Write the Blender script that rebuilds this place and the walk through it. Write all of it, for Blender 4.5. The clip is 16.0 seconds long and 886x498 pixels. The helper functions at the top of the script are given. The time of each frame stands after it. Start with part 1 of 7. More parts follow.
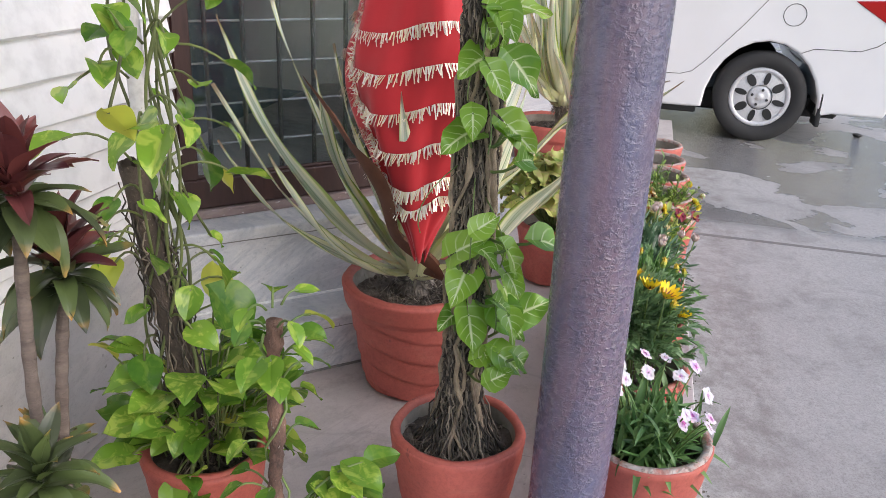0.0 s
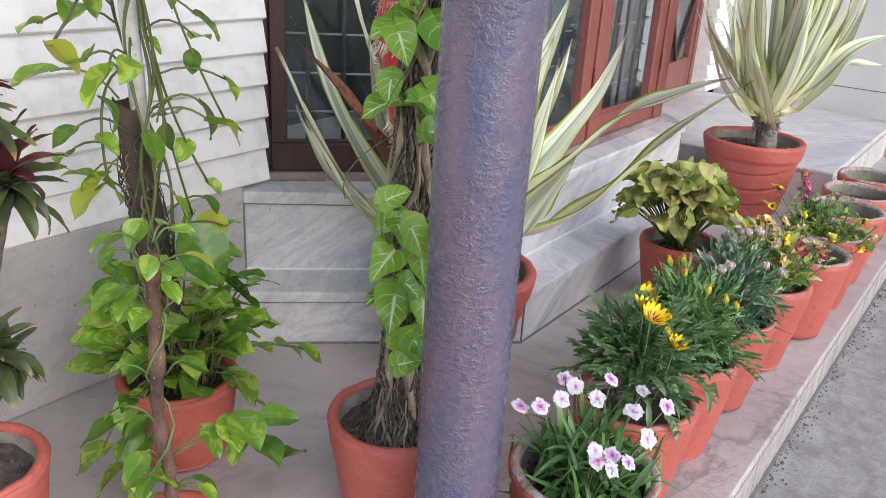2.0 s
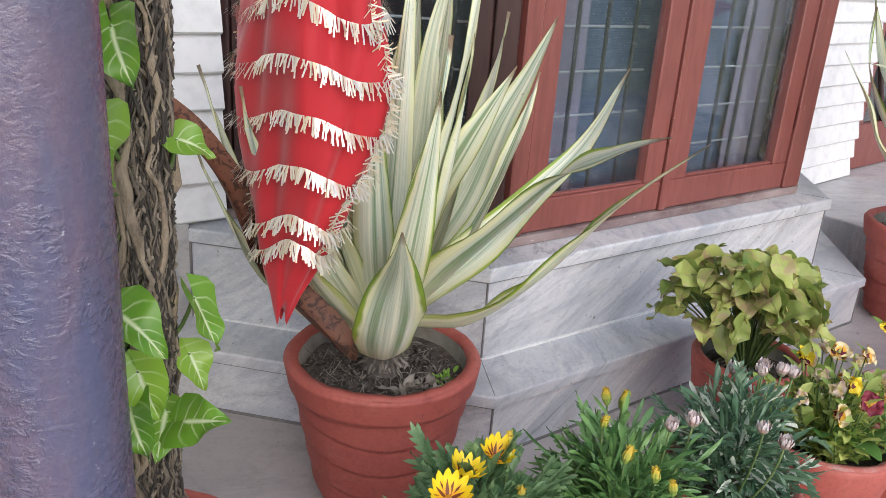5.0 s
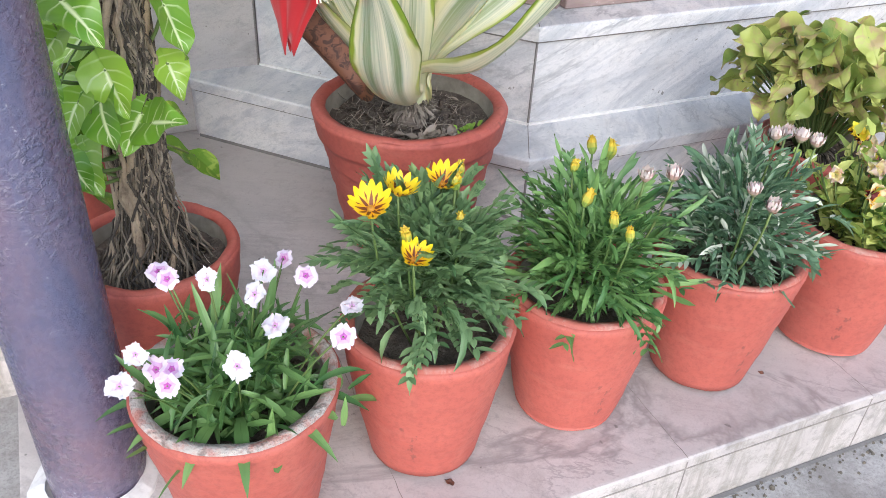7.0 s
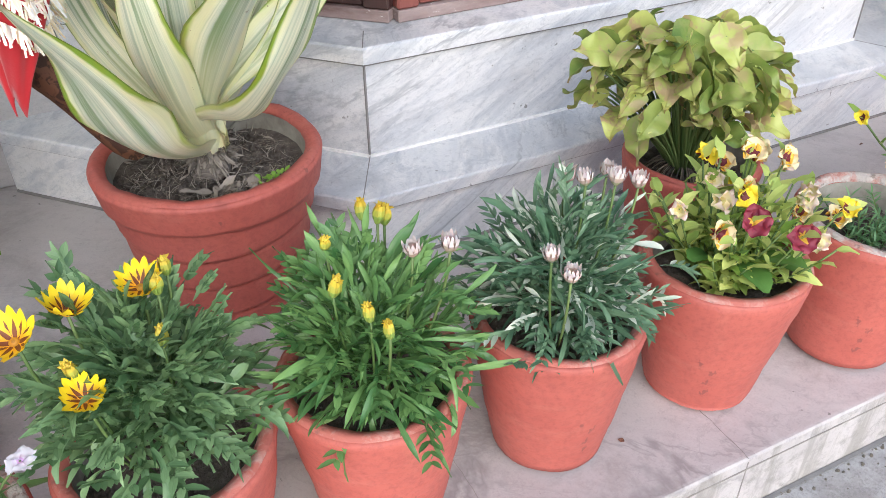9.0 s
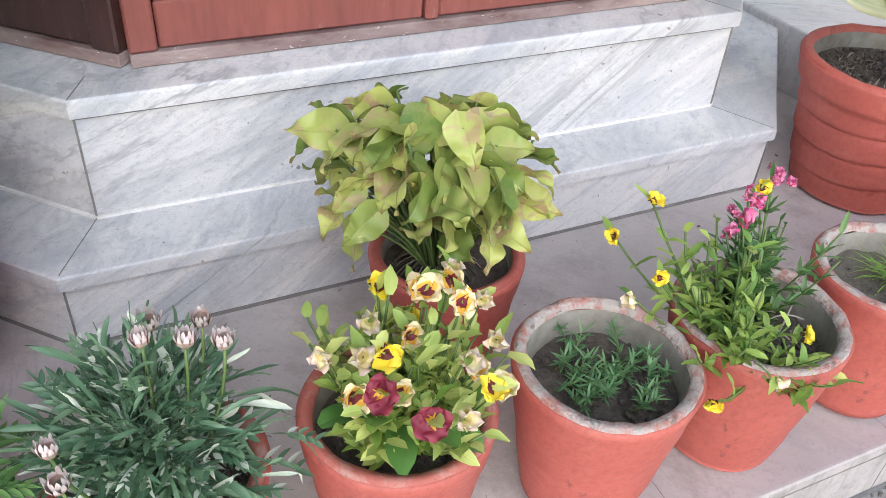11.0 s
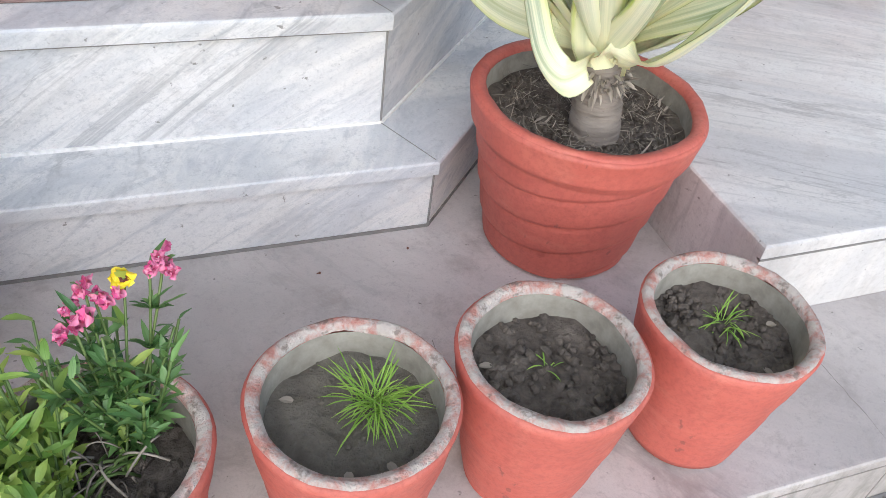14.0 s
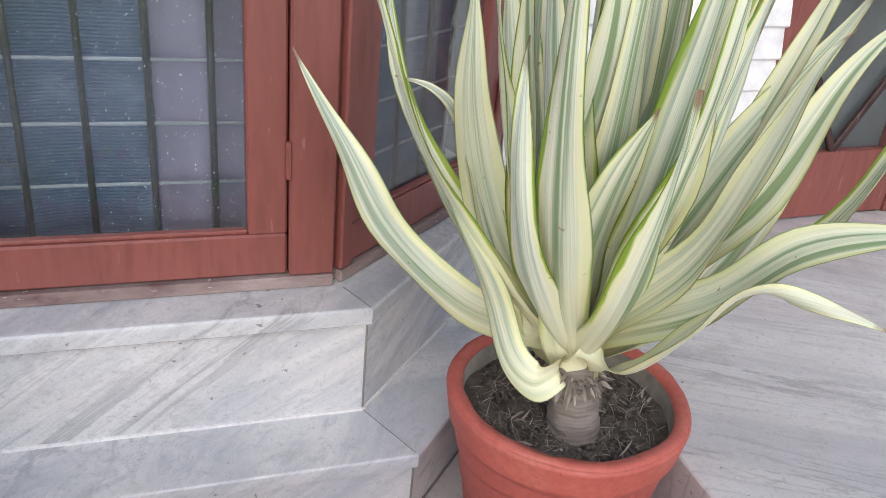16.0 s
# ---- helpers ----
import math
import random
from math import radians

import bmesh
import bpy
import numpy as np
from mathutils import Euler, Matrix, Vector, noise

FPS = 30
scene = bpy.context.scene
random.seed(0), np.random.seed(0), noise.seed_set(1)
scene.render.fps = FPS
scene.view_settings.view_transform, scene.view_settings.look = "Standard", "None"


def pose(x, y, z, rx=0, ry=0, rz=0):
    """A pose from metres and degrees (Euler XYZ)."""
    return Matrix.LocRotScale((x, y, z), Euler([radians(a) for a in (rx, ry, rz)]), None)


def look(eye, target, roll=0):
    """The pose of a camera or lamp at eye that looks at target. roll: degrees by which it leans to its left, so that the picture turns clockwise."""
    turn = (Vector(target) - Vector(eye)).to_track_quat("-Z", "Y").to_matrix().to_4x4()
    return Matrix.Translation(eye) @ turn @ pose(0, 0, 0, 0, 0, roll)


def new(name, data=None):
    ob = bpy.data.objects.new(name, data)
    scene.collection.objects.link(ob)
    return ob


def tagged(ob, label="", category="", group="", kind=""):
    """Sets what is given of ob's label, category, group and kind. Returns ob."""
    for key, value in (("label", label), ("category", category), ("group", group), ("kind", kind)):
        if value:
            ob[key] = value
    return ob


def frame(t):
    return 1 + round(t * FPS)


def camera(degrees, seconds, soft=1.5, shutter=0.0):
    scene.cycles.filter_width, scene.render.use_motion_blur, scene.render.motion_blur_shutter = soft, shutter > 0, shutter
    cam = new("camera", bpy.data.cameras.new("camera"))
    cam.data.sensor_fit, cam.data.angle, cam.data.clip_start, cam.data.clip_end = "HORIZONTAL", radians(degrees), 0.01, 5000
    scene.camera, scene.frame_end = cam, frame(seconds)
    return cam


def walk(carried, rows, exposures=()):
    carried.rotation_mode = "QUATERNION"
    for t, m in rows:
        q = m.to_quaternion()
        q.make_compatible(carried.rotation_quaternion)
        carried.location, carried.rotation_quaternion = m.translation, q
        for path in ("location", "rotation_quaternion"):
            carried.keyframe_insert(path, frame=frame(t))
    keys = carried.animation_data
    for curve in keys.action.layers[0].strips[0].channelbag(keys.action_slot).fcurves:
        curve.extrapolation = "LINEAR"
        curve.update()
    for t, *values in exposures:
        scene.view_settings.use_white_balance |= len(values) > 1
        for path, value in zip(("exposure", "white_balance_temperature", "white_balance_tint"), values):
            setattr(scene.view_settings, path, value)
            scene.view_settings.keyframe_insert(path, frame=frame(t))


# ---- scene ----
cam = camera(57.4, 16.0, soft=0.8)
PATH = [
    (0, (-2.238, -0.464, 1.198), (-0.422, -0.048, 0.47), 2.8),
    (0.5, (-2.176, -0.664, 1.185), (-0.4, -0.122, 0.442), 2.6),
    (1, (-2.031, -0.806, 1.151), (-0.265, -0.229, 0.41), 2.6),
    (1.5, (-1.955, -0.895, 1.169), (-0.262, -0.142, 0.417), 1.2),
    (2, (-1.906, -1.046, 1.147), (-0.392, 0.029, 0.405), 3.6),
    (2.5, (-1.865, -1.162, 1.135), (-0.409, -0.016, 0.383), 4.7),
    (3, (-1.839, -1.182, 1.178), (-0.39, 0.011, 0.489), 3.2),
    (3.5, (-1.712, -1.155, 1.161), (-0.256, 0.055, 0.517), 3.0),
    (3.7, (-1.634, -1.136, 1.152), (-0.154, 0.046, 0.509), 2.9),
    (5.8, (-0.807, -1.31, 1.061), (-0.018, 0.363, 0.3), 4.9),
    (6, (-0.778, -1.335, 1.047), (-0.027, 0.33, 0.232), 5.1),
    (6.5, (-0.827, -1.375, 1.014), (-0.119, 0.167, -0.044), 4.7),
    (7, (-0.839, -1.386, 1.015), (-0.148, 0.109, -0.12), 3.2),
    (7.5, (-0.798, -1.386, 1.007), (-0.095, 0.096, -0.137), 1.0),
    (8, (-0.677, -1.37, 1.009), (0.042, 0.099, -0.142), 0.4),
    (8.5, (-0.571, -1.341, 1.006), (0.144, 0.124, -0.153), 0.6),
    (9, (-0.459, -1.275, 0.998), (0.266, 0.186, -0.159), -0.5),
    (9.5, (-0.288, -1.248, 0.999), (0.472, 0.207, -0.144), 1.4),
    (9.7, (-0.197, -1.258, 1.013), (0.559, 0.2, -0.128), 4.2),
    (11.8, (0.307, -1.194, 1.072), (1.028, 0.22, -0.145), 4.1),
    (12, (0.394, -1.221, 1.078), (1.099, 0.201, -0.14), 5.0),
    (12.5, (0.558, -1.27, 1.074), (1.237, 0.146, -0.165), 6.7),
    (13, (0.712, -1.234, 1.043), (1.392, 0.158, -0.222), 5.8),
    (13.5, (0.868, -1.195, 1.049), (1.536, 0.18, -0.24), 5.6),
    (14, (1.075, -1.199, 1.067), (1.717, 0.176, -0.236), 8.7),
    (14.5, (1.192, -1.203, 1.112), (1.758, 0.229, -0.164), 7.9),
    (15, (1.212, -1.176, 1.155), (1.777, 0.404, 0.066), 6.2),
    (15.5, (1.205, -1.156, 1.182), (1.79, 0.488, 0.204), 5.9),
    (16, (1.194, -1.14, 1.198), (1.805, 0.548, 0.315), 5.8),
]
walk(cam, [(t, look(eye, target, roll)) for t, eye, target, roll in PATH],
     [(0, .54, 6450, 14), (1.2, .43, 6350, 13), (2.5, .40, 6300, 11), (3.5, .16, 6250, 10), (6, .54, 6200, 13), (6.6, .74, 6150, 11), (8, .75, 6150, 9), (9.5, .72, 6150, 9),
      (12, .58, 6150, 8), (13.5, .57, 6150, 7), (14.5, .56, 6200, 7), (16, .12, 6250, 11)])

# ---- world, sun, exposure ----
world = bpy.data.worlds.new("sky")
scene.world = world
world.use_nodes = True
wn = world.node_tree
sky = wn.nodes.new("ShaderNodeTexSky")
sky.sky_type = 'NISHITA'
sky.sun_disc = False
sky.sun_elevation, sky.sun_rotation = radians(29), radians(196)
sky.air_density, sky.dust_density = 1.0, 1.3
wn.links.new(sky.outputs[0], wn.nodes["Background"].inputs[0])
wn.nodes["Background"].inputs[1].default_value = 0.15
sun = new("sun", bpy.data.lights.new("sun", 'SUN'))
sun.data.energy, sun.data.angle, sun.data.color = 2.0, radians(80), (1.0, 0.96, 0.95)
sun.matrix_world = look((0, 0, 0), (0.25, 0.85, -0.50))


# ---- materials ----
class Mat:
    """A node material and short cuts to its nodes."""

    def __init__(self, name, rough=0.6, metal=0.0, spec=0.5):
        self.m = bpy.data.materials.new(name)
        self.m.use_nodes = True
        self.t = self.m.node_tree
        self.b = self.t.nodes["Principled BSDF"]
        self.b.inputs["Roughness"].default_value = rough
        self.b.inputs["Metallic"].default_value = metal
        self.b.inputs["Specular IOR Level"].default_value = spec

    def node(self, kind, **ins):
        n = self.t.nodes.new(kind)
        for k, v in ins.items():
            self.put(n, k.replace("_", " "), v)
        return n

    def put(self, n, key, v):
        if isinstance(v, bpy.types.NodeSocket):
            self.t.links.new(v, n.inputs[key])
        else:
            n.inputs[key].default_value = v

    def coords(self, which="Object", scale=(1, 1, 1), turn=(0, 0, 0)):
        c = self.node("ShaderNodeTexCoord")
        mp = self.node("ShaderNodeMapping", Vector=c.outputs[which])
        mp.inputs["Scale"].default_value = scale
        mp.inputs["Rotation"].default_value = [radians(a) for a in turn]
        return mp.outputs[0]

    def place(self, scale=(1, 1, 1), turn=(0, 0, 0)):
        c = self.node("ShaderNodeNewGeometry")
        mp = self.node("ShaderNodeMapping", Vector=c.outputs["Position"])
        mp.inputs["Scale"].default_value = scale
        mp.inputs["Rotation"].default_value = [radians(a) for a in turn]
        return mp.outputs[0]

    def noise(self, vec, scale, detail=4.0, rough=0.55, warp=0.0):
        n = self.node("ShaderNodeTexNoise", Vector=vec, Scale=scale, Detail=detail, Roughness=rough, Distortion=warp)
        return n.outputs[0]

    def ramp(self, fac, *stops):
        r = self.node("ShaderNodeValToRGB", Fac=fac)
        e = r.color_ramp.elements
        while len(e) < len(stops):
            e.new(0.5)
        for el, (p, c) in zip(e, stops):
            el.position = p
            el.color = (c, c, c, 1) if isinstance(c, (int, float)) else (*c, 1)
        return r.outputs[0]

    def mix(self, fac, a, b, mode='MIX'):
        n = self.t.nodes.new("ShaderNodeMix")
        n.data_type, n.blend_type = 'RGBA', mode
        for i, v in ((0, fac), (6, a), (7, b)):
            if isinstance(v, bpy.types.NodeSocket):
                self.t.links.new(v, n.inputs[i])
            else:
                n.inputs[i].default_value = v if i == 0 else (*v, 1)
        return n.outputs[2]

    def math(self, op, a, b=0.0):
        n = self.t.nodes.new("ShaderNodeMath")
        n.operation = op
        for i, v in ((0, a), (1, b)):
            if isinstance(v, bpy.types.NodeSocket):
                self.t.links.new(v, n.inputs[i])
            else:
                n.inputs[i].default_value = v
        return n.outputs[0]

    def rnd(self):
        return self.node("ShaderNodeObjectInfo").outputs["Random"]

    def island(self):
        return self.node("ShaderNodeNewGeometry").outputs["Random Per Island"]

    def uv(self):
        c = self.node("ShaderNodeTexCoord")
        s = self.node("ShaderNodeSeparateXYZ", Vector=c.outputs["UV"])
        return c.outputs["UV"], s.outputs[0], s.outputs[1]

    def done(self, colour, bump=None, strength=0.3, dist=0.01, rough=None):
        self.put(self.b, "Base Color", colour if isinstance(colour, bpy.types.NodeSocket) else (*colour, 1))
        if bump is not None:
            bn = self.node("ShaderNodeBump", Height=bump, Strength=strength, Distance=dist)
            self.t.links.new(bn.outputs[0], self.b.inputs["Normal"])
        if rough is not None:
            self.put(self.b, "Roughness", rough)
        return self.m


def marble(name, base, vein, warm, turn=(18, 30, 0), stretch=(0.7, 1.6, 5.0), dirt=0.35, cloud=(0.5, 0.53, 0.56), drips=False):
    """Weathered marble: slanting cloudy bands, ragged dark veins, fine grain, pits and stains."""
    k = Mat(name, 0.42)
    mp = k.node("ShaderNodeMapping", Vector=k.place((1, 1, 1), turn))
    mp.inputs["Scale"].default_value = stretch
    p = mp.outputs[0]
    a = k.noise(p, 1.3, 6, 0.62, 0.9)
    col = k.mix(k.ramp(a, (0.36, 0), (0.62, 1)), base, warm)
    bands = k.ramp(k.noise(p, 0.9, 7, 0.66, 1.2), (0.45, 0), (0.55, 0.6), (0.66, 0.9))
    col = k.mix(bands, col, cloud)
    col = k.mix(k.ramp(k.noise(p, 6.0, 7, 0.72, 0.9), (0.50, 0), (0.64, 0.62)), col, vein)
    where = k.ramp(k.noise(p, 0.6, 3, 0.5, 0.4), (0.46, 0.05), (0.62, 1))
    for size, warp, half, most in ((0.42, 1.2, 0.015, 0.85), (0.85, 1.6, 0.012, 0.6), (2.3, 1.6, 0.016, 0.32)):
        n = k.noise(p, size, 8, 0.6, warp)
        line = k.ramp(n, (0.5 - half, 0), (0.5, most), (0.5 + half * 0.6, 0))
        col = k.mix(k.math('MULTIPLY', line, where), col, tuple(v * 0.55 for v in vein))
    c = k.noise(k.place(), 1.3, 4)
    col = k.mix(k.ramp(c, (0.40, 0.0), (0.75, dirt)), col, tuple(v * 0.66 for v in warm))
    stain = k.noise(k.place(), 6.5, 7, 0.75, 0.4)
    col = k.mix(k.ramp(stain, (0.52, 0), (0.70, dirt * 0.75)), col, (0.27, 0.235, 0.215))
    fine = k.noise(k.place((1, 1, 1.5)), 75, 5, 0.8)
    col = k.mix(k.ramp(fine, (0.34, 0.38), (0.47, 0)), col, tuple(v * 0.65 for v in vein))
    col = k.mix(k.ramp(k.noise(k.place(), 260, 3, 0.7), (0.38, 0.14), (0.50, 0)), col, tuple(v * 0.6 for v in vein))
    specks = k.noise(k.place(), 42, 3, 0.6)
    col = k.mix(k.ramp(specks, (0.70, 0), (0.74, 0.7)), col, (0.12, 0.11, 0.10))
    if drips:
        up = k.node("ShaderNodeSeparateXYZ", Vector=k.node("ShaderNodeNewGeometry").outputs["Normal"]).outputs[2]
        side = k.math('SUBTRACT', 1.0, k.math('ABSOLUTE', up))
        run = k.ramp(k.noise(k.place((1, 1, 0.09)), 24, 5, 0.7), (0.50, 0), (0.62, 0.6))
        col = k.mix(k.math('MULTIPLY', run, side), col, (0.22, 0.20, 0.17))
        spots = k.ramp(k.noise(k.place(), 26, 6, 0.8), (0.50, 0), (0.62, 0.7))
        col = k.mix(k.math('MULTIPLY', spots, side), col, (0.24, 0.225, 0.20))
    shift = k.math('MULTIPLY', k.math('SUBTRACT', k.rnd(), 0.5), 0.14)
    bright = k.t.nodes.new("ShaderNodeHueSaturation")
    k.put(bright, "Color", col)
    k.put(bright, "Value", k.math('ADD', shift, 1.0))
    return k.done(bright.outputs[0], k.math('ADD', k.noise(k.place(), 60, 4, 0.7), specks), 0.10, 0.005,
                  k.ramp(k.noise(k.place(), 6, 4), (0.3, 0.3), (0.7, 0.58)))


M_STEP = marble("marble_step", (0.74, 0.74, 0.745), (0.40, 0.43, 0.48), (0.70, 0.695, 0.685), dirt=0.3, cloud=(0.44, 0.475, 0.525))
M_FLOOR = marble("marble_floor", (0.60, 0.56, 0.54), (0.42, 0.385, 0.38), (0.53, 0.485, 0.465), (0, 0, 40), (0.9, 2.0, 1.0), 0.9, (0.47, 0.44, 0.43), drips=True)
M_PLAT = marble("marble_landing", (0.72, 0.71, 0.70), (0.46, 0.455, 0.46), (0.64, 0.615, 0.60), (0, 0, 28), (0.8, 6.0, 1.0), 0.4, (0.53, 0.53, 0.545))
M_DADO = marble("marble_dado", (0.58, 0.57, 0.56), (0.40, 0.40, 0.41), (0.52, 0.50, 0.48), (20, 15, 0), (1.0, 1.5, 3.0), 0.6, (0.47, 0.47, 0.48))


def paint(name, col, col2, rough=0.5, scale=7.0, chips=None, metal=0.0, grain=(1, 1, 1), bump=0.15):
    k = Mat(name, rough, metal)
    a = k.noise(k.place(grain), scale, 5, 0.6)
    b = k.noise(k.place(grain), scale * 9, 4, 0.6)
    c = k.mix(k.ramp(a, (0.3, 0), (0.7, 1)), col, col2)
    c = k.mix(k.ramp(b, (0.30, 0.5), (0.55, 0)), c, tuple(v * 0.72 for v in col2))
    if chips:
        c = k.mix(k.ramp(b, (0.66, 0), (0.70, 0.8)), c, chips)
    return k.done(c, b, bump, 0.004, k.ramp(a, (0.3, rough * 0.85), (0.7, min(1, rough * 1.2))))


M_SIDING = paint("white_siding_paint", (0.86, 0.86, 0.86), (0.82, 0.82, 0.82), 0.5, 2.0, bump=0.06)
M_FRAME = paint("brown_red_frame_paint", (0.265, 0.085, 0.07), (0.195, 0.06, 0.05), 0.42, 6.0, (0.30, 0.15, 0.12), grain=(1, 1, 0.15))
# darker brown, for the left side window and the door's glazing bars
M_DARKFRAME = paint("dark_brown_frame_paint", (0.062, 0.026, 0.023), (0.034, 0.016, 0.015), 0.5, 8.0, (0.14, 0.09, 0.075), grain=(1, 1, 0.15), bump=0.3)
M_RAWWOOD = paint("weathered_sill_strip", (0.12, 0.06, 0.056), (0.34, 0.27, 0.255), 0.85, 16.0, (0.62, 0.60, 0.58), grain=(0.35, 0.35, 1), bump=0.8)
M_WALL = paint("plain_wall", (0.7, 0.69, 0.67), (0.62, 0.61, 0.6), 0.8)
M_IRON = paint("dark_iron_bar", (0.03, 0.032, 0.035), (0.06, 0.06, 0.06), 0.5, 20)
M_MORTAR = paint("grey_joint", (0.16, 0.155, 0.15), (0.25, 0.24, 0.23), 0.9, 30)
M_CEMENT = paint("worn_cement", (0.42, 0.40, 0.37), (0.55, 0.53, 0.5), 0.9, 18, (0.28, 0.26, 0.24), bump=0.5)

k = Mat("terracotta_paint", 0.62)
a = k.noise(k.coords("Object"), 5, 5)
b = k.noise(k.coords("Object"), 45, 4, 0.6)
c = k.mix(k.ramp(a, (0.3, 0), (0.7, 1)), (0.49, 0.125, 0.094), (0.40, 0.09, 0.068))
c = k.mix(k.ramp(k.noise(k.coords("Object", (1, 1, 0.25)), 9, 4), (0.55, 0), (0.75, 0.35)), c, (0.58, 0.22, 0.16))
c = k.mix(k.ramp(k.noise(k.coords("Object"), 13, 3), (0.70, 0), (0.74, 0.5)), c, (0.22, 0.04, 0.03))
c = k.mix(k.ramp(k.noise(k.coords("Object"), 75, 5, 0.75), (0.36, 0.45), (0.56, 0)), c, (0.30, 0.07, 0.055))
c = k.mix(k.ramp(k.noise(k.coords("Object", (1, 1, 0.6)), 22, 4, 0.7), (0.66, 0), (0.69, 0.6)), c, (0.17, 0.06, 0.05))
c = k.mix(k.ramp(k.noise(k.coords("Object", (1, 1, 3.0)), 6, 6, 0.7), (0.55, 0), (0.74, 0.32)), c, (0.56, 0.23, 0.175))
c = k.mix(k.ramp(k.noise(k.coords("Object"), 150, 4, 0.75), (0.34, 0.18), (0.48, 0)), c, (0.30, 0.065, 0.05))
hv = k.t.nodes.new("ShaderNodeHueSaturation")
k.put(hv, "Color", c)
k.put(hv, "Value", k.math('ADD', k.math('MULTIPLY', k.rnd(), 0.22), 0.9))
M_POT = k.done(hv.outputs[0], k.math('ADD', b, k.math('MULTIPLY', k.noise(k.coords("Object", (1, 1, 2.5)), 9, 4, 0.5), 2.0)), 0.30, 0.005)

k = Mat("worn_pot_rim", 0.85)
a = k.noise(k.coords("Object"), 34, 6, 0.7, 0.5)
c = k.mix(k.ramp(a, (0.38, 0), (0.56, 1)), (0.44, 0.20, 0.165), (0.46, 0.41, 0.375))
c = k.mix(k.ramp(k.noise(k.coords("Object"), 40, 4, 0.6), (0.50, 0), (0.66, 0.7)), c, (0.56, 0.51, 0.47))
c = k.mix(k.ramp(k.noise(k.coords("Object"), 60, 4), (0.57, 0), (0.66, 0.75)), c, (0.17, 0.13, 0.11))
M_RIM = k.done(c, k.math('ADD', a, k.noise(k.coords("Object"), 90, 4, 0.7)), 0.9, 0.006)
k = Mat("scuffed_pot_rim", 0.75)
a = k.noise(k.coords("Object"), 30, 6, 0.7, 0.5)
c = k.mix(k.ramp(a, (0.50, 0), (0.68, 0.75)), (0.43, 0.125, 0.095), (0.50, 0.33, 0.28))
c = k.mix(k.ramp(k.noise(k.coords("Object"), 55, 4, 0.6), (0.60, 0), (0.68, 0.6)), c, (0.20, 0.09, 0.07))
M_SCUFF = k.done(c, a, 0.6, 0.005)
k = Mat("pot_inside", 0.95)
a = k.noise(k.coords("Object"), 14, 5, 0.65)
M_INSIDE = k.done(k.mix(k.ramp(a, (0.35, 0), (0.65, 1)), (0.20, 0.18, 0.15), (0.36, 0.34, 0.29)), a, 0.4, 0.004)


def soil(name, dark, light):
    k = Mat(name, 0.95)
    a = k.noise(k.coords("Object"), 30, 6, 0.7)
    b = k.noise(k.coords("Object"), 110, 4, 0.7)
    c = k.mix(k.ramp(a, (0.35, 0), (0.68, 1)), dark, light)
    return k.done(c, k.math('ADD', a, k.math('MULTIPLY', b, 0.5)), 0.9, 0.012)


M_SOIL = soil("dark_soil", (0.06, 0.048, 0.04), (0.17, 0.142, 0.118))
M_SILT = soil("dry_silt_soil", (0.12, 0.105, 0.085), (0.19, 0.17, 0.14))

k = Mat("purple_column_paint", 0.33, 0.0, 0.75)
a = k.noise(k.place((1, 1, 0.30)), 6, 6, 0.65, 0.8)
b = k.noise(k.place((1, 1, 0.8)), 62, 6, 0.75, 0.4)
d = k.noise(k.place(), 120, 3, 0.6)
scab = k.ramp(k.noise(k.place((1, 1, 1.5)), 75, 4, 0.6, 0.4), (0.46, 0), (0.60, 1))
patch = k.ramp(k.noise(k.place((1, 1, 0.45)), 6, 4, 0.6), (0.47, 0.1), (0.58, 1))
flake = k.math('MULTIPLY', scab, patch)
c = k.mix(k.ramp(a, (0.38, 0), (0.60, 1)), (0.098, 0.102, 0.18), (0.165, 0.115, 0.158))
c = k.mix(k.ramp(b, (0.34, 0.3), (0.46, 0)), c, (0.07, 0.068, 0.12))
c = k.mix(k.math('MULTIPLY', flake, 0.5), c, (0.065, 0.068, 0.12))
c = k.mix(k.ramp(d, (0.69, 0), (0.73, 0.7)), c, (0.44, 0.44, 0.50))
M_COLUMN = k.done(c, k.math('ADD', flake, k.math('MULTIPLY', b, 0.35)), 0.45, 0.006, k.ramp(b, (0.4, 0.20), (0.65, 0.36)))

k = Mat("driveway_concrete", 0.7)
a = k.noise(k.place((1, 1, 1)), 0.9, 6, 0.6)
w = k.noise(k.place((1, 0.8, 1)), 1.3, 5, 0.55, 0.6)
f = k.noise(k.place(), 55, 6, 0.8)
px = k.node("ShaderNodeSeparateXYZ", Vector=k.place()).outputs[0]
c = k.mix(k.ramp(a, (0.3, 0), (0.7, 1)), (0.44, 0.43, 0.425), (0.56, 0.55, 0.54))
c = k.mix(k.ramp(f, (0.3, 0.45), (0.7, 0)), c, (0.2, 0.19, 0.18))
c = k.mix(k.ramp(k.noise(k.place(), 5, 6, 0.7, 0.5), (0.50, 0), (0.68, 0.55)), c, (0.23, 0.22, 0.21))
py = k.node("ShaderNodeSeparateXYZ", Vector=k.place()).outputs[1]
dirt = k.math('MULTIPLY', k.ramp(k.math('ADD', py, 2.0), (0.95, 0), (1.22, 1)), k.ramp(k.noise(k.place(), 11, 5, 0.7), (0.40, 0), (0.66, 0.6)))
c = k.mix(dirt, c, (0.20, 0.18, 0.165))
wet = k.math('MULTIPLY', k.ramp(w, (0.47, 0), (0.50, 1)), k.ramp(k.math('MULTIPLY', px, 0.1), (0.19, 0), (0.205, 1)))
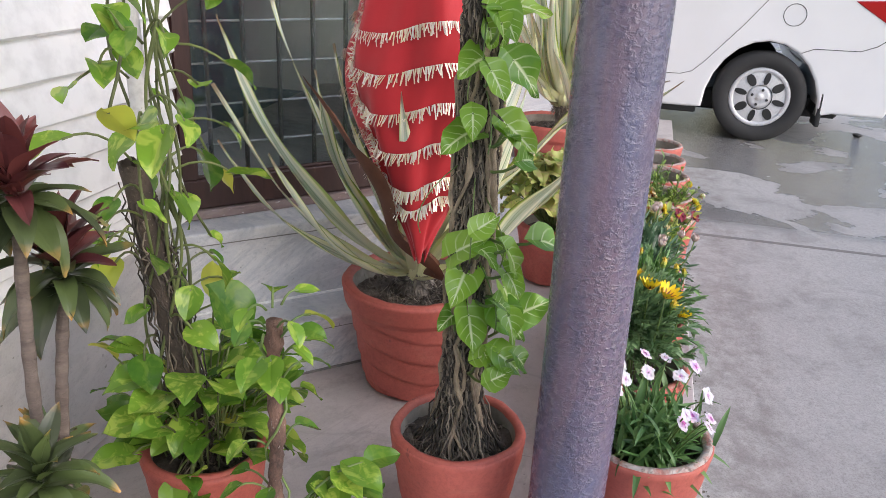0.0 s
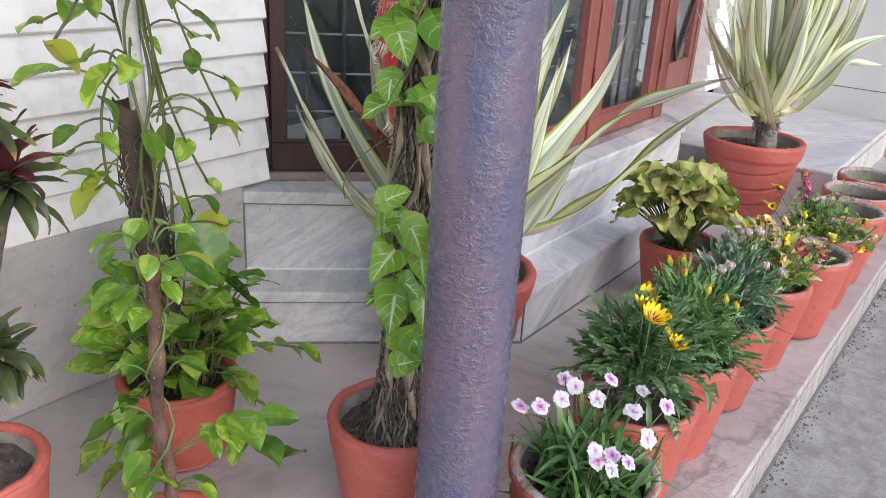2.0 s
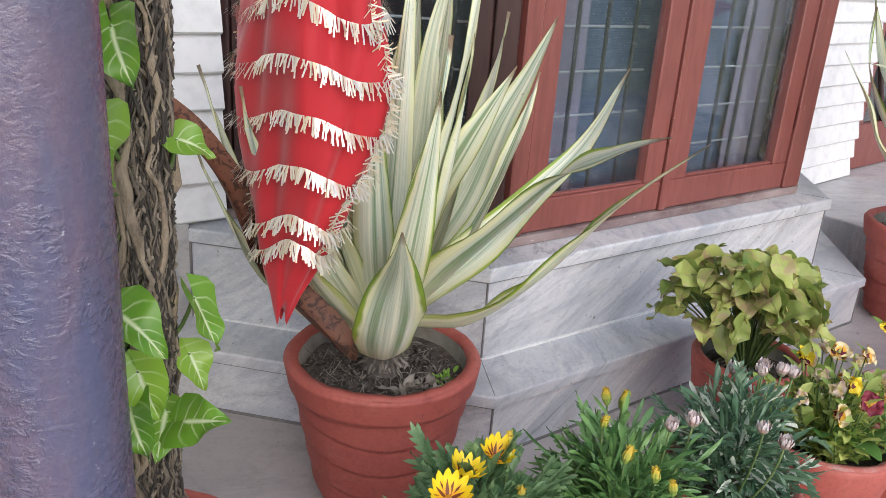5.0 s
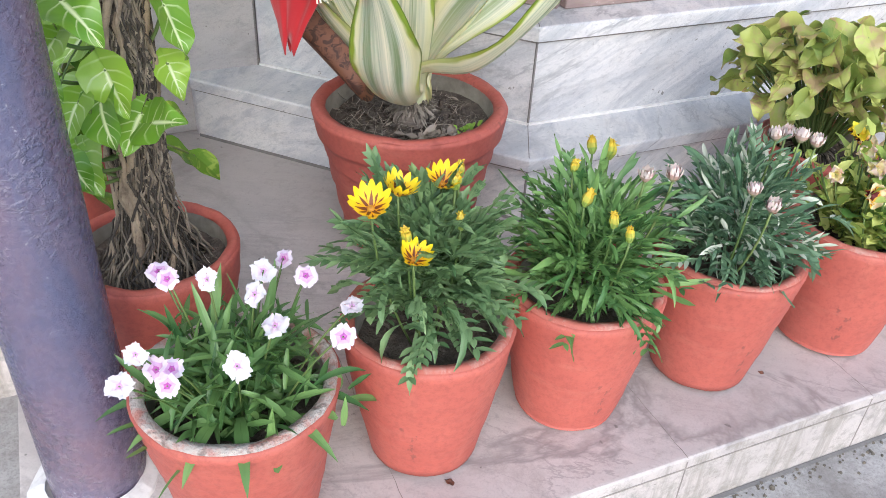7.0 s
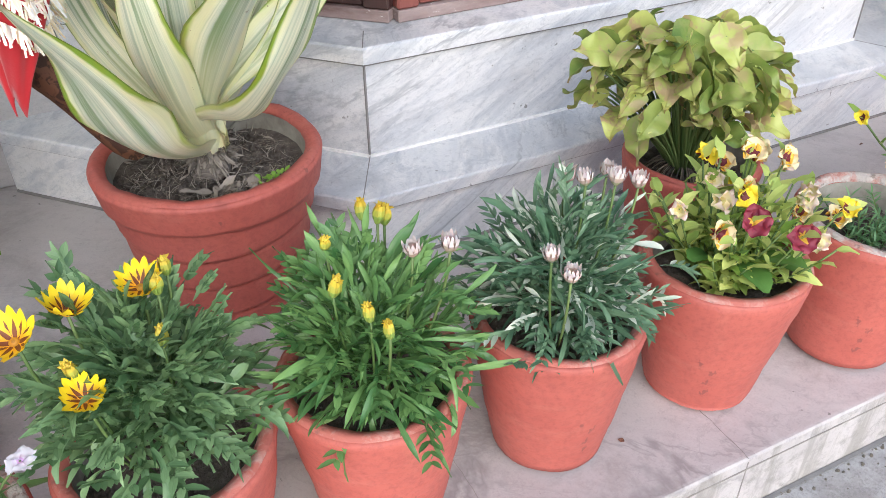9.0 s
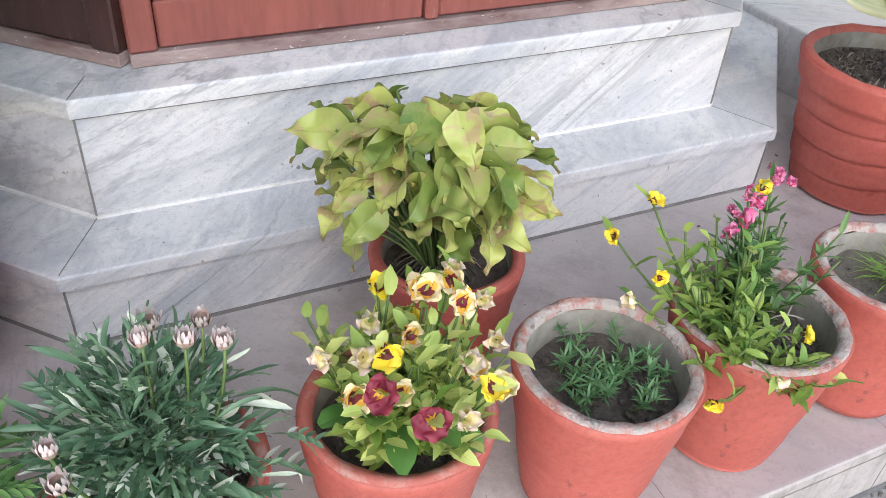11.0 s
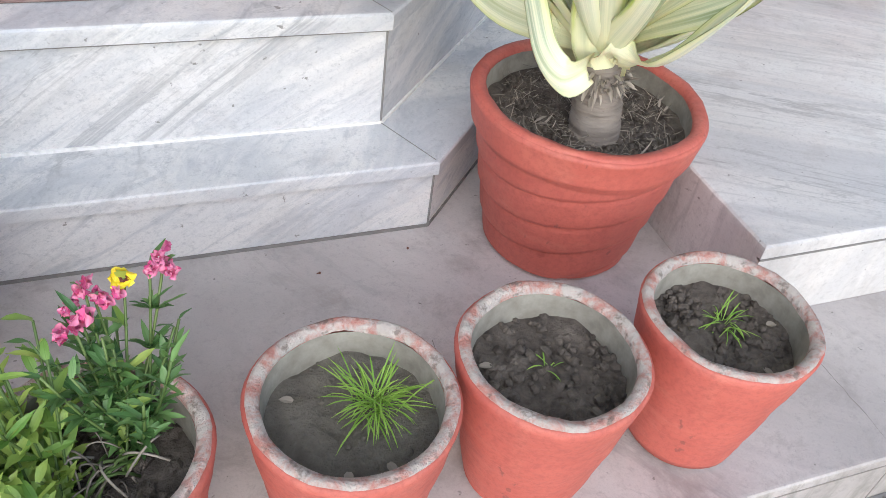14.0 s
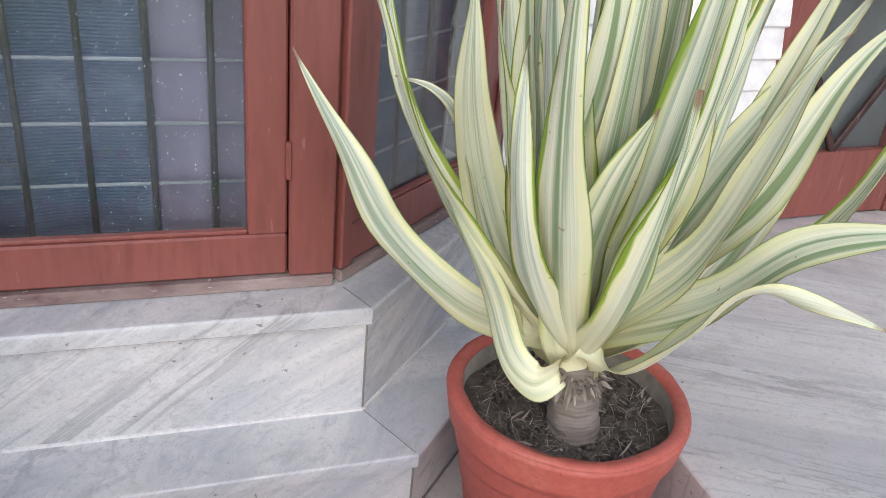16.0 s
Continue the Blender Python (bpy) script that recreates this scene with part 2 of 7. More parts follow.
c = k.mix(k.math('MULTIPLY', wet, 0.6), c, (0.07, 0.07, 0.07))
c = k.mix(k.ramp(k.noise(k.place(), 190, 3, 0.7), (0.38, 0.4), (0.52, 0)), c, (0.17, 0.16, 0.15))
M_ROAD = k.done(c, f, 0.5, 0.008, k.mix(wet, (0.75, 0.75, 0.75), (0.08, 0.08, 0.08)))

k = Mat("lawn_grass", 0.9)
a = k.noise(k.place(), 2.0, 6, 0.7)
M_LAWN = k.done(k.mix(a, (0.10, 0.16, 0.03), (0.30, 0.30, 0.09)), a, 0.5, 0.05)

k = Mat("window_glass", 0.03)
k.b.inputs["Transmission Weight"].default_value = 1.0
k.b.inputs["IOR"].default_value = 1.5
dust = k.ramp(k.noise(k.place(), 230, 2, 0.5), (0.70, 1.0), (0.74, 0.2))
haze = k.ramp(k.noise(k.place((1, 1, 1)), 3, 4), (0.3, 1.0), (0.75, 0.985))
k.put(k.b, "Transmission Weight", k.math('MULTIPLY', dust, haze))
M_GLASS = k.done((0.80, 0.88, 0.90))
M_CURTAIN = paint("blue_grey_curtain", (0.14, 0.125, 0.18), (0.24, 0.21, 0.28), 0.95, 5, grain=(1, 1, 0.1))
# dark blue that stands in for the shade inside the room
M_ROOMSHADE = paint("room_shade_colour", (0.035, 0.075, 0.115), (0.07, 0.125, 0.17), 0.95)
M_CROSSBAR = paint("pale_iron_bar", (0.22, 0.23, 0.25), (0.32, 0.33, 0.35), 0.5, 20)
M_GROUT = paint("white_grout", (0.90, 0.90, 0.89), (0.70, 0.69, 0.68), 0.6, 9)


# ---- mesh helpers ----
def put_mesh(name, verts, faces, mat, parent=None, smooth=False, label="", uvs=None, mats=None, fmat=None):
    me = bpy.data.meshes.new(name)
    me.from_pydata([tuple(v) for v in verts], [], faces)
    for mm in (mats or [mat]):
        me.materials.append(mm)
    if fmat:
        me.polygons.foreach_set("material_index", fmat)
    if smooth:
        me.polygons.foreach_set("use_smooth", [True] * len(me.polygons))
    if uvs is not None:
        lay = me.uv_layers.new(name="UVMap")
        idx = np.empty(len(me.loops), dtype=np.int32)
        me.loops.foreach_get("vertex_index", idx)
        lay.data.foreach_set("uv", np.asarray(uvs, dtype=np.float32)[idx].ravel())
    me.update()
    ob = new(name, me)
    if parent:
        ob.parent = parent
    if label:
        ob["label"] = label
    return ob


def part(name, bm, material, parent, label="", smooth=False):
    me = bpy.data.meshes.new(name)
    bm.to_mesh(me)
    bm.free()
    me.materials.append(material)
    if smooth:
        me.polygons.foreach_set("use_smooth", [True] * len(me.polygons))
    ob = new(name, me)
    if parent:
        ob.parent = parent
    if label:
        ob["label"] = label
    return ob


def box_bm(lo, hi, bevel=0.0, turn=0.0, at=(0, 0, 0), segs=1):
    bm = bmesh.new()
    bmesh.ops.create_cube(bm, size=1)
    c = [(a + b) / 2 for a, b in zip(lo, hi)]
    s = [b - a for a, b in zip(lo, hi)]
    for v in bm.verts:
        v.co = Vector((v.co.x * s[0] + c[0], v.co.y * s[1] + c[1], v.co.z * s[2] + c[2]))
    if bevel:
        bmesh.ops.bevel(bm, geom=bm.edges[:], offset=bevel, segments=segs, affect='EDGES', profile=0.6)
    if turn or any(at):
        bm.transform(Matrix.Translation(at) @ Matrix.Rotation(radians(turn), 4, 'Z'))
    return bm


def prism_bm(poly, z0, z1, bevel=0.0):
    """An upright slab over a plan outline (counter-clockwise)."""
    bm = bmesh.new()
    low = [bm.verts.new((x, y, z0)) for x, y in poly]
    top = [bm.verts.new((x, y, z1)) for x, y in poly]
    bm.faces.new(list(reversed(low)))
    cap = bm.faces.new(top)
    n = len(poly)
    for i in range(n):
        bm.faces.new((low[i], low[(i + 1) % n], top[(i + 1) % n], top[i]))
    if bevel:
        bmesh.ops.bevel(bm, geom=list(cap.edges), offset=bevel, segments=3, affect='EDGES', profile=0.6)
    return bm


def thing(name, label, category, at=(0, 0, 0), turn=0.0, group="", kind=""):
    e = new(name)
    e.empty_display_size = 0.05
    e.matrix_world = pose(*at, 0, 0, turn)
    return tagged(e, label, category, group, kind)


def tube(points, radii, sides=8, close=True):
    """Vertices and faces of a tapering tube along points."""
    pts = [Vector(p) for p in points]
    vs, fs = [], []
    ref = Vector((0.31, 0.95, 0.1)).normalized()
    for i, p in enumerate(pts):
        d = (pts[min(i + 1, len(pts) - 1)] - pts[max(i - 1, 0)]).normalized()
        a = d.cross(ref)
        a = a.normalized() if a.length > 1e-4 else d.orthogonal().normalized()
        b = d.cross(a)
        for j in range(sides):
            w = 2 * math.pi * j / sides
            vs.append(p + (a * math.cos(w) + b * math.sin(w)) * radii[i])
    for i in range(len(pts) - 1):
        for j in range(sides):
            q = (j + 1) % sides
            fs.append((i * sides + j, i * sides + q, (i + 1) * sides + q, (i + 1) * sides + j))
    if close:
        fs.append(tuple(reversed(range(sides))))
        fs.append(tuple(range((len(pts) - 1) * sides, len(pts) * sides)))
    return vs, fs


def lathe(profile, sides=40, wobble=0.0, seed=0):
    vs, fs = [], []
    for i, (r, z) in enumerate(profile):
        for j in range(sides):
            w = 2 * math.pi * j / sides
            q = 1 + wobble * noise.noise((math.cos(w) * 1.5 + seed, math.sin(w) * 1.5, z * 6))
            vs.append((r * q * math.cos(w), r * q * math.sin(w), z + wobble * 0.08 * noise.noise((math.cos(w) * 2, math.sin(w) * 2, seed + 3))))
    for i in range(len(profile) - 1):
        for j in range(sides):
            q = (j + 1) % sides
            fs.append((i * sides + j, i * sides + q, (i + 1) * sides + q, (i + 1) * sides + j))
    return vs, fs


class Heap:
    """Many small pieces gathered into one mesh."""

    def __init__(self):
        self.v, self.f, self.u = [], [], []

    def add(self, vs, fs, uv=None, m=None):
        n = len(self.v)
        self.v += [m @ Vector(p) for p in vs] if m else [Vector(p) for p in vs]
        self.f += [tuple(i + n for i in f) for f in fs]
        self.u += uv if uv else [(0.5, 0.5)] * len(vs)

    def mesh(self, name, mat, parent, label="", smooth=True):
        return put_mesh(name, self.v, self.f, mat, parent, smooth, label, self.u)


# ---- the large structure ----
SILL, STEP, LAND, ROAD = 0.41, 0.165, 0.19, -0.14
WALL_Y = 0.70

road = put_mesh("ground", [(-60, -60, ROAD), (60, -60, ROAD), (60, 60, ROAD), (-60, 60, ROAD)], [(0, 1, 2, 3)], M_ROAD)
tagged(road, "grey concrete driveway with dark wet patches", "driveway", kind="structure")
lawn = put_mesh("lawn", [(-50, -60, ROAD + .02), (50, -60, ROAD + .02), (50, -3.8, ROAD + .02), (-50, -3.8, ROAD + .02)], [(0, 1, 2, 3)], M_LAWN)
tagged(lawn, "dry yellow-green lawn beyond the driveway", "lawn", kind="structure")

floor = part("floor", prism_bm([(-1.07, -.735), (3.86, -.735), (3.86, 1.0), (-4.0, 1.0), (-4.0, -.05), (-1.07, -.05)], ROAD - .05, -0.004, 0.008), M_FLOOR, None)
tagged(floor, "worn pinkish grey marble terrace ledge", "floor", kind="structure")
landing = part("landing", prism_bm([(2.085, -.39), (3.70, -.39), (3.70, .9), (2.085, .9)], -.003, LAND, 0.01), M_PLAT, None)
tagged(landing, "raised grey streaked marble porch landing", "landing", kind="structure")

BASE = [(-.446, .70), (.077, .15), (1.523, .153), (2.03, .70)]
STEPO = [(-.628, .668), (.0, .0), (1.594, .008), (2.25, .70)]


def offset(poly, d):
    """The open outline moved outwards (towards smaller y) by d."""
    out = []
    for i, p in enumerate(poly):
        p = Vector(p)
        ns = []
        for a, b in ((i - 1, i), (i, i + 1)):
            if a >= 0 and b < len(poly):
                e = (Vector(poly[b]) - Vector(poly[a])).normalized()
                ns.append(Vector((e.y, -e.x)))
        n = sum(ns, Vector((0, 0))).normalized()
        out.append(tuple(p + n * (d / n.dot(ns[0]))))
    return out


back = [(2.3, 1.2), (-.7, 1.2)]
stepb = part("step", prism_bm(STEPO + back, -.003, STEP - .03), M_STEP, None)
tagged(stepb, "white grey veined marble step round the bay", "step", kind="structure")
part("step_tread", prism_bm(offset(STEPO, .012) + back, STEP - .029, STEP, .008), M_STEP, stepb)
plinth = part("bay_plinth", prism_bm(BASE + [(1.9, 1.2), (-.4, 1.2)], STEP + .001, SILL - .035), M_STEP, None)
tagged(plinth, "white marble plinth below the bay window", "plinth", kind="structure")
sill = part("window_sill", prism_bm(offset(BASE, .014) + [(1.9, 1.2), (-.4, 1.2)], SILL - .034, SILL, .010), M_STEP, None)
tagged(sill, "rounded white marble window sill with a dark lower joint", "window sill", kind="structure")


def strip(name, a, b, z0, z1, thick, mat, parent=None, push=0.0, bevel=0.0):
    """An upright slab along a plan line, its outer face pushed out by push."""
    a, b = Vector((*a, 0)), Vector((*b, 0))
    d = (b - a).normalized()
    n = Vector((d.y, -d.x, 0))
    L = (b - a).length
    bm = box_bm((0, -thick, z0), (L, 0, z1), bevel)
    m = Matrix.Identity(4)
    m.col[0][:3], m.col[1][:3] = d, -n
    m.translation = a + n * push
    for v in bm.verts:
        v.co = Vector((v.co.x, v.co.y + thick, v.co.z))
    bm.transform(m)
    return part(name, bm, mat, parent)


# joints: dark mortar lines let in between the marble slabs
joint = thing("marble_joint", "dark mortar line between the marble slabs", "joint", kind="structure")
for a, b in zip(BASE, BASE[1:]):
    strip("grout_line", a, b, STEP, STEP + .006, .01, M_GROUT, joint, .005)
    strip("joint_line", a, b, SILL - .041, SILL - .035, .01, M_MORTAR, joint, .004)
for line, z, inner in ((offset(BASE, .014), SILL, offset(BASE, -.075)), (offset(STEPO, .012), STEP, BASE)):
    for q in (1, 2):
        vs, fs = tube([(*Vector(line[q]).lerp(Vector(inner[q]), f), z - .0004) for f in (.06, .5, 1.0)], [.0013] * 3, 5)
        put_mesh("mitre_joint", vs, fs, M_MORTAR, joint)
for cx, cy in BASE[1:3]:
    part("corner_joint", box_bm((cx - .002, cy - .0022, STEP + .006), (cx + .002, cy + .006, SILL - .042)), M_MORTAR, joint)
for cx, cy in STEPO[1:3]:
    part("corner_joint", box_bm((cx - .002, cy - .0022, .004), (cx + .002, cy + .006, STEP - .037)), M_MORTAR, joint)
for a, b in zip(STEPO, STEPO[1:]):
    strip("joint_line", a, b, STEP - .036, STEP - .030, .01, M_MORTAR, joint, .003)
    strip("joint_line", a, b, -.004, .003, .01, M_MORTAR, joint, .003)

M_CRACK = paint("fine_dirty_joint", (0.20, 0.185, 0.17), (0.34, 0.31, 0.29), 0.9, 40)
jr = random.Random(12)
for x in (-.54, -.073, .34, .80, 1.26, 1.50, 2.2, 2.66, 3.1):
    vs, fs = [], []
    for q in range(25):
        y, w = -.735 + .435 * q / 24, jr.uniform(.0003, .0011)
        xx = x + jr.uniform(-.0016, .0016)
        vs += [(xx - w, y, -.0034), (xx + w, y, -.0034)]
        if q:
            fs.append((2 * q - 2, 2 * q - 1, 2 * q + 1, 2 * q))
    put_mesh("slab_joint", vs, fs, M_CRACK, joint)
    part("face_joint", box_bm((x - .0012, -.7358, -.138), (x + .0012, -.72, -.012)), M_CRACK, joint)
part("lip_joint", box_bm((-1.06, -.7362, -.030), (3.85, -.72, -.0275)), M_CRACK, joint)
for x0, x1 in ((2.085, 3.70),):
    part("slab_joint", box_bm((x0, -.392, LAND - .034), (x1, -.38, LAND - .030)), M_MORTAR, joint)
part("dado_joint", box_bm((-1.262, WALL_Y - .0012, 0), (-1.26, WALL_Y + .01, SILL)), M_MORTAR, joint)
part("dado_joint", box_bm((-.4535, WALL_Y - .002, 0), (-.449, WALL_Y + .01, SILL)), M_MORTAR, joint)
part("drive_joint", box_bm((1.735, -6, ROAD - .01), (1.765, -.74, ROAD + .0015)), M_MORTAR, joint)
part("drive_joint", box_bm((-1.07, -.744, ROAD - .01), (3.86, -.736, ROAD + .003)), M_MORTAR, joint)

# left wall with marble dado and lapped boards
wall_left = part("wall_left", box_bm((-4.0, WALL_Y + .03, -.1), (-.36, WALL_Y + .22, 2.7)), M_WALL, None)
tagged(wall_left, "house wall behind white lapped boards", "wall", kind="structure")
dado = part("dado", box_bm((-4.0, WALL_Y, -.003), (-.45, WALL_Y + .029, SILL + .01), .003), M_DADO, wall_left, "grey marble dado")


def boards(x0, x1, y, z0, z1, parent, pitch=.0915):
    """Lapped boards, each thicker at its lower edge."""
    n = int((z1 - z0) / pitch)
    L = x1 - x0
    vs = [(0, -.026, .006), (0, -.020, 0), (0, .0, 0), (0, .0, pitch + .012), (0, -.006, pitch + .012),
          (L, -.026, .006), (L, -.020, 0), (L, .0, 0), (L, .0, pitch + .012), (L, -.006, pitch + .012)]
    fs = [(0, 1, 2, 3, 4), (9, 8, 7, 6, 5)] + [(i, i + 5, (i + 1) % 5 + 5, (i + 1) % 5) for i in range(5)]
    first = None
    for i in range(n):
        if first is None:
            first = put_mesh("board", vs, fs, M_SIDING, parent)
            o = first
        else:
            o = new("board", first.data)
            o.parent = parent
        o.location = (x0, y, z0 + i * pitch)
        o.rotation_euler = (radians(random.uniform(-.3, .3)), radians(random.uniform(-.08, .08)), 0)


boards(-4.0, -.352, WALL_Y + .022, SILL + .013, 2.7, wall_left)

# house body above and behind the bay
wall_bay = part("wall_above_bay", prism_bm([(-.36, .73), (.17, .235), (1.49, .24), (2.0, .70), (2.0, 1.1), (-.36, 1.1)], 2.05, 2.75), M_WALL, None)
tagged(wall_bay, "plain wall above the bay window", "wall", kind="structure")
wall_porch = part("wall_porch", prism_bm([(2.0, .72), (2.84, .80), (2.84, 1.05), (2.0, 1.05)], -.1, 2.75), M_WALL, None)
tagged(wall_porch, "house wall beside the porch door with white boards", "wall", kind="structure")
boards(0, .86, 0, 0, 2.5, wall_porch)
for o in wall_porch.children:
    ang = math.atan2(.08, .84)
    z = o.location.z
    o.location = (1.995, .718, z + LAND + .005)
    o.rotation_euler = (0, 0, ang)
wall_door = part("wall_door", box_bm((2.84, .87, 2.15), (3.72, 1.05, 2.75)), M_WALL, None)
tagged(wall_door, "plain wall above the porch door", "wall", kind="structure")
pier = part("door_pier", box_bm((3.62, .80, LAND), (3.92, 1.05, 2.75)), M_SIDING, None)
tagged(pier, "white painted pier beside the porch door", "pier", kind="structure")
boards(0, .30, 0, 0, 2.4, pier)
for o in pier.children:
    o.location = (3.62, .80, o.location.z + LAND + .004)
# back wall, west wall and room floor carry indoor shade in their colour
back_wall = part("wall_house_back", box_bm((-4.2, 2.6, -.1), (3.92, 2.75, 2.75)), M_ROOMSHADE, None)
tagged(back_wall, "inner house wall, dark blue standing for room shade", "wall", kind="structure")
end_l = part("wall_house_west", box_bm((-4.2, .93, -.1), (-4.0, 2.6, 2.75)), M_ROOMSHADE, None)
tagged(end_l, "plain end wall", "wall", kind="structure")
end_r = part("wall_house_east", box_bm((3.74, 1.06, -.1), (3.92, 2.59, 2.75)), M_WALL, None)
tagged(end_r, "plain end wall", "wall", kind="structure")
room_floor = part("room_floor", box_bm((-4.0, 1.21, -.1), (3.7, 2.6, -.01)), M_ROOMSHADE, None)
tagged(room_floor, "room floor inside the house, dark blue standing for shade", "floor", kind="structure")
ceiling = part("ceiling", box_bm((-4.2, -.60, 2.76), (3.95, 2.75, 2.9)), M_WALL, None)
tagged(ceiling, "plain porch and house ceiling slab", "ceiling", kind="structure")


# windows
def bar_set(parent, L, x0, x1, z0, z1, y):
    h = Heap()
    for i in range(int((x1 - x0 - .062) / .106) + 1):
        x = x1 - .062 - .106 * i
        vs, fs = tube([(x, y, z0), (x, y, z1)], [.0068, .0068], 6)
        h.add(vs, fs)
    h.mesh("upright_bars", M_IRON, parent)["kind"] = "stuff"
    h = Heap()
    z = z0 + .10
    while z < z1:
        vs, fs = tube([(x0, y + .006, z), (x1, y + .006, z)], [.0035, .0035], 6)
        h.add(vs, fs)
        z += .114
    h.mesh("cross_bars", M_CROSSBAR, parent)["kind"] = "stuff"


def window(name, a, b, sashes, label, z0=SILL + .004, z1=2.05, depth=.07, wood=None, stile=.072):
    """A glazed timber window along a plan line; sashes: spans along it."""
    wood = wood or M_FRAME
    a, b = Vector((*a, 0)), Vector((*b, 0))
    d = (b - a).normalized()
    L = (b - a).length
    w = thing(name, label, "window", kind="structure")
    m = Matrix.Identity(4)
    m.col[0][:3], m.col[1][:3] = d, Vector((-d.y, d.x, 0))
    m.translation = a
    w.matrix_world = m
    part("sill_strip", box_bm((0, -.006, z0 - .003), (L, depth, z0 + .022), .002), M_RAWWOOD, w, "flaking weathered timber strip")
    part("head", box_bm((0, 0, z1 - .06), (L, depth, z1), .003), wood, w)
    edges = [0.0] + [v for s in sashes for v in s] + [L]
    for i in range(0, len(edges), 2):
        if edges[i + 1] - edges[i] > .004:
            part("jamb", box_bm((edges[i], -.004, z0 + .023), (edges[i + 1], depth, z1 - .061), .004), wood, w)
    for s0, s1 in sashes:
        g = .003
        lo, hi = z0 + .025, z1 - .064
        sw, sb = stile, .085
        sash = part("sash", box_bm((s0 + g, .004, lo), (s1 - g, .045, lo + sb), .004), wood, w)
        part("stile", box_bm((s0 + g, .004, lo + sb), (s0 + g + sw, .045, hi), .004), wood, sash)
        part("stile", box_bm((s1 - g - sw, .004, lo + sb), (s1 - g, .045, hi), .004), wood, sash)
        part("bead", box_bm((s0 + g + sw, .012, lo + sb), (s1 - g - sw, .03, lo + sb + .008), .002), wood, sash)
        vs, fs = tube([(s1 - g + .001, -.004, lo + .20), (s1 - g + .001, -.004, lo + .27)], [.006, .006], 8)
        put_mesh("hinge", vs, fs, wood, sash)
        pane = part("pane", box_bm((s0 + g + sw - .005, .026, lo + sb - .004), (s1 - g - sw + .005, .031, hi)), M_GLASS, sash, "dusty reflecting glass")
        pane.visible_shadow = False
        bar_set(w, L, s0 + g + sw - .01, s1 - g - sw + .01, lo + sb - .02, hi, .075)
    return w


window("window_front", (.19, .235), (1.471, .242), [(.05, .575), (.605, 1.195)], "red-brown timber bay window with iron bars behind glass")
window("window_left", (-.345, .735), (.175, .24), [(.022, .66)], "dark brown timber side window of the bay", wood=M_DARKFRAME, stile=.048)
window("window_right", (1.485, .25), (1.985, .695), [(.035, .625)], "red-brown timber side window of the bay")


def curtain(name, x0, x1, y, label, mat):
    """Hanging cloth with folds."""
    n = int((x1 - x0) / .012)
    vs, fs = [], []
    for j in range(9):
        z = .42 + j * .2
        for i in range(n + 1):
            x = x0 + (x1 - x0) * i / n
            vs.append((x, y + .006 * math.sin(i * .62 + .7 * math.sin(i * .11)) + .003 * math.sin(i * .2 + j), z))
    for j in range(8):
        for i in range(n):
            q = j * (n + 1) + i
            fs.append((q, q + 1, q + n + 2, q + n + 1))
    o = put_mesh(name, vs, fs, mat, None, True)
    o.modifiers.new("cloth", 'SOLIDIFY').thickness = .003
    return tagged(o, label, "curtain")


curtain("curtain", 1.16, 1.36, .345, "mauve-grey curtain hanging behind the window", M_CURTAIN)
curtain("curtain", .25, .50, .345, "mauve-grey curtain hanging behind the window", M_CURTAIN)


k = Mat("blue_mesh_blind", 0.8)
z = k.node("ShaderNodeSeparateXYZ", Vector=k.place()).outputs[2]
weave = k.ramp(k.math('FRACT', k.math('MULTIPLY', z, 150.0)), (0.35, 0), (0.6, 1))
c = k.mix(k.ramp(k.noise(k.place((1, 1, 0.5)), 3.5, 5, 0.6), (0.40, 0), (0.62, 1)), (0.035, 0.07, 0.125), (0.085, 0.115, 0.185))
c = k.mix(k.ramp(k.noise(k.place(), 11, 5, 0.7), (0.52, 0), (0.66, 0.7)), c, (0.15, 0.19, 0.26))
M_BLIND = k.done(k.mix(k.math('MULTIPLY', weave, 0.35), c, (0.17, 0.17, 0.23)), weave, 0.4, 0.003)


def blind(a, b, label):
    """A slack woven sheet hanging along a plan line behind the bars."""
    a, b = Vector((*a, 0)), Vector((*b, 0))
    d = (b - a).normalized()
    n_ = Vector((-d.y, d.x, 0))
    vs, fs, cols, rows = [], [], 60, 12
    for j in range(rows + 1):
        for i in range(cols + 1):
            p = a.lerp(b, i / cols) + n_ * (.006 * math.sin(i * .5 + j * .3) + .010 * noise.noise((i * .12, j * .35, a.x)))
            vs.append((p.x, p.y, SILL + .012 + 1.58 * j / rows))
    for j in range(rows):
        for i in range(cols):
            q = j * (cols + 1) + i
            fs.append((q, q + 1, q + cols + 2, q + cols + 1))
    o = put_mesh("window_blind", vs, fs, M_BLIND, None, True)
    o.modifiers.new("cloth", 'SOLIDIFY').thickness = .002
    tagged(o, label, "blind")


blind((.23, .365), (1.40, .372), "blue-grey woven mesh blind behind the window bars")
blind((1.43, .40), (1.86, .79), "blue-grey woven mesh blind behind the side window bars")


